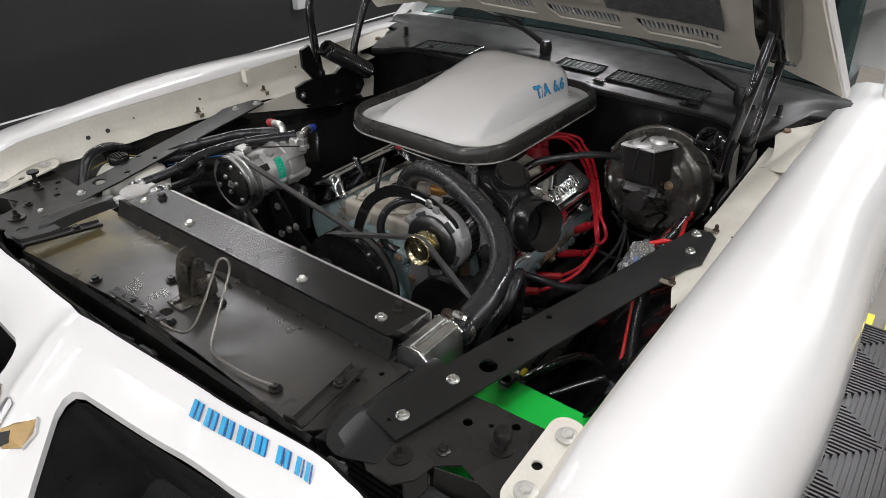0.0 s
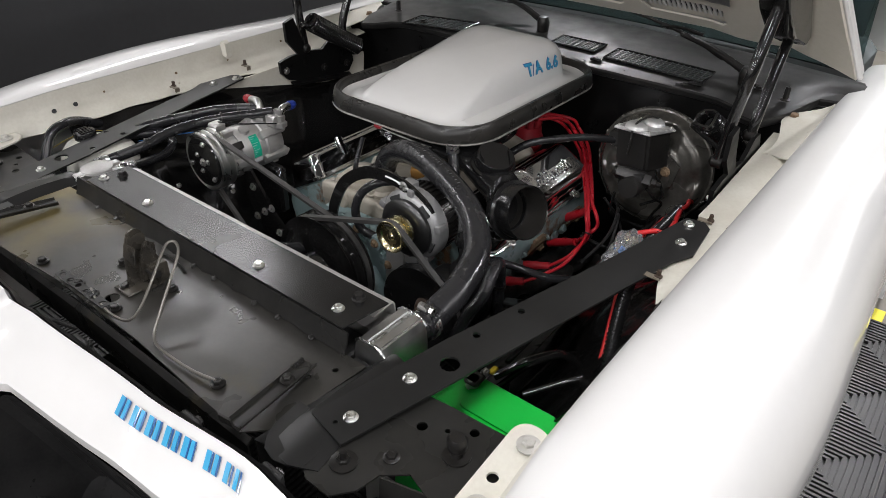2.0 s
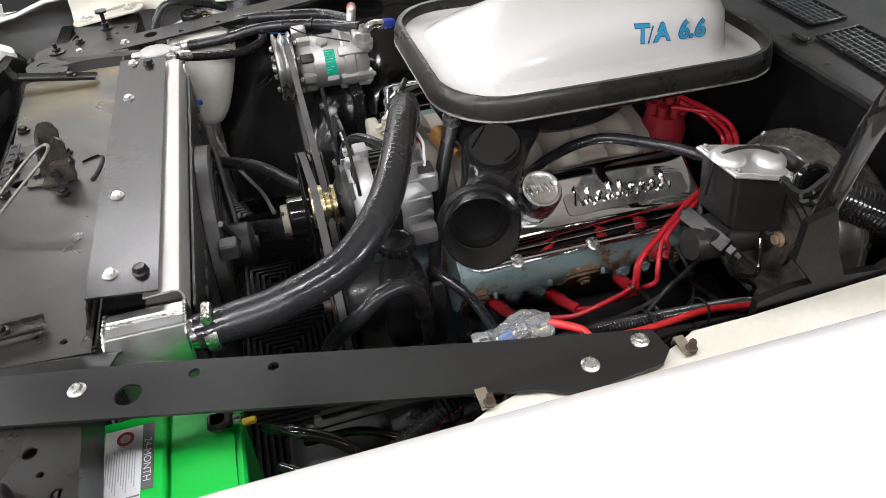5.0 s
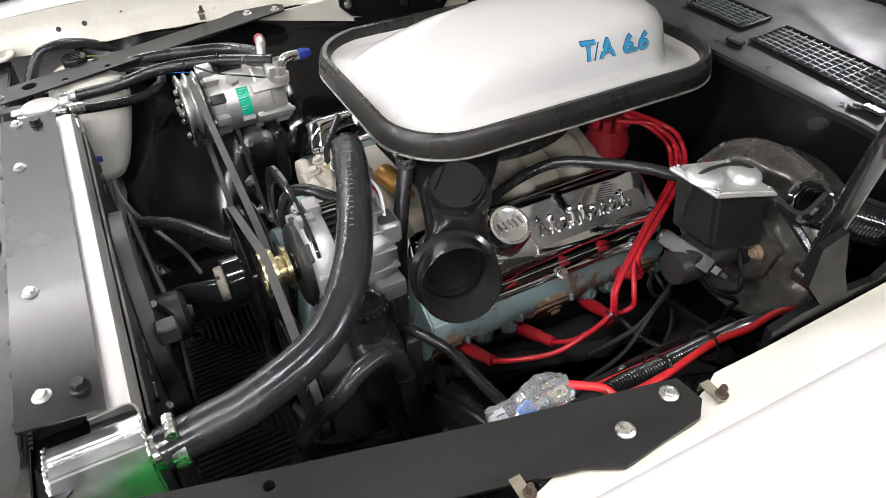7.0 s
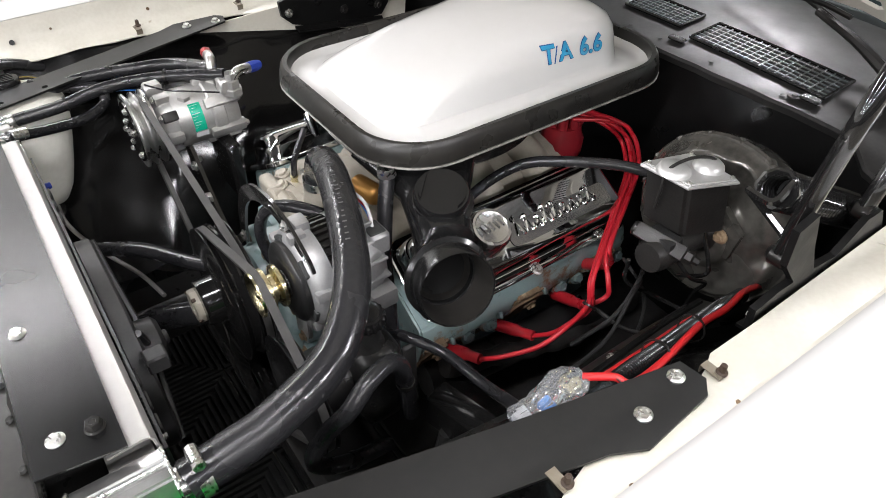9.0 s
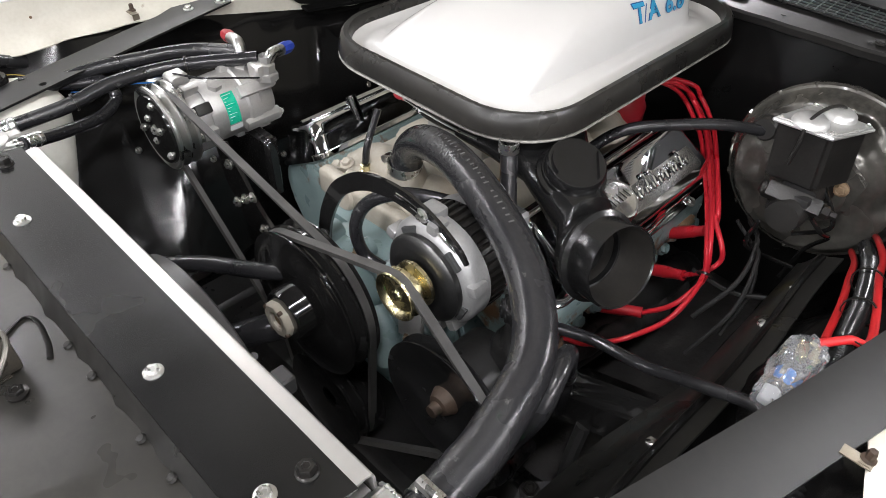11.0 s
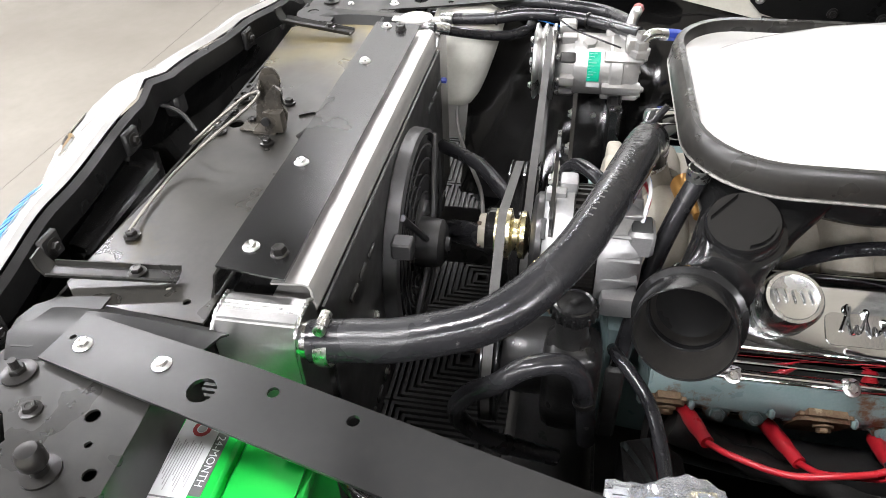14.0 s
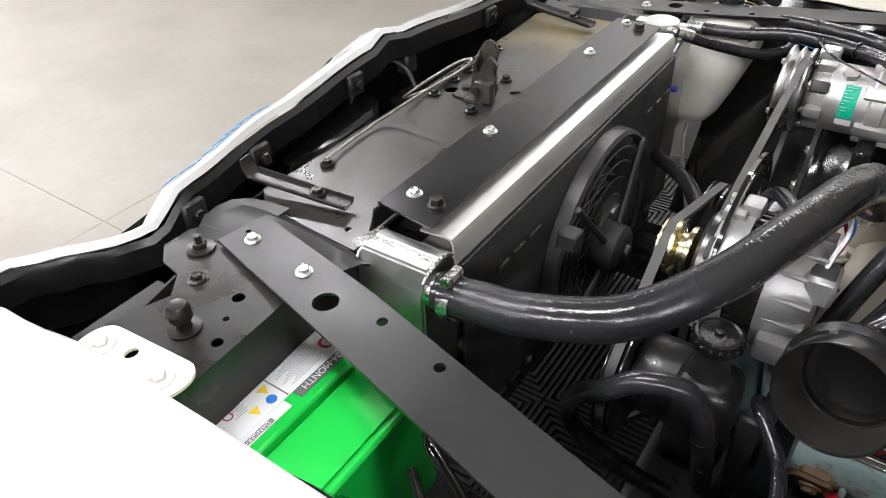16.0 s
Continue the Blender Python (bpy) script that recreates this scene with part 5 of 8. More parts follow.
def end_tank(s):
    t = part("end_tank", bmesh.new(), POLISHED, radiator)
    x0, x1 = (0.394, 0.462) if s > 0 else (-0.470, -0.362)
    body = bmesh.new()
    low = 0.0 if s > 0 else -0.016
    wk = 1 if s > 0 else 0.45
    prof = [(x0, 0.80), (x0, 0.822), (x0 + 0.012 * wk, 0.836 + low), (x0 + 0.030 * wk, 0.838 + low), (x0 + 0.034 * wk, 0.832 + low), (x0 + 0.040 * wk, 0.838 + low), (x0 + 0.056 * wk, 0.836 + low), (x1 - 0.008, 0.824 + low), (x1, 0.80), (x1, 0.44), (x0, 0.44)]
    add_prism(body, [(px, -0.008, pz) for px, pz in prof], (0, 0.10, 0))
    bmesh.ops.bevel(body, geom=list(body.edges), offset=0.003, segments=2, affect="EDGES")
    part("tank_body", body, TANK, t, angle=30)
    for y in (-0.008, 0.091):
        pts = []
        for k in range(33):
            f = k / 32
            pts.append((lerp(x0 + 0.004, x1 - 0.004, f), y, 0.836 + low - 0.012 * max(0, f - 0.7) / 0.3 - 0.008 * max(0, 0.15 - f) / 0.15))
        wb = bmesh.new()
        add_tube(wb, pts, lambda f: 0.0024 + 0.0006 * math.sin(f * 32 * math.pi / 2), 8)
        part("weld_bead", wb, POLISHED, t, "rippled weld bead")
    wb = bmesh.new()
    add_tube(wb, [(x0 + 0.034 * wk, lerp(0.0, 0.085, k / 32), 0.8355 + low) for k in range(33)], lambda f: 0.0025 + 0.0006 * math.sin(f * 32 * math.pi / 2), 8)
    part("weld_bead", wb, POLISHED, t, "rippled weld bead")
    return t


end_tank(1)
end_tank(-1)
part("outlet_neck", lathe((0.436, 0.088, 0.800), (0, 1, 0), [(0.024, 0), (0.0225, 0.004), (0.0225, 0.03), (0.018, 0.03), (0.018, 0.002)], 24), POLISHED, radiator)
neck = bmesh.new()
add_lathe(neck, (-0.440, 0.036, 0.818), (0, 0, 1), [(0.020, 0), (0.020, 0.012), (0.029, 0.014), (0.029, 0.018), (0.0, 0.018)], 24)
part("filler_neck", neck, POLISHED, radiator)
capb = bmesh.new()
add_lathe(capb, (-0.440, 0.036, 0.838), (0, 0, 1), [(0.033, -0.007), (0.035, -0.004), (0.034, 0.001), (0.030, 0.003), (0.018, 0.004), (0.010, 0.007), (0, 0.007)], 32)
add_box(capb, (-0.452, -0.016, 0.832), (-0.428, 0.088, 0.8375), 0.003)
part("radiator_cap", capb, ALLOY, radiator, "dull aluminium cap")
part("overflow_nipple", tube([(-0.424, 0.050, 0.828), (-0.410, 0.066, 0.834), (-0.405, 0.085, 0.832)], 0.006, 10), POLISHED, radiator)

# ---- electric fan ----
FANBLACK = material("dusty_black_plastic", (0.026, 0.026, 0.027), 0.40, second=(0.05, 0.049, 0.047), scale=14, amount=0.6, bump=0.05, bump_scale=200, rough_var=0.1)
fan = thing("cooling_fan", (-0.02, 0.12, 0.60), "black electric cooling fan on the radiator's back", "fan")
FC = Vector((-0.02, 0.098, 0.605))
shroud_bm = ring_plate([(-0.36, 0.43), (0.385, 0.43), (0.385, 0.805), (-0.36, 0.805)], [(FC.x, FC.z, 0.178)], 0.0, 0.004)
for v in shroud_bm.verts:
    v.co = Vector((v.co.x, 0.0985 + v.co.z, v.co.y))
part("shroud", shroud_bm, FANBLACK, fan, smooth=False)
for sx in (1, -1):
    for k in range(3):
        for zz in (0.74, 0.47):
            part("louver", box((FC.x + sx * (0.22 + 0.045 * k) - 0.016, 0.098, zz - 0.006), (FC.x + sx * (0.22 + 0.045 * k) + 0.016, 0.103, zz + 0.006), 0.002), FANBLACK, fan)
part("ring", lathe((FC.x, 0.0, FC.z), (0, 1, 0), [(0.182, 0.096), (0.190, 0.10), (0.188, 0.122), (0.181, 0.126), (0.178, 0.122), (0.178, 0.10)], 56, True), FANBLACK, fan)
part("motor", lathe((FC.x, 0.10, FC.z - 0.02), (0, 1, 0), [(0.0, 0.0), (0.045, 0.0), (0.047, 0.03), (0.044, 0.058), (0.034, 0.066), (0.014, 0.067), (0.012, 0.074), (0, 0.075)], 32), FANBLACK, fan)
for k in range(15):
    a = 2 * math.pi * k / 15
    bl = bmesh.new()
    rws = []
    for r in np.linspace(0.04, 0.175, 8):
        sw = a + 0.55 * math.sin((r - 0.04) / 0.13 * 5.0)
        rws.append([(FC.x + r * math.cos(sw + w), 0.112 + dy, FC.z - 0.02 * (1 - r / 0.172) + r * math.sin(sw + w)) for w, dy in ((-0.10, -0.006), (0, 0.0), (0.10, 0.008))])
    add_sheet(bl, rws, 0.002)
    part("blade", bl, FANBLACK, fan)
for r in (0.075, 0.105, 0.135, 0.160):
    part("guard_ring", lathe((FC.x, 0.0, FC.z), (0, 1, 0), [(r, 0.122), (r + 0.0022, 0.1235), (r, 0.125), (r - 0.0022, 0.1235)], 48, True), FANBLACK, fan)
for k in range(4):
    a = math.pi / 4 + k * math.pi / 2
    part("strut", tube([(FC.x + 0.04 * math.cos(a), 0.138, FC.z - 0.02 + 0.04 * math.sin(a)), (FC.x + 0.186 * math.cos(a), 0.126, FC.z + 0.186 * math.sin(a))], 0.006, 6, 2), FANBLACK, fan)
for dx, dz in ((0.235, 0.02), (-0.235, 0.02), (0.22, -0.13), (-0.22, -0.13)):
    shared("bolt", BOLT_SMALL, (FC.x + dx, 0.100, FC.z + dz), fan, (-90, 0, 0))
part("clip", box((FC.x + 0.155, 0.118, FC.z + 0.09), (FC.x + 0.185, 0.150, FC.z + 0.12), 0.003), FANBLACK, fan)

# ---- battery ----
nudge(-0.002, -0.014, 0.002)
battery = thing("battery", (0.66, 0.055, 0.52), "bright green car battery with a printed label", "battery")
part("case", box((0.508, -0.034, 0.53), (0.800, 0.144, 0.722), 0.006, None, 2), GREEN, battery)
lid = bmesh.new()
add_box(lid, (0.502, -0.038, 0.715), (0.804, 0.058, 0.742), 0.004)
add_box(lid, (0.504, 0.0585, 0.715), (0.802, 0.149, 0.732), 0.004)
add_prism(lid, [(x, y, 0.7322) for x, y in rounded(0.548, 0.070, 0.735, 0.138, 0.018, 5)], (0, 0, 0.0035))
part("lid", lid, GREEN, battery)
lab = part("label", box((0.520, -0.014, 0.742), (0.775, 0.030, 0.7428)), LABELWHITE, battery, "printed white label")
part("label_band", box((0.520, 0.0305, 0.742), (0.615, 0.044, 0.7428)), LABELGREY, lab, "dark grey band")
part("label_band", box((0.630, 0.0305, 0.742), (0.775, 0.044, 0.7428)), LABELWHITE, lab)
part("label_edge", box((0.655, 0.0362, 0.7429), (0.745, 0.0428, 0.7432)), LABELINK, lab)
part("label_frame", box((0.620, -0.0125, 0.7429), (0.622, 0.029, 0.7432)), LABELINK, lab)
for k in range(12):
    y = -0.0110 + 0.0030 * k
    part("print_line", box((0.552 + 0.003 * (k % 3), y, 0.7429), (0.614 - 0.006 * ((k * 7) % 4), y + 0.0010, 0.7432)), LABELGREYINK, lab)


def lettering(words, at, size, mat, parent):
    """Flat words read along +x."""
    cu = bpy.data.curves.new("words", "FONT")
    cu.body, cu.size, cu.align_y = words, size * UNIT, "CENTER"
    ob = new("words", cu)
    bpy.context.view_layer.update()
    me = bpy.data.meshes.new_from_object(ob.evaluated_get(bpy.context.evaluated_depsgraph_get()))
    bpy.data.objects.remove(ob)
    bm = bmesh.new()
    bm.from_mesh(me)
    for v in bm.verts:
        v.co = Vector((v.co.x / UNIT + at[0], v.co.y / UNIT + at[1], at[2]))
    part("printed_words", bm, mat, parent, smooth=False)


lettering("24-MONTH", (0.542, 0.0365, 0.7432), 0.0125, LABELWHITE, lab)
lettering("DANGER/POISON", (0.660, 0.0395, 0.7436), 0.0078, LABELWHITE, lab)
part("print_mark", lathe((0.536, 0.010, 0.7429), (0, 0, 1), [(0.0105, 0), (0.0105, 0.0004), (0.006, 0.0004), (0.006, 0)], 14), LABELRED, lab)
part("print_mark", lathe((0.536, 0.010, 0.7429), (0, 0, 1), [(0.005, 0), (0.004, 0.0004), (0, 0.0004)], 10), LABELGREYINK, lab)
for x, y in ((0.632, 0.002), (0.658, 0.017)):
    part("print_mark", prism([(x - 0.007, y - 0.006, 0.7429), (x + 0.007, y - 0.006, 0.7429), (x, y + 0.007, 0.7429)], (0, 0, 0.0004)), LABELYELLOW, lab)
part("print_mark", lathe((0.636, 0.018, 0.7429), (0, 0, 1), [(0.0065, 0), (0.0065, 0.0004), (0, 0.0004)], 14), LABELBLUE, lab)
for x, y in ((0.680, -0.004), (0.703, 0.014)):
    part("print_mark", lathe((x, y, 0.7429), (0, 0, 1), [(0.006, 0), (0.006, 0.0004), (0.0042, 0.0004), (0.0042, 0)], 14), LABELRED, lab)
for k in range(6):
    part("print_line", box((0.658 + 0.003 * (k % 2), -0.0105 + 0.0032 * k, 0.7429), (0.670 + 0.004 * (k % 3), -0.0094 + 0.0032 * k, 0.7432)), LABELGREYINK, lab)
for k in range(12):
    part("vent_rib", box((0.60 + 0.008 * k, -0.0415, 0.705), (0.604 + 0.008 * k, -0.0375, 0.735), 0.001), GREEN, battery)
for x in (0.545,):
    part("terminal", lathe((x, 0.120, 0.730), (0, 0, 1), [(0.012, 0), (0.010, 0.020), (0, 0.020)], 16), ALLOY, battery)
    part("clamp", box((x - 0.012, 0.108, 0.740), (x + 0.014, 0.140, 0.750), 0.004), CASTBLACK, battery)
    part("clamp_bolt", lathe((x + 0.006, 0.140, 0.746), (0, 1, 0), [(0.007, 0), (0.007, 0.010), (0, 0.010)], 10), ZINC, battery)
    part("tag", box((x + 0.008, 0.150, 0.742), (x + 0.018, 0.168, 0.749), 0.002), LABELYELLOW, battery, "yellow terminal boot")
nudge(0.0, 0.004, 0.004)
lone("battery_tray", box((0.49, -0.06, 0.505), (0.82, 0.175, 0.529), 0.006), DULLBLACK, (0.66, 0.05, 0.505), "black steel battery tray", "battery tray")
nudge()
# ---- engine ----
SATINPANEL = material("brushed_name_panel", (0.60, 0.60, 0.60), 0.22, 1.0, second=(0.48, 0.48, 0.48), scale=40, amount=0.5, bump=0.1, bump_scale=300)
BOLT_STAIN = bolt_mesh(0.0085, 0.008, 0.012, MANIFOLD)
nudge(-0.004, 0.018, -0.004)
engine = thing("engine", (0, 0.7, 0.25), "blue-grey painted V8 engine with chrome valve covers", "engine")
part("block", box((-0.17, 0.42, 0.28), (0.15, 1.05, 0.60), 0.02), TEAL, engine)
tc = bmesh.new()
add_prism(tc, [(x, 0.36, z) for x, z in [(-0.10, 0.42), (0.11, 0.42), (0.145, 0.54), (0.125, 0.66), (0.06, 0.705), (-0.06, 0.70), (-0.12, 0.60)]], (0, 0.07, 0))
bmesh.ops.bevel(tc, geom=list(tc.edges), offset=0.008, segments=2, affect="EDGES")
part("timing_cover", tc, TEAL, engine, "blue-grey timing cover")
for x, z in ((0.10, 0.665), (0.128, 0.60), (0.125, 0.52), (-0.09, 0.66), (0.05, 0.69), (0.115, 0.64), (0.10, 0.48)):
    shared("bolt", BOLT_RUST if x > 0.1 else BOLT_TEAL, (x, 0.358, z), engine, (90, 0, 0))
part("pump_housing", lathe((-0.016, 0.27, 0.626), (0, 1, 0), [(0.03, 0.0), (0.035, 0.04), (0.065, 0.06), (0.075, 0.10)], 24), TEAL, engine)
part("pump_neck", tube([(0.05, 0.36, 0.60), (0.085, 0.345, 0.57), (0.105, 0.34, 0.53)], 0.026, 12), TEAL, engine)
for x, z, r in ((0.085, 0.695, 0.020), (0.125, 0.655, 0.018), (0.14, 0.605, 0.017), (0.03, 0.712, 0.016), (-0.05, 0.70, 0.018), (0.135, 0.56, 0.016)):
    part("casting_boss", lathe((x, 0.362, z), (0, -1, 0), [(r, -0.01), (r, 0.012), (r * 0.85, 0.016), (0, 0.016)], 16), TEAL, engine)
    shared("bolt", BOLT_RUST, (x, 0.346, z), engine, (90, 0, 0))
part("manifold_front", box((-0.165, 0.418, 0.690), (0.10, 0.446, 0.742), 0.012, None, 3), MANIFOLD, engine, "stained cream water passage")
part("passage_boss", lathe((-0.095, 0.424, 0.716), (0, -1, 0.15), [(0.030, -0.01), (0.028, 0.008), (0.024, 0.012), (0, 0.013)], 20), MANIFOLD, engine)
part("front_web", box((-0.13, 0.392, 0.60), (-0.02, 0.43, 0.70), 0.012, None, 2), TEAL, engine)
part("lift_bracket", prism([(0.115, 0.345, 0.60), (0.165, 0.345, 0.615), (0.175, 0.345, 0.70), (0.140, 0.345, 0.73), (0.120, 0.345, 0.70)], (0, 0.008, 0), 0.002), ALLOY, engine)
part("dipstick_tube", tube([(0.17, 0.44, 0.55), (0.155, 0.42, 0.66), (0.135, 0.41, 0.74)], 0.006, 8, 16), TEAL, engine)

TH = radians(30)


def bank(s, cx, cz, y0, y1):
    """Places beside one cylinder bank: u outward along the cover's flange, v away from the head."""
    def at(u, y, v):
        return Vector((s * (cx + u * math.cos(TH) + v * math.sin(TH)), y, cz - u * math.sin(TH) + v * math.cos(TH)))
    return at


def loft_uv(at, loops):
    """A skin through closed loops of (u, y, v), capped at the last."""
    bm = bmesh.new()
    rings = [[bm.verts.new(at(*p)) for p in lp] for lp in loops]
    n = len(loops[0])
    for a, b in zip(rings, rings[1:]):
        for k in range(n):
            bm.faces.new((a[k], a[(k + 1) % n], b[(k + 1) % n], b[k]))
    bm.faces.new(rings[-1])
    return bm


def valve_cover(s, cx, cz, y0, y1, marks):
    at = bank(s, cx, cz, y0, y1)
    vc = part("valve_cover", bmesh.new(), CHROME, engine, "polished chrome valve cover")

    def loop(w, e, v, r):
        return [(u, y, v) for u, y in rounded(-w, y0 + e, w, y1 - e, r, 5)]
    part("flange", loft_uv(at, [loop(0.080, 0.0, -0.004, 0.03), loop(0.080, 0.0, 0.004, 0.03), loop(0.078, 0.003, 0.0055, 0.028), loop(0.071, 0.012, 0.0055, 0.026)]), CHROME, vc)
    shell = [loop(0.071, 0.012, 0.004, 0.026), loop(0.069, 0.014, 0.010, 0.026), loop(0.066, 0.018, 0.030, 0.026), loop(0.064, 0.020, 0.034, 0.026), loop(0.0625, 0.0215, 0.034, 0.026), loop(0.060, 0.024, 0.052, 0.025), loop(0.054, 0.030, 0.060, 0.022), loop(0.048, 0.036, 0.0625, 0.018)]
    part("shell", loft_uv(at, shell), CHROME, vc)
    for y in (y0 + 0.09, y0 + 0.235, y1 - 0.07):
        shared("bolt", BOLT, at(0.076, y, 0.006), vc, (0, math.degrees(TH) * s, 0))
    if marks:
        pl = bmesh.new()
        add_prism(pl, [at(u, y, 0.0630) for u, y in rounded(-0.006, y0 + 0.185, 0.036, y1 - 0.050, 0.010)], at(0, 0, 0.0012) - at(0, 0, 0))
        part("name_panel", pl, SATINPANEL, vc, "brushed panel with raised script marks")
        # a script-like raised mark, no letters
        y = y0 + 0.203
        heights = [0.024, 0.020, 0.010, 0.022, 0.020, 0.010, 0.010, 0.010, 0.020]
        path = []
        for k, h in enumerate(heights):
            w = 0.0205
            yy = y + k * w
            path += [at(0.018, yy, 0.0655), at(0.016 - h * 1.15, yy + w * 0.50, 0.0655), at(0.010 - h * 0.9, yy + w * 0.30, 0.0655), at(0.020, yy + w * 0.62, 0.0655), at(0.010, yy + w * 0.85, 0.0655)]
        mk = bmesh.new()
        add_tube(mk, spline(path, 260), 0.0026, 6)
        part("script_mark", mk, CHROME, vc, "raised chrome script mark")
        ul = bmesh.new()
        for du in (0.040, 0.046):
            add_tube(ul, [at(du, y0 + 0.06, 0.0605), at(du, y1 - 0.05, 0.0605)], 0.0016, 6)
        part("rib", ul, CHROME, vc)
    else:
        for k in range(2):
            rb = bmesh.new()
            u0 = -0.02 + 0.04 * k
            add_tube(rb, [at(u0, y0 + 0.05, 0.0625), at(u0, y1 - 0.05, 0.0625)], 0.004, 6)
            part("rib", rb, CHROME, vc)
        for y in (y0 + 0.127, y0 + 0.30):
            part("boss", tube([at(-0.056, y, 0.026), at(-0.056, y, 0.078)], 0.012, 10, 3, False), CHROME, vc)
    return at


def head(s, cx, cz, y0, y1):
    at = bank(s, cx, cz, y0, y1)
    hd = part("cylinder_head", bmesh.new(), TEAL, engine, "blue-grey cylinder head with rust stains")
    prof = [(-0.085, -0.005), (0.076, -0.005), (0.084, -0.012), (0.092, -0.034), (0.106, -0.050), (0.108, -0.080), (0.106, -0.115), (0.098, -0.152), (-0.085, -0.152)]
    bm = bmesh.new()
    add_prism(bm, [at(u, y0, v) for u, v in prof], (0, y1 - y0, 0))
    bmesh.ops.bevel(bm, geom=list(bm.edges), offset=0.004, segments=2, affect="EDGES")
    part("casting", bm, HEADTEAL, hd)
    for y in (y0 + 0.030, y0 + 0.235, y0 + 0.420):
        pb = bmesh.new()
        outl = [(-0.030, 0.004), (0.030, 0.004), (0.041, -0.010), (0.042, -0.034), (0.032, -0.060), (0.036, -0.096), (0.018, -0.106), (-0.030, -0.104), (-0.034, -0.062), (-0.041, -0.034), (-0.041, -0.010)]
        add_prism(pb, [at(0.090, y + dy * (0.7 if y < y0 + 0.1 else 1), v - 0.043) for dy, v in outl], at(0.022, 0, 0) - at(0, 0, 0))
        bmesh.ops.bevel(pb, geom=list(pb.edges), offset=0.006, segments=2, affect="EDGES")
        part("exhaust_port", pb, RUSTY, hd, "rusty exhaust port flange")
        shared("bolt", BOLT_RUST, at(0.116, y, -0.059), hd, (0, (90 + math.degrees(TH)) * s, 0), "", 1.2)
    for y in (y0 + 0.100, y0 + 0.150, y0 + 0.320, y0 + 0.362, y0 + 0.470):
        bs = bmesh.new()
        add_lathe(bs, at(0.096, y, -0.080), at(1, 0, 0.5) - at(0, 0, 0), [(0.019, 0), (0.019, 0.016), (0.016, 0.018), (0, 0.018)], 18)
        part("bolt_boss", bs, HEADTEAL, hd)
        shared("bolt", BOLT_TEAL, at(0.1115, y, -0.072), hd, (0, 70 * s, 0), "", 1.25)
    for k in range(4):
        y = y0 + 0.062 + 0.105 * k
        part("cast_web", box((-0.007, -0.004, -0.020), (0.007, 0.004, 0.020), 0.003, Matrix.Translation(at(0.104, y, -0.064)) @ Matrix.Rotation(s * 0.9, 4, "Y")), HEADTEAL, hd)
        part("cast_mark", lathe(at(0.1055, y + 0.026, -0.074), at(1, 0, 0.35) - at(0, 0, 0), [(0.0075, 0.0), (0.0075, 0.003), (0.0052, 0.003), (0.0052, 0)], 14), HEADTEAL, hd)
        part("plug_well", lathe(at(0.1070, y + 0.012, -0.098), at(1, 0, 0) - at(0, 0, 0), [(0.016, -0.004), (0.016, 0.0016), (0, 0.0016)], 16), DARKRUST, hd, "rusty spark plug seat")
        part("rust_stain", lathe(at(0.1050, y - 0.018, -0.118), at(1, 0, 0.05) - at(0, 0, 0), [(0.026, -0.004), (0.022, 0.002), (0, 0.003)], 9), RUSTY, hd, "flaking rust patch")
    return at


at_d = head(1, 0.225, 0.695, 0.488, 0.965)
valve_cover(1, 0.225, 0.697, 0.500, 0.965, True)
head(-1, 0.290, 0.668, 0.475, 0.915)
valve_cover(-1, 0.290, 0.670, 0.462, 0.915, False)

# intake manifold, thermostat housing, fittings
mf = bmesh.new()
add_prism(mf, [(x, 0.440, z) for x, z in [(-0.195, 0.665), (-0.178, 0.715), (-0.12, 0.745), (-0.05, 0.757), (0.04, 0.757), (0.11, 0.740), (0.165, 0.675), (0.10, 0.60), (-0.15, 0.60)]], (0, 0.515, 0))
bmesh.ops.bevel(mf, geom=list(mf.edges), offset=0.014, segments=3, affect="EDGES")
part("intake_manifold", mf, MANIFOLD, engine, "stained cream cast intake manifold")
for s in (1, -1):
    for k in range(4):
        y = 0.50 + 0.125 * k
        part("intake_runner", tube([(s * 0.03, y, 0.745), (s * 0.09, y, 0.748), (s * 0.15, y, 0.705)], lambda f: 0.034, 12, 8), MANIFOLD, engine)
th = bmesh.new()
add_lathe(th, (0.0, 0.482, 0.745), (0, -0.15, 1), [(0.045, 0), (0.045, 0.012), (0.036, 0.018), (0.030, 0.045), (0.026, 0.06)], 24)
part("thermostat_housing", th, MANIFOLD, engine)
for x, y, z in ((-0.174, 0.469, 0.715), (-0.135, 0.462, 0.742), (-0.098, 0.440, 0.745), (-0.010, 0.440, 0.752), (0.06, 0.46, 0.758)):
    shared("bolt", BOLT_STAIN, (x, y, z), engine, (20, 0, 0))
bf = bmesh.new()
add_lathe(bf, (-0.088, 0.470, 0.735), (0, -0.2, 1), [(0.013, 0), (0.013, 0.016), (0.009, 0.018), (0.009, 0.028), (0, 0.028)], 6)
part("brass_sender", bf, BRASS, engine, "brass sender fitting")
part("sender_wire", tube([(-0.088, 0.465, 0.765), (-0.085, 0.47, 0.80), (-0.09, 0.50, 0.85)], 0.006, 8), RUBBER, engine)
part("fuel_filter", lathe((0.045, 0.520, 0.800), (1, 0.15, 0.05), [(0, 0), (0.012, 0.004), (0.019, 0.010), (0.019, 0.060), (0.014, 0.068), (0.007, 0.072), (0.007, 0.095), (0, 0.095)], 20), COPPER, engine, "amber metal fuel filter")
cb = bmesh.new()
add_box(cb, (-0.09, 0.60, 0.75), (0.06, 0.84, 0.81), 0.012)
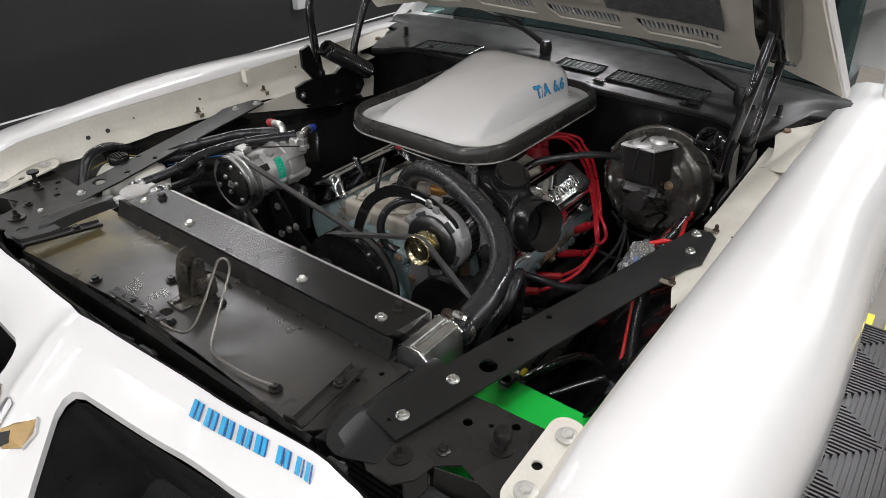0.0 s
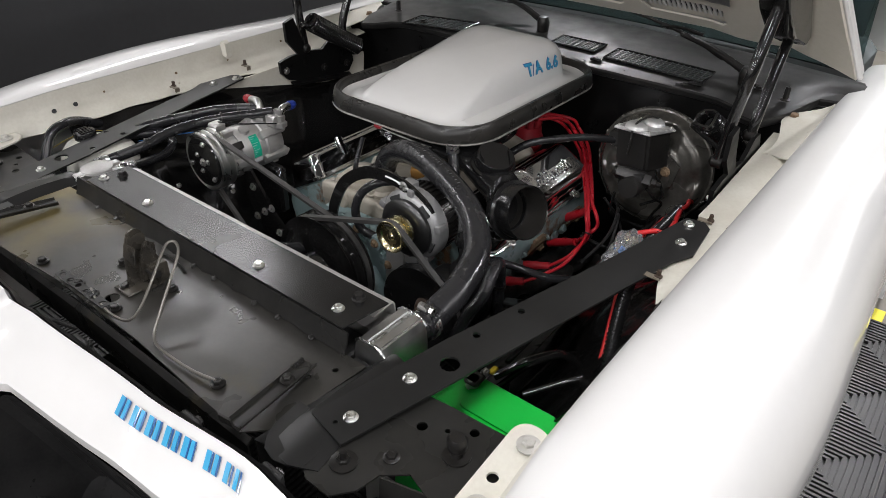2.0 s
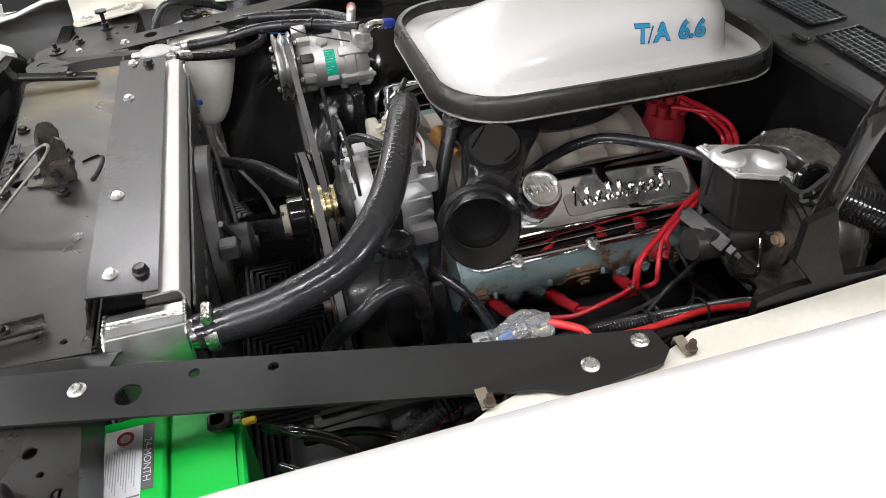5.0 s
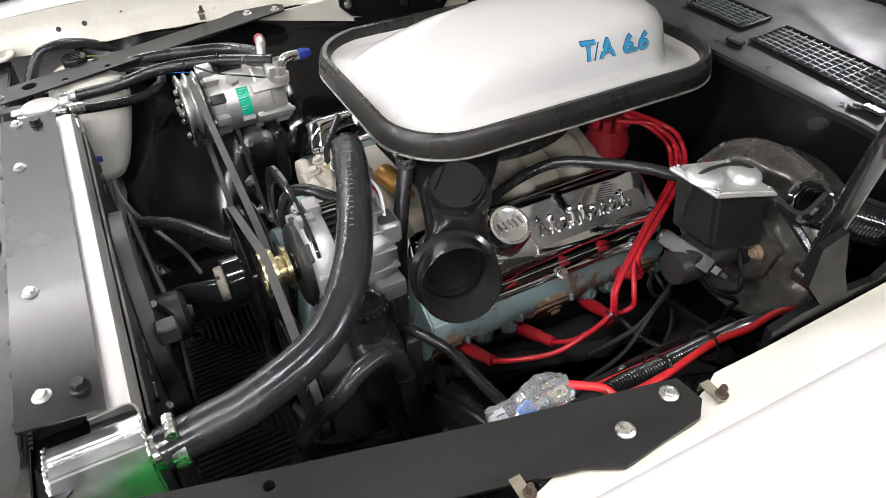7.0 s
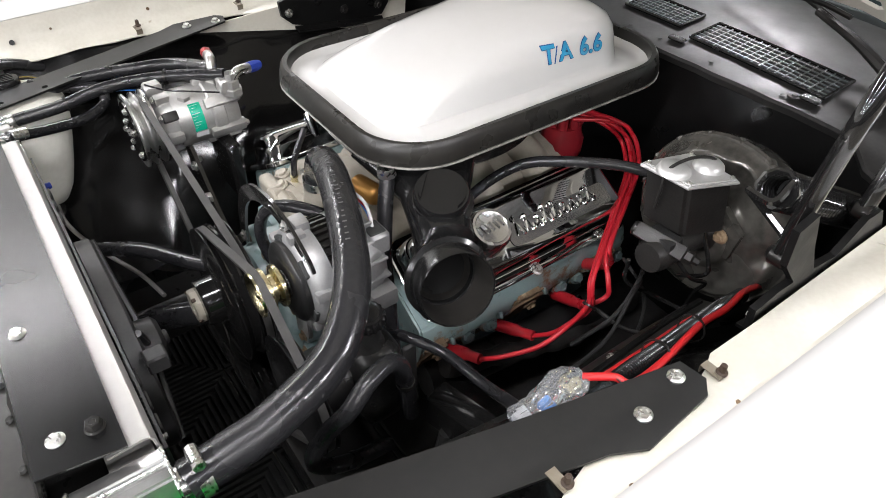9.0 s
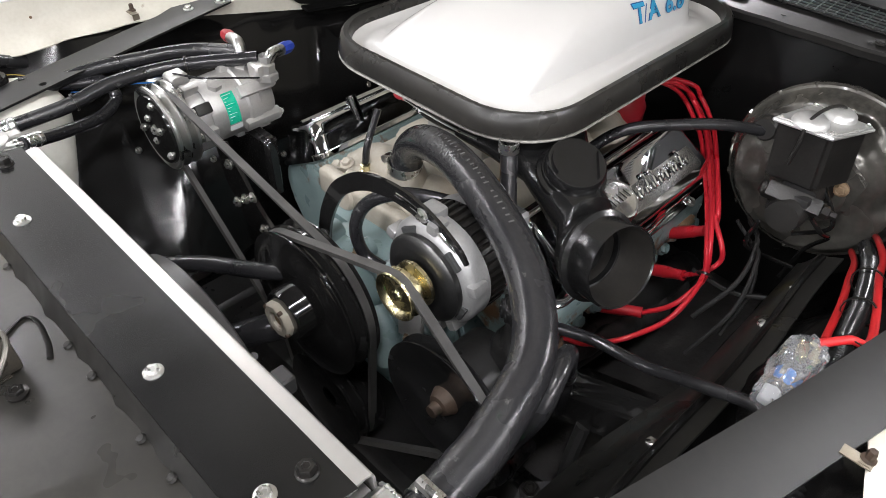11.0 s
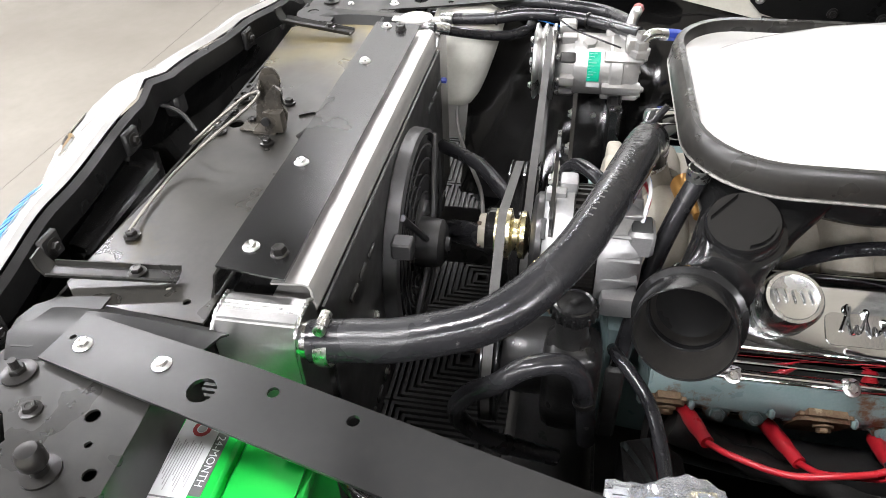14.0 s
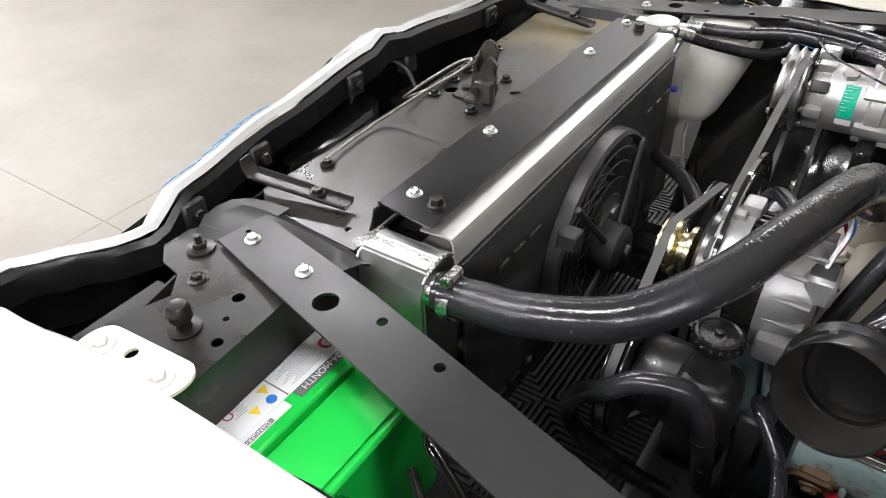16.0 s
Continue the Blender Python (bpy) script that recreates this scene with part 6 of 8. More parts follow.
add_lathe(cb, (-0.015, 0.66, 0.80), (0, 0, 1), [(0.055, 0), (0.055, 0.05), (0, 0.05)], 20)
part("carburettor", cb, ALLOY, engine)
# distributor
ds = bmesh.new()
add_lathe(ds, (0.075, 0.985, 0.70), (0, 0, 1), [(0.036, 0), (0.043, 0.01), (0.045, 0.040), (0.040, 0.050), (0.038, 0.072), (0.0, 0.076)], 24)
part("distributor_cap", ds, REDPART, engine, "red distributor cap")
for k in range(8):
    a = 2 * math.pi * k / 8
    part("terminal_tower", lathe((0.075 + 0.031 * math.cos(a), 0.985 + 0.031 * math.sin(a), 0.774), (0, 0, 1), [(0.010, 0), (0.009, 0.022), (0, 0.022)], 10), REDPART, engine)

nudge()
# ---- spark plug wires ----
WSTART = [(0.102, 1.012, 0.80), (0.113, 0.985, 0.80), (0.075, 1.023, 0.80), (0.048, 1.012, 0.80)]
boots = [((0.272, 0.560, 0.568), (0.345, 0.585, 0.585)), ((0.258, 0.672, 0.548), (0.345, 0.705, 0.566)), ((0.275, 0.822, 0.548), (0.355, 0.812, 0.588)), ((0.285, 0.885, 0.600), (0.350, 0.866, 0.655))]
TIE = Vector((0.396, 0.770, 0.645))
for k, (a, b) in enumerate(boots):
    w = thing("ignition_wire", a, "red silicone ignition wire with a boot on the spark plug", "ignition wire", "red ignition wires")
    a, b = Vector(a), Vector(b)
    part("boot", tube([a, a.lerp(b, 0.4), b], lambda f: 0.0115 if f < 0.75 else 0.0095, 12, 10), WIRE, w)
    part("plug_tip", lathe(a - (b - a).normalized() * 0.012, b - a, [(0, 0), (0.008, 0.0), (0.008, 0.014), (0, 0.014)], 8), ZINC, w)
    if k == 0:
        pts = [b, Vector((0.372, 0.610, 0.600)), Vector((0.398, 0.665, 0.612)), Vector((0.407, 0.712, 0.633)), TIE + Vector((0.004, 0, 0.004))]
    elif k == 1:
        pts = [b, Vector((0.380, 0.715, 0.598)), Vector((0.397, 0.737, 0.624)), TIE + Vector((0.005, 0.007, -0.005))]
    elif k == 2:
        pts = [b, Vector((0.392, 0.798, 0.632)), Vector((0.405, 0.812, 0.654)), Vector((0.398, 0.815, 0.680))]
    else:
        pts = [b, b + Vector((0.012, -0.004, 0.018))]
    trunk = [(0.392, 0.785, 0.688), (0.358, 0.842, 0.708), (0.304, 0.930, 0.718), (0.246, 1.023, 0.720), (0.212, 1.060, 0.728), (0.178, 1.076, 0.750), (0.159, 1.045, 0.785)]
    for m, q in enumerate(trunk):
        if k > 1 and m == 0:
            continue
        pts.append(Vector(q) + Vector((0.007 * (k - 1.5), 0.003 * (k - 1.5), 0.010 * (k % 2) + 0.004 * (k > 1))) * (0.5 + 0.14 * min(m, 4)))
    pts.append(Vector(WSTART[k]))
    part("wire", tube(pts, 0.0045, 10, 90), WIRE, w)
lone("wire_tie", lathe(TIE + Vector((0.004, 0.004, 0)), (-0.15, 0.75, 0.62), [(0.0115, -0.002), (0.013, -0.002), (0.013, 0.002), (0.0115, 0.002)], 16, True), BLACKBOLT, TIE, "black nylon tie round the red wires", "cable tie")

# ---- air cleaner and scoop ----
SEALEDGE = material("pale_seal_edge", (0.36, 0.35, 0.32), 0.6, second=(0.05, 0.048, 0.042), scale=9, amount=0.9)
scoop = thing("hood_scoop", (-0.03, 0.82, 0.88), "white shaker hood scoop with a black rubber seal", "hood scoop")
GX0, GX1, GY0, GY1 = -0.259, 0.219, 0.512, 1.160


def g_loop(e, z, r=0.122, n=9):
    return [(x, y, z + 0.010 * (0.8 - y)) for x, y in rounded(GX0 + e, GY0 + e, GX1 - e, GY1 - e, max(0.01, r - e), n)]


def loft(loops, cap=False):
    bm = bmesh.new()
    rings = [[bm.verts.new(p) for p in lp] for lp in loops]
    n = len(loops[0])
    for a, b in zip(rings, rings[1:]):
        for k in range(n):
            bm.faces.new((a[k], a[(k + 1) % n], b[(k + 1) % n], b[k]))
    if cap:
        bm.faces.new(rings[-1])
    return bm


seal = [g_loop(0.020, 0.896), g_loop(0.005, 0.893), g_loop(0.0, 0.898), g_loop(0.0015, 0.912), g_loop(0.005, 0.926), g_loop(0.010, 0.932), g_loop(0.018, 0.931), g_loop(0.023, 0.922), g_loop(0.022, 0.905), g_loop(0.020, 0.896)]
part("seal_edge", tube([Vector(p) for p in g_loop(0.0015, 0.8935) + g_loop(0.0015, 0.8935)[:1]], 0.0022, 6, None, False), SEALEDGE, scoop, "pale worn lower edge")
part("rubber_seal", loft(seal), GASKET, scoop, "weathered black rubber seal")


SHELL = [(-0.215, 0.570, 0.156, 1.076, 0.070, 0.914, 0.916), (-0.209, 0.576, 0.1535, 1.074, 0.070, 0.921, 0.930), (-0.200, 0.596, 0.150, 1.071, 0.070, 0.931, 0.955), (-0.187, 0.632, 0.145, 1.067, 0.068, 0.944, 0.978), (-0.170, 0.680, 0.135, 1.059, 0.064, 0.959, 0.993), (-0.145, 0.730, 0.117, 1.046, 0.058, 0.972, 1.002), (-0.110, 0.780, 0.088, 1.022, 0.050, 0.982, 1.007), (-0.060, 0.840, 0.045, 0.985, 0.030, 0.991, 1.009)]


def narrowed(x, y, y0, y1):
    """The scoop grows narrower towards its front."""
    return -0.03 + (x + 0.03) * (1 - 0.20 * (y1 - y) / (y1 - y0))


def bump_loop(x0, y0, x1, y1, r, z0, z1, n=9):
    """A loop whose front lies at z0 and back at z1."""
    return [(narrowed(x, y, y0, y1), y, lerp(z0, z1, (y - y0) / (y1 - y0))) for x, y in rounded(x0, y0, x1, y1, r, n)]


tray = [g_loop(0.020, 0.914), g_loop(0.034, 0.908), g_loop(0.046, 0.908), g_loop(0.056, 0.911)]
part("scoop_shell", loft(tray + [bump_loop(*k) for k in SHELL], True), PAINT, scoop, "glossy white scoop shell", angle=60)


def flank(y, z):
    """The scoop's driver-side face."""
    edge = [(lerp(k[5], k[6], (y - k[1]) / (k[3] - k[1])), narrowed(k[2], y, k[1], k[3])) for k in SHELL[:6]]
    for (za, xa), (zb, xb) in zip(edge, edge[1:]):
        if z <= zb:
            return lerp(xa, xb, (z - za) / (zb - za))
    return edge[-1][1]


def flank_words(words, y, z, size, swell, out, mat, label):
    cu = bpy.data.curves.new("words", "FONT")
    cu.body, cu.size, cu.offset, cu.shear, cu.resolution_u = words, size, swell, 0.12, 4
    ob = new("words", cu)
    bpy.context.view_layer.update()
    me = bpy.data.meshes.new_from_object(ob.evaluated_get(bpy.context.evaluated_depsgraph_get()))
    bpy.data.objects.remove(ob)
    bm = bmesh.new()
    bm.from_mesh(me)
    for v in bm.verts:
        wy, wz = y + v.co.x, z + v.co.y * 0.93
        v.co = Vector((flank(wy, wz) + out, wy, wz + out * 0.3))
    part("number_decal", bm, mat, scoop, label, smooth=False)


for words, y in (("T", 0.874), ("A", 0.908), ("6.6", 0.950)):
    flank_words(words, y, 0.952, 0.041, 0.0019, 0.0026, DECALDARK, "dark blue edge of the engine size decal")
    flank_words(words, y, 0.952, 0.041, 0.0008, 0.0034, DECALBLUE, "blue engine size decal")
flank_words("/", 0.895, 0.950, 0.040, 0.0, 0.0026, DECALDARK, "thin dark stroke of the decal")

cleaner = thing("air_cleaner", (-0.03, 0.74, 0.80), "black round air cleaner housing under the scoop", "air cleaner")
part("housing", lathe((-0.03, 0.765, 0.0), (0, 0, 1), [(0.0, 0.812), (0.175, 0.812), (0.185, 0.822), (0.188, 0.855), (0.215, 0.868), (0.235, 0.882), (0.235, 0.890), (0, 0.890)], 56), PLASTIC, cleaner)
part("rear_pan", box((-0.22, 0.80, 0.845), (0.17, 1.11, 0.888), 0.03, None, 3), PLASTIC, cleaner)
part("lead_rod", tube([(-0.040, 0.524, 0.884), (0.02, 0.521, 0.882), (0.075, 0.522, 0.880), (0.11, 0.528, 0.878)], 0.0018, 8), POLISHED, cleaner, "thin bright rod")
part("red_plug", lathe((-0.060, 0.527, 0.884), (1, -0.05, -0.02), [(0, 0), (0.005, 0), (0.0062, 0.004), (0.0062, 0.012), (0.004, 0.015), (0.004, 0.021), (0, 0.022)], 8), REDPART, cleaner)


# oil filler duct with cap and open snout
nudge(-0.007, 0.0, 0.004)
duct = thing("intake_duct", (0.28, 0.56, 0.80), "black plastic duct with a screw cap and open snout", "duct")
SN, SD = Vector((0.368, 0.516, 0.806)), Vector((0.90, -0.22, 0.28)).normalized()
CN, CD = Vector((0.257, 0.577, 0.874)), Vector((0.34, -0.16, 0.92)).normalized()
dl = []
for c, wy, wz, ax in ((Vector((0.10, 0.625, 0.868)), 0.105, 0.022, (1, -0.2, -0.05)), (Vector((0.165, 0.612, 0.858)), 0.085, 0.026, (1, -0.3, -0.15)), (Vector((0.215, 0.595, 0.842)), 0.058, 0.030, (1, -0.35, -0.25)), (Vector((0.262, 0.570, 0.826)), 0.048, 0.034, (1, -0.4, -0.2)), (Vector((0.300, 0.552, 0.812)), 0.046, 0.042, (1, -0.35, 0.0)), (SN - SD * 0.055, 0.044, 0.044, SD), (SN - SD * 0.045, 0.046, 0.046, SD)):
    ax = Vector(ax).normalized()
    sd = ax.cross(Vector((0, 0, 1))).normalized()
    up = sd.cross(ax)
    dl.append([c + sd * math.cos(t) * wy + up * math.sin(t) * wz for t in np.linspace(0, 2 * math.pi, 33)[:-1]])
part("duct_body", loft(dl), PLASTIC, duct)
part("snout", lathe(SN, SD, [(0.042, -0.060), (0.047, -0.056), (0.048, -0.046), (0.045, -0.042), (0.046, -0.034), (0.062, -0.030), (0.0645, -0.026), (0.0645, -0.021), (0.058, -0.017), (0.0565, -0.010), (0.0575, 0.021), (0.0560, 0.0235), (0.0545, 0.021)], 60), PLASTIC, duct)
part("snout_lining", lathe(SN, SD, [(0.0546, 0.0212), (0.0535, 0.0), (0.052, -0.022), (0.047, -0.040), (0.040, -0.054)], 56), LINING, duct, "dull grey inner wall")
# Black disc closes the snout and stands in for the shade deep inside.
part("snout_shade", lathe(SN, SD, [(0.041, -0.054), (0.020, -0.058), (0.0, -0.058)], 40), FIREWALL, duct, "black disc for the shade inside the snout")
part("cap_collar", lathe(CN, CD, [(0.046, -0.060), (0.043, -0.034), (0.043, -0.030), (0.050, -0.028), (0.051, -0.024), (0.050, -0.020), (0.0445, -0.018), (0.0445, -0.012), (0.040, -0.011)], 40), PLASTIC, duct)
capd = bmesh.new()
add_lathe(capd, CN, CD, [(0.043, -0.012), (0.043, 0.002), (0.040, 0.006), (0.0, 0.006)], 40)
part("screw_cap", capd, PLASTIC, duct, "black screw cap with a raised grip")
w, u, v = frame_of(CD)
grip = bmesh.new()
for sd in (1, -1):
    pts = []
    for k in range(9):
        t = radians(-38 + 76 * k / 8)
        pts.append(CN + CD * 0.006 + (u * math.cos(t) + v * math.sin(t)) * 0.036 * sd)
    add_prism(grip, pts, CD * 0.005)
part("cap_grip", grip, PLASTIC, duct)

SATIN = material("satin_chrome", (0.72, 0.72, 0.71), 0.24, 1.0, second=(0.62, 0.62, 0.61), scale=20, amount=0.5, rough_var=0.08)
nudge(-0.006, 0.013, -0.006)
breather = thing("oil_breather", (0.262, 0.632, 0.745), "chrome push-in oil breather on the valve cover", "breather")
bd = Vector((math.sin(TH), 0, math.cos(TH)))
part("cap", lathe(at_d(0.002, 0.632, 0.078), bd, [(0.020, -0.02), (0.020, 0.0), (0.034, 0.002), (0.036, 0.012), (0.036, 0.052), (0.032, 0.059), (0.028, 0.0595), (0.026, 0.0580), (0, 0.0580)], 40), SATIN, breather)
mk = bmesh.new()
for k in range(5):
    yy = 0.612 + 0.009 * k
    add_tube(mk, [at_d(-0.006, yy, 0.1385), at_d(0.008, yy + 0.004, 0.1385)], 0.0014, 5)
part("script_mark", mk, CHROME, breather)


# ---- pulleys and belts ----
nudge(0.0, 0.020, 0.0)
def pulley(name, x, z, y0, r, mat, hub=0.03, width=0.035, grooves=2, label="", cat="pulley", dish=0.02):
    p = thing(name, (x, y0, z), label, cat)
    prof = [(hub, dish), (r * 0.45, dish), (r * 0.72, dish * 0.6), (r * 0.86, 0.004), (r, 0.0)]
    yy = 0.0
    for g in range(grooves):
        prof += [(r, yy + 0.002), (r - 0.012, yy + width / grooves * 0.45), (r - 0.012, yy + width / grooves * 0.55), (r, yy + width / grooves - 0.002)]
        yy += width / grooves
    prof += [(r, width), (r * 0.5, width), (hub, width)]
    part("disc", lathe((x, y0, z), (0, 1, 0), prof, 56), mat, p)
    return p


wp = pulley("water_pump_pulley", -0.016, 0.626, 0.258, 0.128, GLOSSBLACK, 0.03, 0.05, 2, "gloss black two-groove water pump pulley", dish=-0.005)
part("hub", lathe((-0.016, 0.212, 0.626), (0, 1, 0), [(0.0, 0.012), (0.018, 0.012), (0.030, 0.008), (0.041, 0.010), (0.044, 0.016), (0.044, 0.040), (0.050, 0.050), (0.07, 0.056)], 36), GLOSSBLACK, wp)
part("hub_nut", lathe((-0.016, 0.208, 0.626), (0, 1, 0), [(0.016, 0.016), (0.0165, 0.002), (0.019, 0.0), (0.029, 0.0), (0.0315, 0.003), (0.0315, 0.016)], 8, True), MANIFOLD, wp, "pale cast ring nut")
for k in range(4):
    a = math.pi / 2 * k + 0.5
    part("nut_notch", box((0.026, 0.2065, -0.0035), (0.032, 0.214, 0.0035), 0.001, Matrix.Translation((-0.016, 0, 0.626)) @ Matrix.Rotation(a, 4, "Y")), DARKRUST, wp)
shared("bolt", BOLT_RUST, (-0.016, 0.222, 0.626), wp, (90, 0, 0), "", 1.3)
cp = pulley("crank_pulley", 0.0, 0.395, 0.262, 0.095, GLOSSBLACK, 0.02, 0.06, 3, "black crankshaft pulley low on the engine", dish=0.01)
ps = pulley("steering_pump_pulley", 0.282, 0.650, 0.262, 0.099, PLASTIC, 0.012, 0.022, 1, "dull black power steering pulley", dish=0.014)
part("shaft_nut", lathe((0.282, 0.248, 0.650), (0, 1, 0), [(0, 0), (0.009, 0.0), (0.010, 0.012), (0.016, 0.014), (0.024, 0.03)], 18), DARKRUST, ps)
GREASY = material("greasy_black_casting", (0.007, 0.007, 0.007), 0.38, second=(0.016, 0.0155, 0.015), scale=22, amount=0.7, bump=0.5, bump_scale=70, rough_var=0.14)
pump = thing("steering_pump", (0.29, 0.36, 0.60), "black power steering pump with a filler cap", "pump")
part("pump_body", lathe((0.282, 0.285, 0.650), (0, 1, 0), [(0, 0), (0.05, 0.0), (0.054, 0.02), (0.054, 0.09), (0.04, 0.10), (0, 0.10)], 28), GREASY, pump)
part("reservoir", box((0.285, 0.340, 0.58), (0.362, 0.415, 0.735), 0.028, None, 3), GREASY, pump)
part("neck", lathe((0.321, 0.373, 0.725), (0, 0, 1), [(0.030, 0), (0.023, 0.012), (0.021, 0.020), (0.021, 0.056)], 20), GREASY, pump)
pc = bmesh.new()
add_lathe(pc, (0.321, 0.373, 0.782), (0, 0, 1), [(0.026, -0.008), (0.028, 0.002), (0.026, 0.010), (0.023, 0.012), (0.021, 0.010), (0.006, 0.010), (0.005, 0.013), (0, 0.013)], 30)
fcap = part("filler_cap", pc, PLASTIC, pump)
rib_bm = bmesh.new()
add_box(rib_bm, (-0.002, -0.002, -0.006), (0.002, 0.002, 0.006), 0.0008)
GRIPRIB = finish(rib_bm, PLASTIC)
for k in range(18):
    a = 2 * math.pi * k / 18
    shared("grip_rib", GRIPRIB, (0.321 + 0.0278 * math.cos(a), 0.373 + 0.0278 * math.sin(a), 0.782), fcap, (0, 0, math.degrees(a)))
part("bracket", box((0.33, 0.42, 0.56), (0.340, 0.445, 0.70), 0.004), GREASY, pump)


def hull(circles):
    pts = []
    for cx, cz, r in circles:
        for k in range(64):
            a = 2 * math.pi * k / 64
            pts.append((cx + r * math.cos(a), cz + r * math.sin(a)))
    pts = sorted(set(pts))

    def half(seq):
        out = []
        for p in seq:
            while len(out) > 1 and (out[-1][0] - out[-2][0]) * (p[1] - out[-2][1]) - (out[-1][1] - out[-2][1]) * (p[0] - out[-2][0]) <= 0:
                out.pop()
            out.append(p)
        return out[:-1]
    return half(pts) + half(pts[::-1])


def belt(circles, y, label):
    loop = hull(circles)
    bm = bmesh.new()
    n = len(loop)
    rings = []
    for i in range(n):
        a, b = Vector((loop[i - 1][0], 0, loop[i - 1][1])), Vector((loop[(i + 1) % n][0], 0, loop[(i + 1) % n][1]))
        t = (b - a).normalized()
        nn = Vector((t.z, 0, -t.x))
        p = Vector((loop[i][0], y, loop[i][1]))
        rings.append([bm.verts.new(p + d) for d in (Vector((0, -0.0065, 0)) + nn * 0.002, Vector((0, 0.0065, 0)) + nn * 0.002, Vector((0, 0.0045, 0)) - nn * 0.007, Vector((0, -0.0045, 0)) - nn * 0.007)])
    for i in range(n):
        a, b = rings[i], rings[(i + 1) % n]
        for k in range(4):
            bm.faces.new((a[k], a[(k + 1) % 4], b[(k + 1) % 4], b[k]))
    lone("drive_belt", bm, BELT, (loop[0][0], y, loop[0][1]), label, "belt", "drive belts")


BELT = material("worn_belt_rubber", (0.035, 0.034, 0.033), 0.55, second=(0.07, 0.068, 0.064), scale=30, amount=0.6, bump=0.1, bump_scale=200)
belt([(-0.016, 0.626, 0.124), (0.202, 0.795, 0.032), (0.282, 0.650, 0.095), (0.0, 0.395, 0.09)], 0.271, "worn black V-belt round alternator and steering pump")
belt([(-0.420, 0.764, 0.067), (-0.016, 0.626, 0.124), (0.0, 0.395, 0.09)], 0.296, "worn black V-belt round the compressor")

# ---- alternator ----
FANDISC = material("dark_steel_fan", (0.10, 0.10, 0.10), 0.28, 0.9, second=(0.05, 0.05, 0.05), scale=30, amount=0.5)
ALTCASE = material("bright_cast_case", (0.36, 0.36, 0.36), 0.42, 0.65, second=(0.25, 0.25, 0.245), scale=20, amount=0.5, bump=0.15, bump_scale=150)
alt = thing("alternator", (0.195, 0.38, 0.71), "cast aluminium alternator with a gold pulley", "alternator")
AC = Vector((0.197, 0.0, 0.788))
part("pulley", lathe((0.202, 0.262, 0.795), (0, 1, 0), [(0.0, 0.002), (0.006, 0.003), (0.0075, 0.006), (0.016, 0.009), (0.025, 0.008), (0.029, 0.002), (0.034, 0.0), (0.035, 0.003), (0.024, 0.009), (0.035, 0.015), (0.035, 0.020), (0.022, 0.024), (0.022, 0.030), (0.033, 0.034), (0.033, 0.040), (0.02, 0.046), (0.0, 0.046)], 48), BRASS, alt, "gold zinc two-groove pulley")
part("front_case", lathe((AC.x, 0.322, AC.z), (0, 1, 0), [(0.056, 0.016), (0.056, 0.006), (0.060, 0.003), (0.068, 0.005), (0.075, 0.011), (0.079, 0.018), (0.079, 0.040)], 48), ALTCASE, alt)
part("bearing_nose", lathe((AC.x, 0.322, AC.z), (0, 1, 0), [(0.014, -0.020), (0.020, -0.018), (0.022, -0.008), (0.030, 0.012)], 32), BLACKBOLT, alt)
part("fan_disc", lathe((AC.x, 0.318, AC.z), (0, 1, 0), [(0.020, -0.006), (0.044, -0.008), (0.058, -0.006), (0.064, -0.001), (0.064, 0.007), (0.02, 0.010)], 48), FANDISC, alt, "dark steel fan disc")
for k in range(5):
    a = 2 * math.pi * k / 5 + 0.4
    part("vent_slot", box((0.058, 0.3235, -0.014), (0.071, 0.332, 0.014), 0.003, Matrix.Translation((AC.x, 0, AC.z)) @ Matrix.Rotation(a, 4, "Y"), 2), INTERIOR, alt, "dark vent slot")
    part("case_lug", box((0.070, 0.326, -0.008), (0.086, 0.352, 0.008), 0.004, Matrix.Translation((AC.x, 0, AC.z)) @ Matrix.Rotation(a + 0.6, 4, "Y"), 2), ALTCASE, alt)
part("stator", lathe((AC.x, 0.362, AC.z), (0, 1, 0), [(0.073, 0), (0.073, 0.034)], 48), BLACKBOLT, alt)
fin_bm = bmesh.new()
add_box(fin_bm, (0.0, -0.015 * UNIT, -0.0022), (0.006, 0.015 * UNIT, 0.0022))
FIN = finish(fin_bm, BLACKBOLT, False)
for k in range(40):
    a = 2 * math.pi * k / 40
    shared("stator_fin", FIN, (AC.x + 0.0725 * math.cos(a), 0.379, AC.z + 0.0725 * math.sin(a)), alt, (0, -math.degrees(a), 0))
part("rear_case", lathe((AC.x, 0.396, AC.z), (0, 1, 0), [(0.078, 0), (0.077, 0.016), (0.071, 0.040), (0.058, 0.056), (0.0, 0.060)], 48), ALTCASE, alt)
for k in range(7):
    a = radians(-20 + 22 * k)
    part("case_rib", box((0.060, 0.404, -0.0025), (0.0775, 0.448, 0.0025), 0.001, Matrix.Translation((AC.x, 0, AC.z)) @ Matrix.Rotation(-a, 4, "Y")), ALTCASE, alt)
part("terminal_block", box((0.208, 0.430, 0.812), (0.252, 0.464, 0.850), 0.005), ALTCASE, alt)
part("plug_socket", box((0.213, 0.434, 0.846), (0.247, 0.460, 0.8518), 0.002), INTERIOR, alt)
part("lug", box((0.166, 0.342, 0.852), (0.196, 0.366, 0.880), 0.006, None, 2), ALTCASE, alt)
part("lug", box((0.255, 0.405, 0.742), (0.290, 0.450, 0.775), 0.008, None, 2), ALTCASE, alt)
part("lug", box((0.180, 0.330, 0.690), (0.218, 0.400, 0.722), 0.008, None, 2), ALTCASE, alt)
arm = bmesh.new()
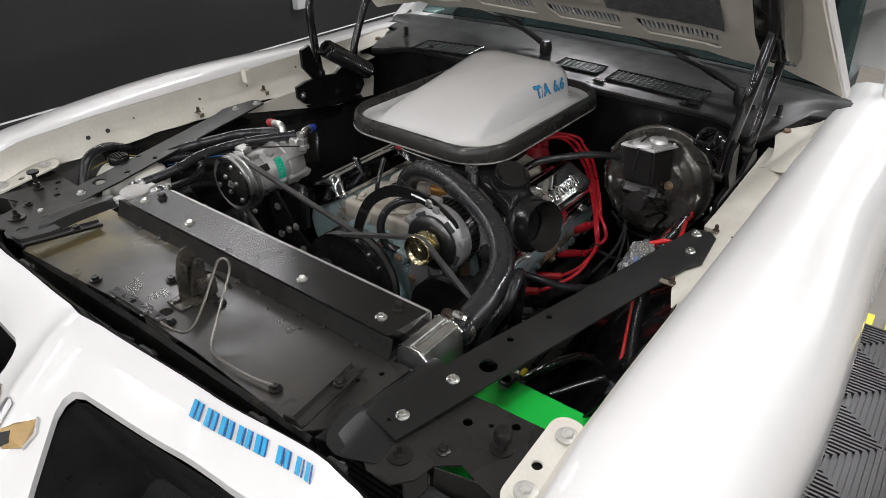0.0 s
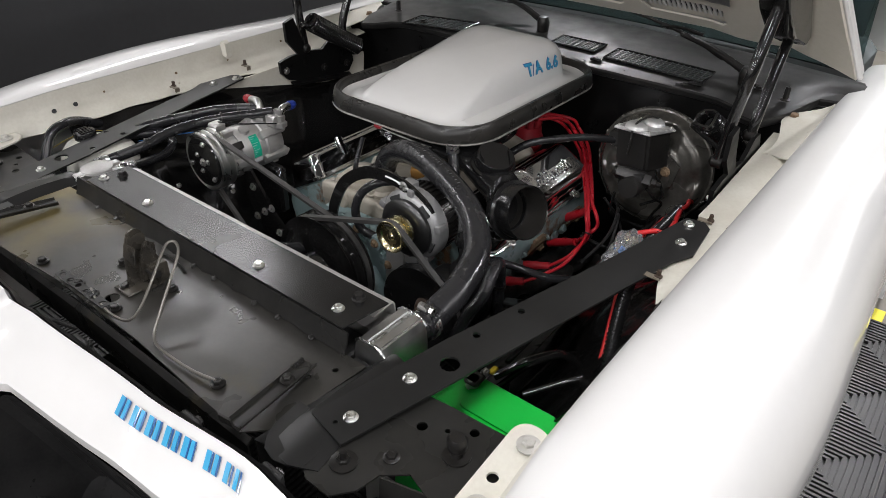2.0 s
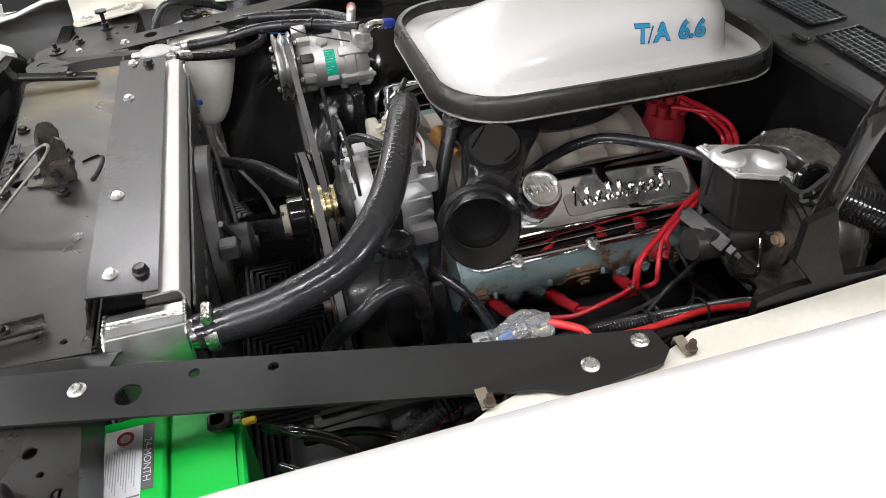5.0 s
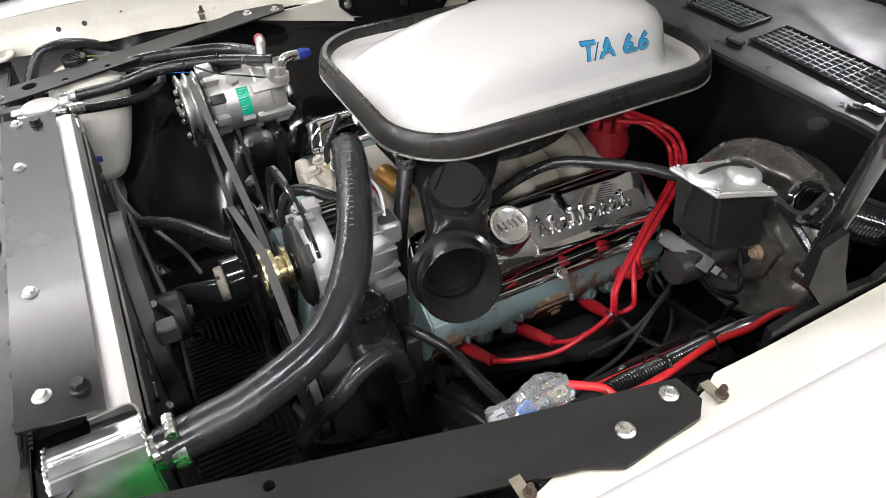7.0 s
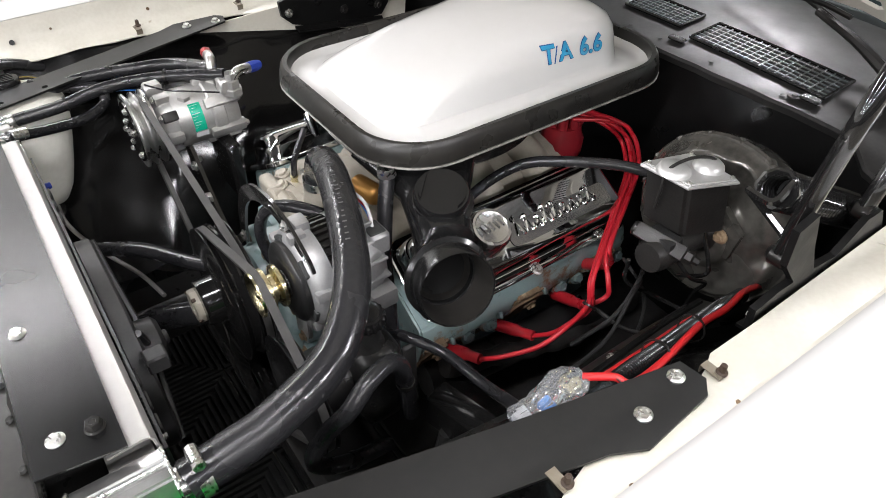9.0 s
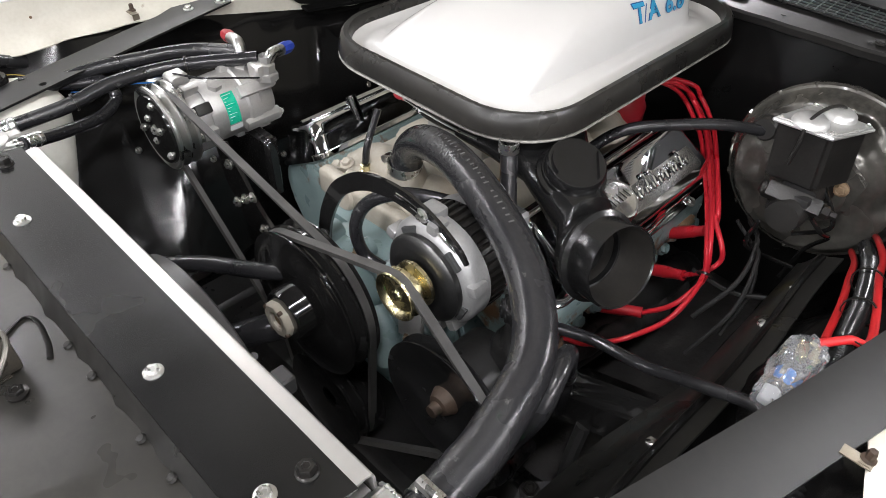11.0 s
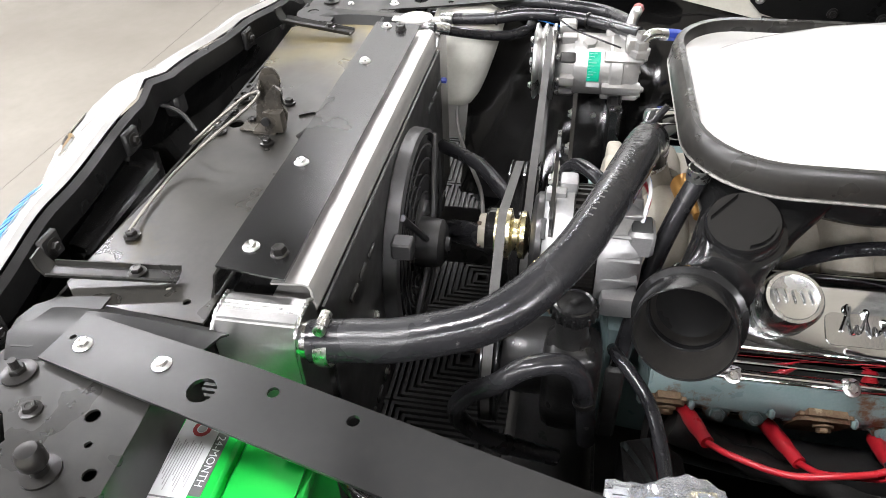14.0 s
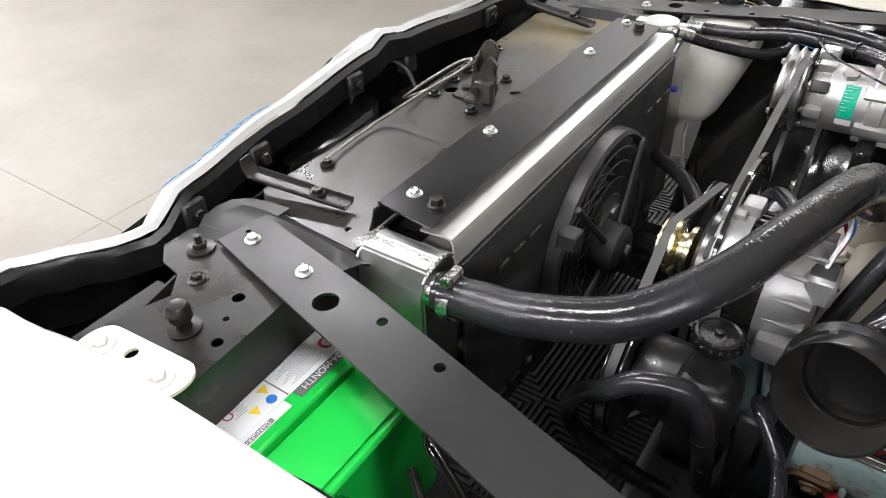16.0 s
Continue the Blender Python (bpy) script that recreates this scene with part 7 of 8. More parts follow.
apts = [(-0.045, 0.705), (-0.030, 0.760), (0.005, 0.822), (0.060, 0.864), (0.120, 0.880), (0.180, 0.875), (0.232, 0.850), (0.248, 0.832)]
pth = spline([(x, 0, z) for x, z in apts], 40)
rws = []
for i, p in enumerate(pth):
    t = (pth[min(i + 1, 40)] - pth[max(i - 1, 0)]).normalized()
    nn = Vector((-t.z, 0, t.x))
    wd = 0.013
    rws.append([Vector((p.x, 0.338, p.z)) + nn * wd, Vector((p.x, 0.338, p.z)) - nn * wd])
slotted = thing("adjusting_arm", (-0.045, 0.338, 0.705), "black slotted alternator adjusting arm with a bright edge", "bracket")
part("arm", sheet(rws, 0.005), GLOSSBLACK, slotted)
sl = bmesh.new()
add_tube(sl, [Vector((p.x, 0.3355, p.z)) for p in pth[24:39]], 0.0048, 8, True)
part("slot_edge", sl, CHROME, slotted, "bright worn slot")
shared("bolt", BOLT, (0.180, 0.334, 0.874), slotted, (90, 0, 0))
shared("bolt", BOLT, (-0.042, 0.334, 0.712), slotted, (90, 0, 0))
for k, (mt, dz) in enumerate(((WIRE, 0.0), (LABELWHITE, 0.006), (LABELBLUE, -0.005))):
    lone("alternator_lead", tube([(0.228, 0.447, 0.850), (0.218, 0.450, 0.862 + dz * 0.5), (0.19, 0.455, 0.868 + dz), (0.14, 0.445 + 0.006 * k, 0.865 + dz), (0.10, 0.43, 0.88), (0.075, 0.47, 0.84)], 0.0026, 6), mt, (0.228, 0.447, 0.850), ("thin red wire", "thin white wire", "thin blue wire")[k] + " from the alternator plug", "wire", "alternator leads")

# ---- compressor ----
nudge(-0.032, 0.019, -0.022)
comp = thing("compressor", (-0.385, 0.40, 0.70), "cast aluminium air conditioning compressor with a black clutch", "compressor")
CC = Vector((-0.388, 0.0, 0.786))
clutch = part("clutch_plate", lathe((CC.x, 0.262, CC.z), (0, 1, 0), [(0.0, 0.004), (0.016, 0.004), (0.018, 0.0), (0.048, 0.002), (0.062, 0.002), (0.064, 0.006), (0.064, 0.016)], 48), GLOSSBLACK, comp, "gloss black clutch plate")
for k in range(6):
    a = 2 * math.pi * k / 6 + 0.3
    r = 0.052 if k % 2 else 0.024
    shared("rivet", BOLT_SMALL, (CC.x + r * math.cos(a), 0.263, CC.z + r * math.sin(a)), clutch, (90, 0, 0))
shared("centre_bolt", BOLT, (CC.x, 0.264, CC.z), clutch, (90, 0, 0))
part("pulley", lathe((CC.x, 0.266, CC.z), (0, 1, 0), [(0.060, 0.006), (0.072, 0.0), (0.076, 0.002), (0.076, 0.006), (0.064, 0.013), (0.076, 0.020), (0.076, 0.023), (0.064, 0.030), (0.076, 0.037), (0.076, 0.042), (0.05, 0.046)], 56), POLISHED, comp, "bright two-groove pulley")
part("front_head", lathe((CC.x, 0.312, CC.z), (0, 1, 0), [(0.040, 0), (0.048, 0.006), (0.052, 0.014), (0.054, 0.035)], 40), ALLOY, comp)
for k in range(8):
    a = 2 * math.pi * k / 8 + 0.2
    part("ear", box((0.046, 0.320, -0.010), (0.066, 0.350, 0.010), 0.004, Matrix.Translation((CC.x, 0, CC.z)) @ Matrix.Rotation(a, 4, "Y"), 2), CASTBLACK if k % 3 else ALLOY, comp)
    shared("bolt", BOLT_SMALL, (CC.x + 0.059 * math.cos(a), 0.318, CC.z - 0.059 * math.sin(a)), comp, (90, 0, 0))
part("cylinder", lathe((CC.x, 0.346, CC.z), (0, 1, 0), [(0.058, 0), (0.060, 0.004), (0.060, 0.070), (0.064, 0.074), (0.064, 0.096), (0.061, 0.098), (0.061, 0.118), (0.055, 0.128), (0, 0.130)], 44), ALLOY, comp)
for k in range(6):
    a = 2 * math.pi * k / 6 + 0.4
    lg = bmesh.new()
    add_box(lg, (0.052, 0.405, -0.011), (0.071, 0.480, 0.011), 0.005, Matrix.Translation((CC.x, 0, CC.z)) @ Matrix.Rotation(a, 4, "Y"), 2)
    part("ear", lg, ALLOY, comp)
    shared("bolt", BOLT_SMALL, (CC.x + 0.062 * math.cos(a), 0.481, CC.z - 0.062 * math.sin(a)), comp, (-90, 0, 0))
for dx, y in ((-0.018, 0.325), (0.045, 0.455)):
    part("mount_ear", box((CC.x + dx - 0.016, y - 0.012, CC.z + 0.048), (CC.x + dx + 0.016, y + 0.022, CC.z + 0.080), 0.004), ALLOY, comp)
part("filler_plug", lathe((CC.x + 0.025, 0.375, CC.z + 0.052), (0.4, 0, 1), [(0.014, 0), (0.014, 0.010), (0, 0.010)], 6), ALLOY, comp)
lbl = bmesh.new()
for k in range(8):
    a0, a1 = radians(18 - 7.0 * k + 28), radians(18 - 7.0 * (k + 1) + 28)
    p = [Vector((CC.x + 0.0606 * math.cos(a), y, CC.z + 0.0606 * math.sin(a))) for a, y in ((a0, 0.374), (a1, 0.374), (a1, 0.398), (a0, 0.398))]
    lbl.faces.new([lbl.verts.new(q) for q in p])
lb = part("label", lbl, LABELGREEN, comp, "green foil label")
for k in range(9):
    a = radians(42 - 5.5 * k)
    part("print_bar", tube([(CC.x + 0.0610 * math.cos(a), 0.376, CC.z + 0.0610 * math.sin(a)), (CC.x + 0.0610 * math.cos(a), 0.392 - 0.006 * (k % 3), CC.z + 0.0610 * math.sin(a))], 0.0004, 4, 2, False), LABELWHITE, lb)
wl = bmesh.new()
p = [Vector((CC.x + 0.0612 * math.cos(a), y, CC.z + 0.0612 * math.sin(a))) for a, y in ((radians(-12), 0.374), (radians(-24), 0.374), (radians(-24), 0.400), (radians(-12), 0.400))]
wl.faces.new([wl.verts.new(q) for q in p])
part("barcode", wl, LABELWHITE, lb)
for (bx, by), cap, tip, capname in (((-0.384, 0.446), REDPART, (-0.470, 0.468, 0.876), "red dust cap"), ((-0.338, 0.468), BLUEPART, (-0.364, 0.548, 0.862), "blue dust cap")):
    ft = part("hose_fitting", lathe((bx, by, CC.z + 0.045), (0.05, 0.05, 1), [(0.022, 0), (0.022, 0.012), (0.017, 0.014), (0.017, 0.030), (0.012, 0.032), (0.012, 0.045)], 6), ALLOY, comp)
    tip = Vector(tip)
    top = Vector((bx + 0.004, by + 0.006, tip.z + 0.012))
    part("elbow", tube([(bx, by, CC.z + 0.08), (bx + 0.002, by + 0.003, tip.z - 0.005), top.lerp(tip, 0.18), top.lerp(tip, 0.55)], 0.0108, 12, 20), POLISHED, comp)
    part("dust_cap", lathe(top.lerp(tip, 0.55), tip - top, [(0, 0), (0.011, 0), (0.012, 0.004), (0.012, 0.020), (0.009, 0.032), (0, 0.033)], 8), cap, comp, capname)
part("bracket", prism([(-0.36, 0.352, 0.735), (-0.325, 0.352, 0.75), (-0.245, 0.352, 0.645), (-0.19, 0.352, 0.60), (-0.21, 0.352, 0.56), (-0.30, 0.352, 0.58), (-0.35, 0.352, 0.66)], (0, 0.008, 0)), GLOSSBLACK, comp, "black steel bracket")
for x, z in ((-0.322, 0.705), (-0.286, 0.645), (-0.236, 0.60), (-0.32, 0.62), (-0.255, 0.665)):
    shared("bolt", BOLT, (x, 0.351, z), comp, (90, 0, 0))
part("bracket", box((-0.42, 0.42, 0.60), (-0.30, 0.45, 0.735), 0.008), GLOSSBLACK, comp)
# ---- brake booster and master cylinder ----
nudge()
boost = thing("brake_booster", (0.455, 1.05, 0.63), "black painted round brake booster on the firewall", "brake booster")
BC = Vector((0.451, 0.99, 0.765))
fr = frame_of(Vector((0.04, -1, 0.10)))
part("rear_shell", lathe(BC, fr[0], [(0.06, -0.15), (0.09, -0.112), (0.116, -0.082), (0.132, -0.050), (0.139, -0.022), (0.147, -0.014), (0.149, -0.004), (0.146, 0.001), (0.141, 0.002)], 64), BOOSTER, boost)
DISH = [(0.0, 0.054), (0.055, 0.054), (0.062, 0.050), (0.070, 0.040), (0.085, 0.036), (0.108, 0.033), (0.124, 0.029), (0.132, 0.020), (0.137, 0.008), (0.142, 0.003)]
shell = bmesh.new()
rings = []
for r in [0.142 * k / 40 for k in range(1, 41)]:
    ring = []
    for k in range(96):
        a = 2 * math.pi * k / 96
        pulse = max(0.0, math.cos(5 * a + 0.7)) ** 3
        dent = 0.011 * pulse * math.exp(-((r - 0.112) / 0.018) ** 2) + 0.006 * max(0.0, math.cos(3 * a + 2.0)) ** 4 * math.exp(-((r - 0.090) / 0.02) ** 2)
        ring.append(shell.verts.new(BC + fr[0] * (curve_at(DISH, r) - dent) + (fr[1] * math.cos(a) + fr[2] * math.sin(a)) * r))
    rings.append(ring)
for p, q in zip(rings, rings[1:]):
    for k in range(96):
        shell.faces.new((p[k], p[(k + 1) % 96], q[(k + 1) % 96], q[k]))
shell.faces.new(rings[0])
part("front_shell", shell, BOOSTER, boost, "pressed steel front shell with dents", angle=60)
for k in range(16):
    a = 2 * math.pi * k / 16
    d = fr[1] * math.cos(a) + fr[2] * math.sin(a)
    part("crimp_tab", lathe(BC + d * 0.1455 - fr[0] * 0.004, d, [(0.006, -0.003), (0.006, 0.004), (0, 0.004)], 6), BOOSTER, boost)
part("vacuum_check_valve", lathe((0.363, 0.948, 0.832), (0, -1, 0.1), [(0.020, 0), (0.020, 0.012), (0.017, 0.016), (0.0, 0.016)], 20), CASTBLACK, boost)

master = thing("master_cylinder", (0.45, 0.89, 0.74), "black cast iron master cylinder with a bright steel lid", "master cylinder")
LID = [Vector(p) for p in ((0.399, 0.838, 0.906), (0.479, 0.849, 0.903), (0.508, 0.925, 0.898), (0.420, 0.925, 0.900))]
mid = sum(LID, Vector()) / 4
LN = (LID[1] - LID[0]).cross(LID[2] - LID[1]).normalized()
mb = bmesh.new()
add_prism(mb, [mid + (p - mid) * 0.93 for p in LID], Vector((0.004, 0.010, -0.098)))
bmesh.ops.bevel(mb, geom=list(mb.edges), offset=0.006, segments=2, affect="EDGES")
part("reservoir", mb, CASTBLACK, master)
lidm = bmesh.new()
add_prism(lidm, LID, LN * 0.006)
bmesh.ops.bevel(lidm, geom=list(lidm.edges), offset=0.002, segments=2, affect="EDGES")
lidp = part("lid", lidm, LIDZINC, master, "bright stamped steel lid")
fwd = (LID[2] - LID[1]).normalized()
for dd, rx in ((-0.028, 0.026), (0.030, 0.024)):
    part("dome", lathe(mid + fwd * dd + LN * 0.006, LN, [(rx, 0), (rx - 0.002, 0.006), (rx - 0.008, 0.011), (0, 0.0125)], 28), LIDZINC, lidp)
part("lid_lip", tube(LID + LID[:1], 0.0028, 6, None, False), LIDZINC, lidp)
for p in LID:
    shared("lid_screw", BOLT_SMALL, mid + (p - mid) * 0.86 + LN * 0.006, lidp, (-18, 0, 0), "", 0.6)
fm = (LID[0] + LID[1]) / 2
part("bail_wire", tube([fm + Vector((0, -0.006, -0.055)), fm + Vector((0.004, -0.008, -0.02)), fm + Vector((0.004, 0.0, 0.014)), mid + LN * 0.026, (LID[2] + LID[3]) / 2 + LN * 0.014, (LID[2] + LID[3]) / 2 + Vector((0, 0.004, -0.03))], 0.0026, 8, 40), CASTBLACK, master)
part("bore", lathe((0.458, 0.985, 0.770), (0.04, -1, 0.06), [(0.036, 0), (0.036, 0.05), (0.028, 0.06), (0.028, 0.16), (0.024, 0.175), (0.0, 0.176)], 24), CASTBLACK, master)
va, vb = Vector((0.432, 0.826, 0.806)), Vector((0.500, 0.850, 0.792))
w, u, v = frame_of(vb - va)
vm = Matrix.Translation(va - w * 0.012) @ Matrix((u, v, w)).transposed().to_4x4()
part("proportioning_valve", box((-0.012, -0.014, 0.004), (0.012, 0.014, 0.086), 0.004, vm, 2), CASTBLACK, master)
part("valve_plug", lathe(va - w * 0.014, w, [(0, 0), (0.009, 0.0), (0.0115, 0.003), (0.0115, 0.020)], 12), BLACKBOLT, master)
part("valve_plug", lathe(va + w * 0.076, w, [(0.011, 0), (0.011, 0.010), (0.007, 0.013), (0.006, 0.022), (0, 0.022)], 6), BLACKBOLT, master)
part("valve_body", box((0.436, 0.826, 0.778), (0.490, 0.860, 0.812), 0.008, None, 2), DULLBLACK, master)
for q in (0.010, 0.048):
    part("line_nut", lathe(va + w * q - Vector((0, 0, 0.016)), (0.1, -0.3, -1), [(0.009, 0), (0.009, 0.012), (0.006, 0.014), (0.005, 0.022)], 6), BLACKBOLT, master)
part("flange", prism([(0.40, 0.945, 0.72), (0.52, 0.940, 0.75), (0.53, 0.942, 0.80), (0.49, 0.944, 0.83), (0.42, 0.946, 0.80)], (0, 0.012, 0)), BOOSTER, master)
shared("bolt", BOLT_RUST, (0.500, 0.938, 0.785), master, (90, 0, 0), "", 1.2)
for pts in ([(0.497, 0.845, 0.777), (0.515, 0.86, 0.75), (0.52, 0.90, 0.72), (0.49, 0.93, 0.66), (0.47, 0.94, 0.58)], [(0.44, 0.80, 0.765), (0.43, 0.82, 0.70), (0.46, 0.87, 0.66), (0.51, 0.90, 0.64), (0.53, 0.93, 0.60)], [(0.48, 0.92, 0.79), (0.51, 0.905, 0.76), (0.515, 0.90, 0.735), (0.47, 0.90, 0.70)]):
    part("brake_line", tube(pts, 0.0036, 8, 36), GLOSSBLACK, master)


# ---- hoses and cables ----
def hose(name, pts, r, mat, label, category, n=None, sides=14, group=""):
    return lone(name, tube(pts, r, sides, n), mat, pts[0], label, category, group)


upper = thing("radiator_hose", (0.43, 0.10, 0.80), "thick black upper radiator hose with worm clamps", "hose")
HP0 = [(0.438, 0.100, 0.802), (0.434, 0.155, 0.807), (0.428, 0.212, 0.813), (0.401, 0.306, 0.834), (0.330, 0.376, 0.862), (0.227, 0.425, 0.882), (0.132, 0.458, 0.887), (0.056, 0.479, 0.869), (0.010, 0.491, 0.830), (-0.004, 0.491, 0.782)]
part("hose", tube(HP0, 0.0255, 24, 90), RUBBER, upper)


prn = bmesh.new()
hose_line = spline(HP0, 300)
for k in range(26):
    i = 150 + 3 * k + 2 * (k // 6)
    c = hose_line[i]
    t = (hose_line[i + 1] - hose_line[i - 1]).normalized()
    o = (Vector((0.45, -0.25, 0.86)) - t * t.dot(Vector((0.45, -0.25, 0.86)))).normalized()
    sd = t.cross(o)
    e = c + o * 0.0254
    tall = 0.0034 - 0.0008 * (k % 3)
    add_prism(prn, [e - t * 0.0011 - sd * tall, e + t * 0.0011 - sd * tall, e + t * 0.0011 + sd * tall, e - t * 0.0011 + sd * tall], o * 0.0005)
part("print_bar", prn, material("faded_hose_print", (0.07, 0.07, 0.068), 0.6), upper, "faded grey print", smooth=False)


def worm_clamp(at, axis, r, parent):
    c = part("hose_clamp", lathe(at, axis, [(r, -0.008), (r + 0.0018, -0.008), (r + 0.0018, 0.008), (r, 0.008)], 36, True), ZINC, parent, "slotted steel hose clamp")
    w, u, v = frame_of(axis)
    up = Vector((0, 0, 1)) - w * w.z
    up.normalize()
    sd = w.cross(up)
    scr = bmesh.new()
    base = Vector(at) + up * (r + 0.006)
    add_tube(scr, [base - sd * 0.014, base + sd * 0.008], 0.0072, 8)
    add_tube(scr, [base + sd * 0.008, base + sd * 0.016], 0.0075, 6)
    part("screw", scr, ZINC, c, smooth=False)
    return c


worm_clamp((0.436, 0.118, 0.800), (0, 1, 0.03), 0.0262, upper)
worm_clamp((-0.003, 0.491, 0.795), (0.1, 0, 1), 0.0262, upper)

VACPATH = [(0.143, 0.664, 0.716), (0.153, 0.704, 0.759), (0.171, 0.753, 0.795), (0.197, 0.798, 0.817), (0.249, 0.842, 0.830), (0.307, 0.894, 0.834), (0.361, 0.938, 0.828)]
vac = thing("vacuum_hose", (0.17, 0.62, 0.86), "black vacuum hose to the brake booster", "hose")
part("hose", tube(VACPATH, 0.0095, 14, 44), RUBBER, vac)
pcv = thing("breather_hose", (0.166, 0.528, 0.88), "black breather hose clamped under the seal", "hose")
part("hose", tube([(0.166, 0.535, 0.885), (0.185, 0.515, 0.84), (0.215, 0.490, 0.765), (0.245, 0.475, 0.70), (0.265, 0.465, 0.64), (0.275, 0.46, 0.55)], 0.0125, 14, 50), RUBBER, pcv)
worm_clamp((0.166, 0.533, 0.890), (0, 0, 1), 0.0132, pcv)
loop = thing("heater_hose", (0.36, 0.39, 0.53), "black looped hose by the steering pump", "hose")
part("hose", tube([(0.361, 0.390, 0.530), (0.378, 0.307, 0.572), (0.386, 0.262, 0.617), (0.394, 0.258, 0.660), (0.406, 0.279, 0.706), (0.418, 0.308, 0.740), (0.413, 0.341, 0.768), (0.400, 0.380, 0.768), (0.390, 0.404, 0.740), (0.384, 0.416, 0.685), (0.376, 0.425, 0.600)], 0.0128, 14, 70), RUBBER, loop)
for p, ax in (((0.3845, 0.415, 0.690), (0.1, -0.15, 1)), ((0.375, 0.320, 0.563), (-0.15, 0.8, -0.45))):
    part("hose_clip", lathe(p, ax, [(0.0132, -0.004), (0.0145, -0.004), (0.0145, 0.004), (0.0132, 0.004)], 20, True), BLACKBOLT, loop, "dark spring clip")
hose("ground_cable", [(0.289, 0.451, 0.684), (0.321, 0.456, 0.704), (0.374, 0.493, 0.688), (0.450, 0.506, 0.686), (0.532, 0.500, 0.722), (0.602, 0.483, 0.757), (0.648, 0.444, 0.742)], 0.0085, RUBBER, "thick black battery cable", "cable", 50)
hose("lower_radiator_hose", [(-0.18, 0.10, 0.47), (-0.14, 0.16, 0.52), (-0.09, 0.22, 0.55), (-0.04, 0.30, 0.56)], 0.024, RUBBER, "black lower radiator hose", "hose", 30, 18)
hose("heater_pipe", [(-0.30, 0.11, 0.62), (-0.20, 0.20, 0.645), (-0.08, 0.27, 0.66), (0.0, 0.33, 0.68)], 0.014, RUBBER, "black hose across the engine front", "hose", 30)
hose("drain_tube", [(-0.515, 0.105, 0.60), (-0.505, 0.105, 0.565), (-0.47, 0.12, 0.535), (-0.40, 0.15, 0.52), (-0.30, 0.19, 0.515), (-0.20, 0.21, 0.52)], 0.0045, ALLOY, "thin bright drain tube", "tube", 30, 8)
hose("bypass_hose", [(0.075, 0.375, 0.70), (0.040, 0.365, 0.715), (0.028, 0.362, 0.760), (0.045, 0.372, 0.808), (0.09, 0.395, 0.838), (0.15, 0.435, 0.835), (0.20, 0.48, 0.80)], 0.010, RUBBER, "small black hose behind the alternator", "hose", 40)

# refrigerant hoses
for pts, r, lb in (([(-0.404, 0.076, 0.833), (-0.442, 0.147, 0.808), (-0.476, 0.217, 0.792), (-0.500, 0.254, 0.794), (-0.519, 0.268, 0.799), (-0.552, 0.267, 0.814), (-0.584, 0.224, 0.812), (-0.620, 0.150, 0.826)], 0.0105, "black rubber overflow hose looped beside the bottle"),
                   ([(-0.520, 0.083, 0.806), (-0.504, 0.183, 0.817), (-0.506, 0.257, 0.828), (-0.495, 0.334, 0.831), (-0.456, 0.408, 0.836), (-0.382, 0.484, 0.846)], 0.0125, "thick black refrigerant hose beside the radiator"),
                   ([(-0.63, 0.03, 0.77), (-0.610, 0.116, 0.797), (-0.583, 0.238, 0.827), (-0.537, 0.355, 0.837), (-0.501, 0.420, 0.841), (-0.422, 0.468, 0.850)], 0.0130, "thick black refrigerant hose along the liner")):
    hose("refrigerant_hose", pts, r, RUBBER, lb, "hose", 70, 14, "refrigerant hoses")
for p, ax, rr in (((-0.4065, 0.080, 0.832), (-0.45, 0.86, -0.27), 0.0105), ((-0.522, 0.070, 0.8045), (0.15, 0.98, 0.11), 0.0125)):
    lone("hose_collar", lathe(p, ax, [(rr, 0), (rr + 0.002, 0.001), (rr + 0.002, 0.009), (rr + 0.0005, 0.010), (rr + 0.002, 0.011), (rr + 0.002, 0.020), (rr + 0.0005, 0.021), (rr + 0.002, 0.022), (rr + 0.002, 0.030), (rr, 0.032)], 18), POLISHED, p, "crimped bright hose collar", "hose collar", "hose collars")
for p, ax in (((-0.505, 0.195, 0.8185), (0.05, 0.98, 0.11)), ((-0.560, 0.300, 0.833), (-0.4, 0.9, 0.1)), ((-0.470, 0.388, 0.834), (0.5, 0.85, 0.05))):
    lone("cable_tie", lathe(p, ax, [(0.0135, -0.002), (0.0155, -0.002), (0.0155, 0.002), (0.0135, 0.002)], 18, True), BLACKBOLT, p, "black nylon tie round a hose", "cable tie")
hose("blue_wire", [(-0.60, 0.22, 0.79), (-0.52, 0.33, 0.80), (-0.45, 0.36, 0.80), (-0.42, 0.34, 0.79)], 0.0014, LABELBLUE, "thin blue wire under the hoses", "wire", 30, 6)
hose("black_lead", [(-0.40, 0.33, 0.862), (-0.36, 0.36, 0.858), (-0.34, 0.41, 0.848), (-0.33, 0.45, 0.838)], 0.0018, RUBBER, "thin black clutch lead", "wire", 30, 6)
hose("yellow_wire", [(-0.72, 0.06, 0.79), (-0.70, 0.10, 0.81), (-0.68, 0.15, 0.82), (-0.67, 0.20, 0.80)], 0.0010, material("dull_yellow_wire", (0.30, 0.22, 0.03), 0.5), "thin yellow wire near the fender", "wire", 30, 6)
hose("drain_hose", [(-0.638, -0.002, 0.774), (-0.664, 0.045, 0.845), (-0.677, 0.089, 0.858), (-0.706, 0.136, 0.843), (-0.725, 0.194, 0.813)], 0.0115, RUBBER, "short black hose beside the coolant bottle", "hose", 30)

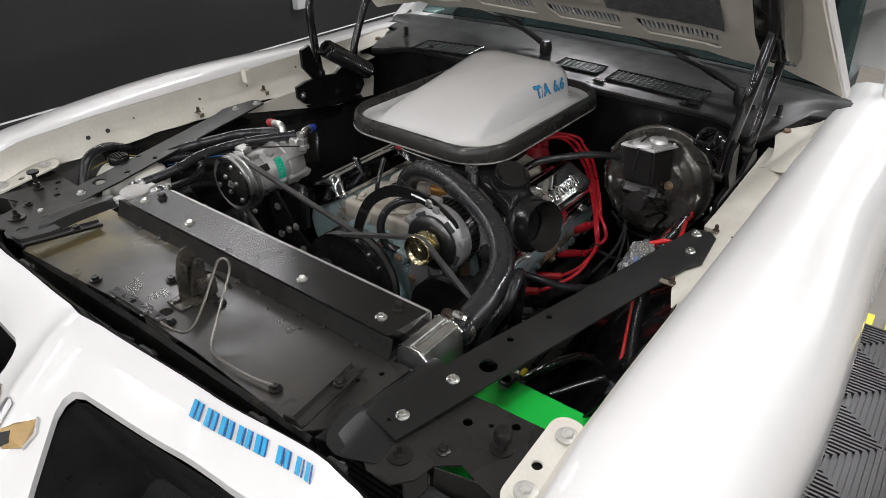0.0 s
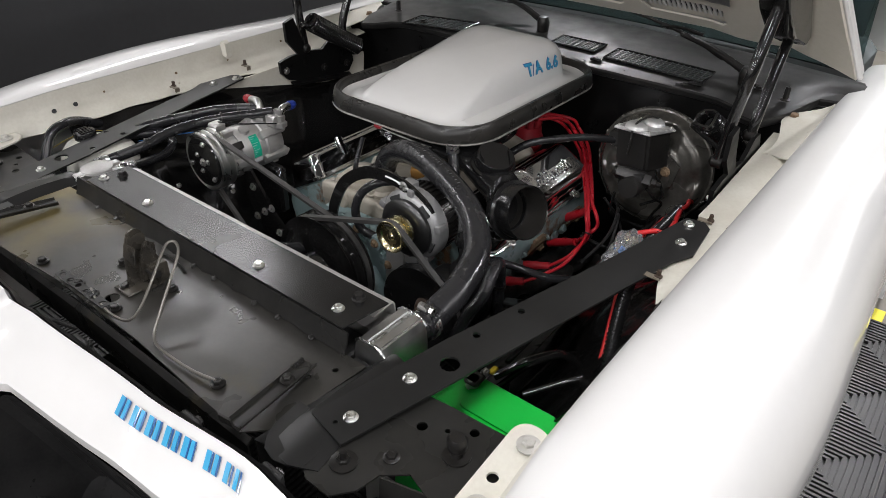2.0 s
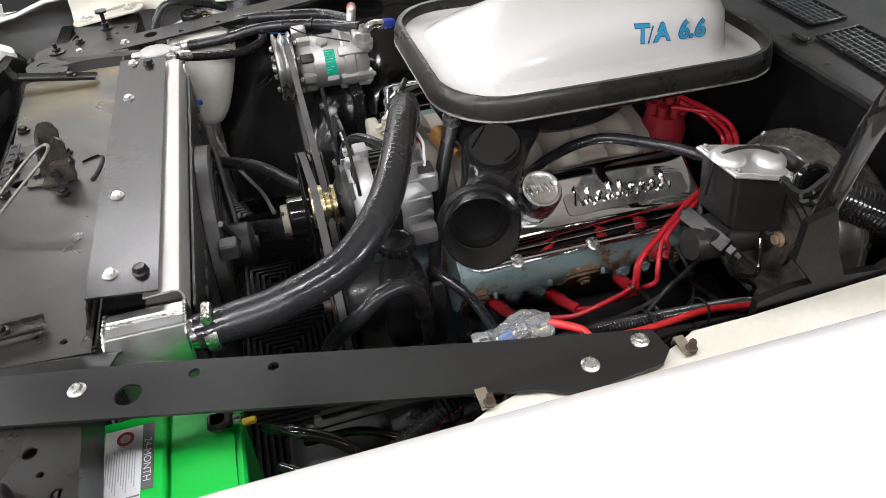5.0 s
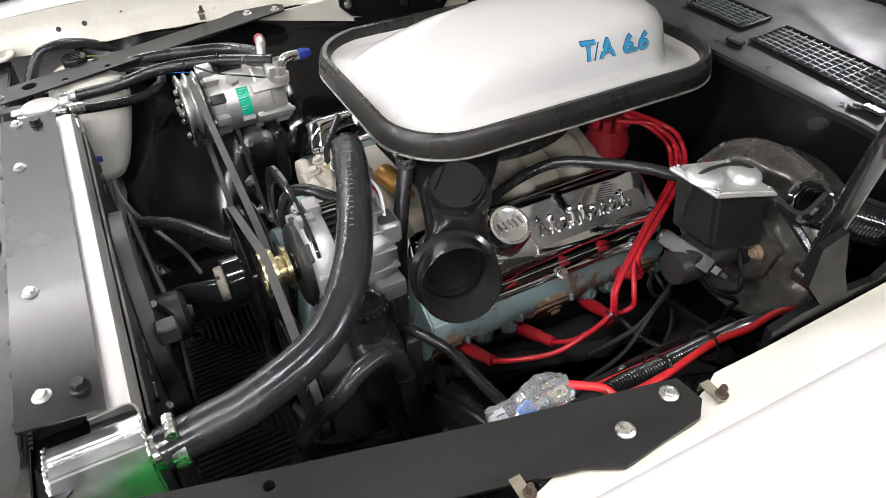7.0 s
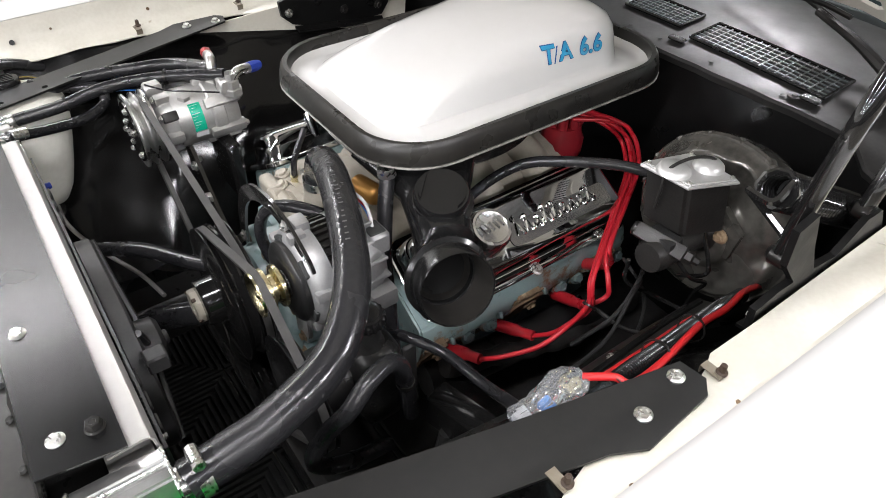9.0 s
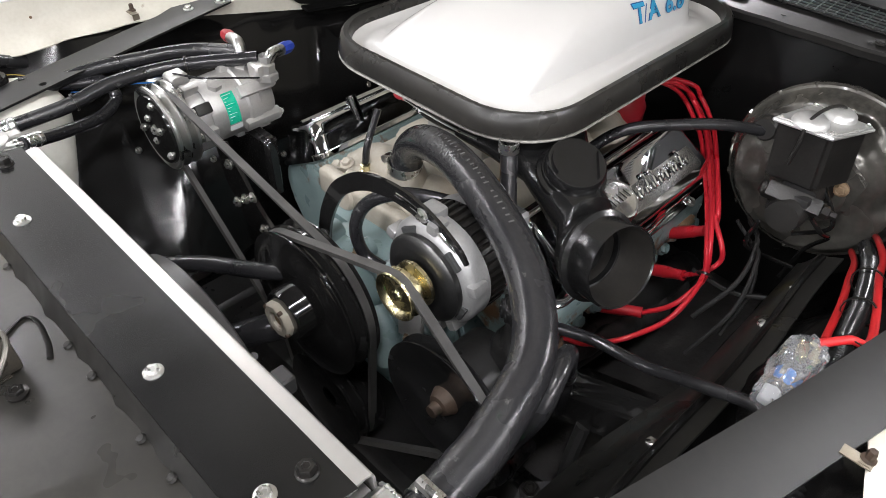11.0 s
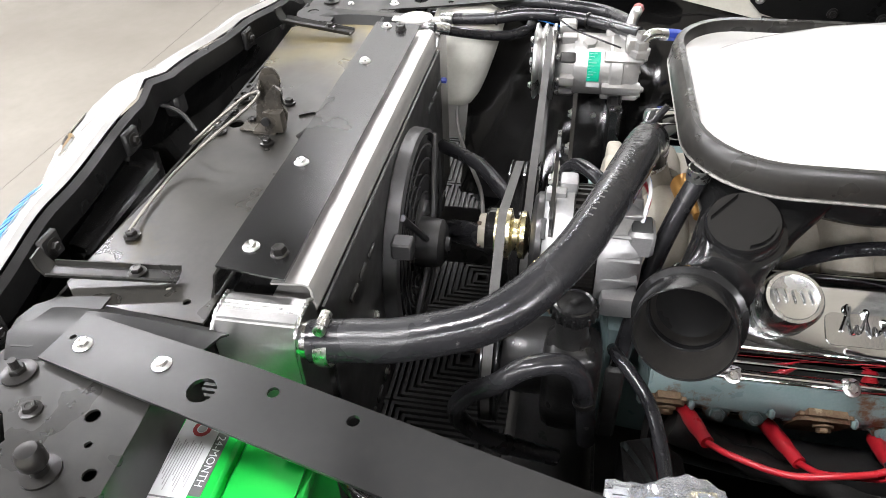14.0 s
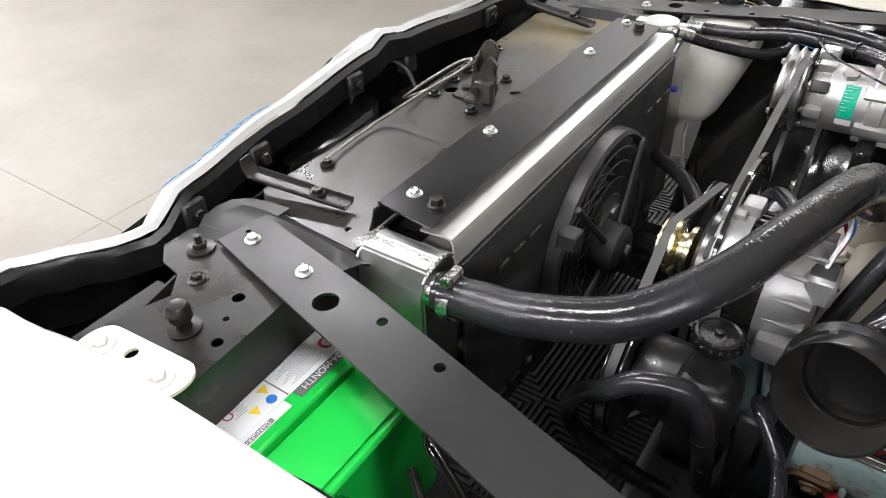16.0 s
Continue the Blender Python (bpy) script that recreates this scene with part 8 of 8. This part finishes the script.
# coolant bottle
bottle = thing("coolant_bottle", (-0.55, 0.20, 0.55), "milky plastic coolant bottle with a black cap", "bottle")
bl = bmesh.new()
loops = []
for z, x0, y0, x1, y1, r in ((0.600, -0.560, 0.075, -0.515, 0.118, 0.018), (0.607, -0.585, 0.058, -0.500, 0.136, 0.034), (0.630, -0.625, 0.040, -0.488, 0.153, 0.050), (0.67, -0.660, 0.030, -0.480, 0.170, 0.062), (0.72, -0.680, 0.032, -0.478, 0.187, 0.070), (0.765, -0.690, 0.038, -0.480, 0.200, 0.074), (0.795, -0.690, 0.046, -0.486, 0.205, 0.074), (0.814, -0.678, 0.060, -0.500, 0.196, 0.064), (0.824, -0.655, 0.080, -0.524, 0.176, 0.045), (0.826, -0.63, 0.10, -0.555, 0.15, 0.024)):
    loops.append([(x + 0.010 * math.sin(14 * z) - 0.022 * max(0, min(1, (x + 0.60) / 0.08)), y, z + 0.006 * math.sin(6 * x + 9 * y)) for x, y in rounded(x0, y0, x1, y1, r, 6)])
part("tank", loft(loops, True), BOTTLE, bottle, angle=70)
part("neck", lathe((-0.640, 0.115, 0.808), (0, 0, 1), [(0.024, 0), (0.021, 0.012), (0.021, 0.02)], 24), BOTTLE, bottle)
cpb = bmesh.new()
add_lathe(cpb, (-0.640, 0.115, 0.826), (0, 0, 1), [(0.025, -0.004), (0.026, 0.012), (0.024, 0.016), (0.0, 0.017)], 30)
for k in range(5):
    add_box(cpb, (-0.657 + 0.008 * k, 0.100, 0.842), (-0.654 + 0.008 * k, 0.130, 0.845))
part("cap", cpb, PLASTIC, bottle, "black cap")
shared("blue_clip", bolt_mesh(0.006, 0.010, 0, BLUEPART), (-0.37, 0.098, 0.735), bottle, (-90, 0, 0))

# power cable with conduit and covered fuse
nudge(0.014, 0.0, 0.016)
conduit = thing("wiring_conduit", (0.62, 0.49, 0.83), "black corrugated wiring conduit along the liner", "conduit")
cp = spline([(0.735, 0.10, 0.66), (0.70, 0.22, 0.74), (0.655, 0.36, 0.80), (0.632, 0.47, 0.825), (0.618, 0.56, 0.823), (0.608, 0.65, 0.806), (0.594, 0.74, 0.782), (0.580, 0.816, 0.755), (0.555, 0.93, 0.70)], 640)
cd = bmesh.new()
add_tube(cd, cp, lambda f: 0.0100 + 0.0019 * math.sin(f * 640 * math.pi / 2), 12)
part("sleeve", cd, PLASTIC, conduit)
cable = thing("power_cable", (0.60, 0.52, 0.83), "bright red power cable tied to the conduit", "cable")
part("strand", tube([(0.600, 0.515, 0.842), (0.622, 0.545, 0.842), (0.638, 0.560, 0.836), (0.628, 0.63, 0.818), (0.604, 0.735, 0.795), (0.593, 0.813, 0.769), (0.570, 0.90, 0.735), (0.55, 1.0, 0.68)], 0.0050, 12, 60), CABLE, cable)
part("strand", tube([(0.600, 0.56, 0.812), (0.588, 0.66, 0.788), (0.572, 0.76, 0.758), (0.560, 0.847, 0.722), (0.54, 0.93, 0.68)], 0.0048, 12, 50), CABLE, cable)
part("strand", tube([(0.70, 0.16, 0.64), (0.675, 0.26, 0.72), (0.645, 0.36, 0.775), (0.615, 0.45, 0.80)], 0.0075, 12, 40), CABLE, cable)
for p, ax in (((0.610, 0.640, 0.806), (-0.2, 1, -0.2)), ((0.596, 0.73, 0.785), (-0.1, 1, -0.25)), ((0.625, 0.545, 0.825), (-0.2, 1, 0))):
    lone("cable_tie", lathe(p, ax, [(0.0185, -0.0018), (0.020, -0.0018), (0.020, 0.0018), (0.0185, 0.0018)], 18, True), BLACKBOLT, p, "black nylon tie round the conduit", "cable tie")
fuse = thing("fuse_holder", (0.60, 0.47, 0.83), "inline fuse wrapped in clear crumpled plastic", "fuse holder")
fa, fb = Vector((0.597, 0.520, 0.834)), Vector((0.590, 0.425, 0.818))
fz = bmesh.new()
rg = []
fax, fu, fv = frame_of(fb - fa)
for i in range(14):
    f = i / 13
    c = fa.lerp(fb, f)
    rad = 0.014 + 0.010 * math.sin(math.pi * min(1, f * 1.4)) * (1 - 0.3 * f)
    rg.append([c + (fu * math.cos(t) + fv * math.sin(t)) * rad * (1 + 0.16 * math.sin(5 * t + 9 * f) + 0.08 * math.sin(11 * t - 23 * f)) for t in np.linspace(0, 2 * math.pi, 25)[:-1]])
part("clear_wrap", loft(rg, True), SMOKED, fuse, "clear crumpled wrap")
part("fuse_body", box((0.589, 0.456, 0.820), (0.601, 0.476, 0.829), 0.003), LABELBLUE, fuse)
part("terminal", box((0.587, 0.492, 0.820), (0.603, 0.516, 0.830), 0.002), BRASS, fuse)
part("terminal", box((0.583, 0.426, 0.812), (0.597, 0.446, 0.822), 0.002), LABELWHITE, fuse)

nudge()
# dark clutter low in the bay
for pts, r in (([(0.55, 0.16, 0.72), (0.60, 0.20, 0.76), (0.63, 0.26, 0.74), (0.66, 0.30, 0.66), (0.70, 0.26, 0.60)], 0.0075), ([(0.60, 0.17, 0.70), (0.66, 0.24, 0.72), (0.69, 0.30, 0.70), (0.70, 0.36, 0.62)], 0.006), ([(0.50, 0.20, 0.60), (0.55, 0.28, 0.66), (0.60, 0.36, 0.66), (0.62, 0.45, 0.60)], 0.006)):
    hose("taped_harness", pts, r, GLOSSBLACK, "black taped wiring harness by the battery", "wiring", 50, 10, "harness runs")
for pts, r in (([(0.42, 0.72, 0.60), (0.45, 0.78, 0.66), (0.44, 0.84, 0.70), (0.40, 0.90, 0.69)], 0.004), ([(0.44, 0.68, 0.56), (0.47, 0.74, 0.64), (0.46, 0.80, 0.70), (0.43, 0.86, 0.68)], 0.0035), ([(0.40, 0.84, 0.72), (0.44, 0.86, 0.66), (0.46, 0.84, 0.60), (0.45, 0.80, 0.52)], 0.003), ([(0.37, 0.80, 0.62), (0.44, 0.82, 0.60), (0.50, 0.86, 0.60), (0.52, 0.92, 0.56)], 0.004)):
    hose("thin_lead", pts, r, DULLBLACK, "thin grimy wire near the brake booster", "wire", 40, 8, "thin leads")
apron = thing("splash_apron", (0.50, 0.45, 0.50), "black sheet apron screwed below the driver liner", "apron")
arow = []
for y in np.linspace(0.22, 0.90, 36):
    xi, zi = (lerp(0.395, 0.450, (y - 0.22) / 0.21), lerp(0.49, 0.600, (y - 0.22) / 0.21)) if y < 0.43 else (lerp(0.450, 0.496, min(1, (y - 0.43) / 0.13)), lerp(0.600, 0.652, min(1, (y - 0.43) / 0.13)))
    xo, zo = 0.522 + 0.004 * math.sin(y * 13), 0.684 + 0.004 * math.sin(y * 9 + 1)
    arow.append([(lerp(xi, xo, f), y, lerp(zi, zo, f) + 0.010 * math.sin(f * math.pi) * math.sin(y * 11)) for f in (0, 0.25, 0.5, 0.75, 1)] + [(xo + 0.012, y, zo + 0.004), (xo + 0.034, y, zo + 0.014)])
part("sheet", sheet(arow[::-1], 0.003), PANEL, apron)
part("bead", tube([(0.530 + 0.004 * math.sin(y * 13), y, 0.690 + 0.004 * math.sin(y * 9 + 1)) for y in np.linspace(0.23, 0.89, 24)], 0.0055, 8, 90), LINER, apron, "rolled glossy bead")
for x, y, z in ((0.524, 0.790, 0.686), (0.524, 0.690, 0.688), (0.517, 0.414, 0.680), (0.518, 0.300, 0.682)):
    shared("screw", BOLT_SMALL, (x, y, z), apron, (0, -20, 0))
low = thing("rail_bracket", (0.43, 0.48, 0.34), "black pressed steel bracket on the frame rail", "bracket")
part("arm", sheet([[(lerp(0.345, 0.470, f), 0.474, lerp(0.50, 0.555, f)), (lerp(0.345, 0.474, f), 0.475, lerp(0.560, 0.612, f)), (lerp(0.345, 0.476, f), 0.482, lerp(0.566, 0.618, f)), (lerp(0.345, 0.476, f), 0.512, lerp(0.580, 0.630, f)), (lerp(0.345, 0.476, f), 0.560, lerp(0.545, 0.590, f))] for f in np.linspace(0, 1, 8)], 0.003), GLOSSBLACK, low)
part("foot_plate", prism([(0.409, 0.440, 0.425), (0.424, 0.345, 0.425), (0.382, 0.318, 0.425), (0.362, 0.390, 0.425)], (0, 0, 0.006), 0.001), FANBLACK, low, "dusty grey foot plate")
part("post", tube([(0.395, 0.455, 0.34), (0.395, 0.462, 0.45), (0.398, 0.476, 0.53)], 0.012, 8, 12), DULLBLACK, low)
shared("bolt", BOLT_BLACK, (0.380, 0.385, 0.431), low, (0, 0, 0), "", 1.5)
lone("steering_box", box((0.34, 0.16, 0.30), (0.46, 0.34, 0.46), 0.03, None, 3), DULLBLACK, (0.40, 0.25, 0.30), "grimy black steering gear box", "steering box")
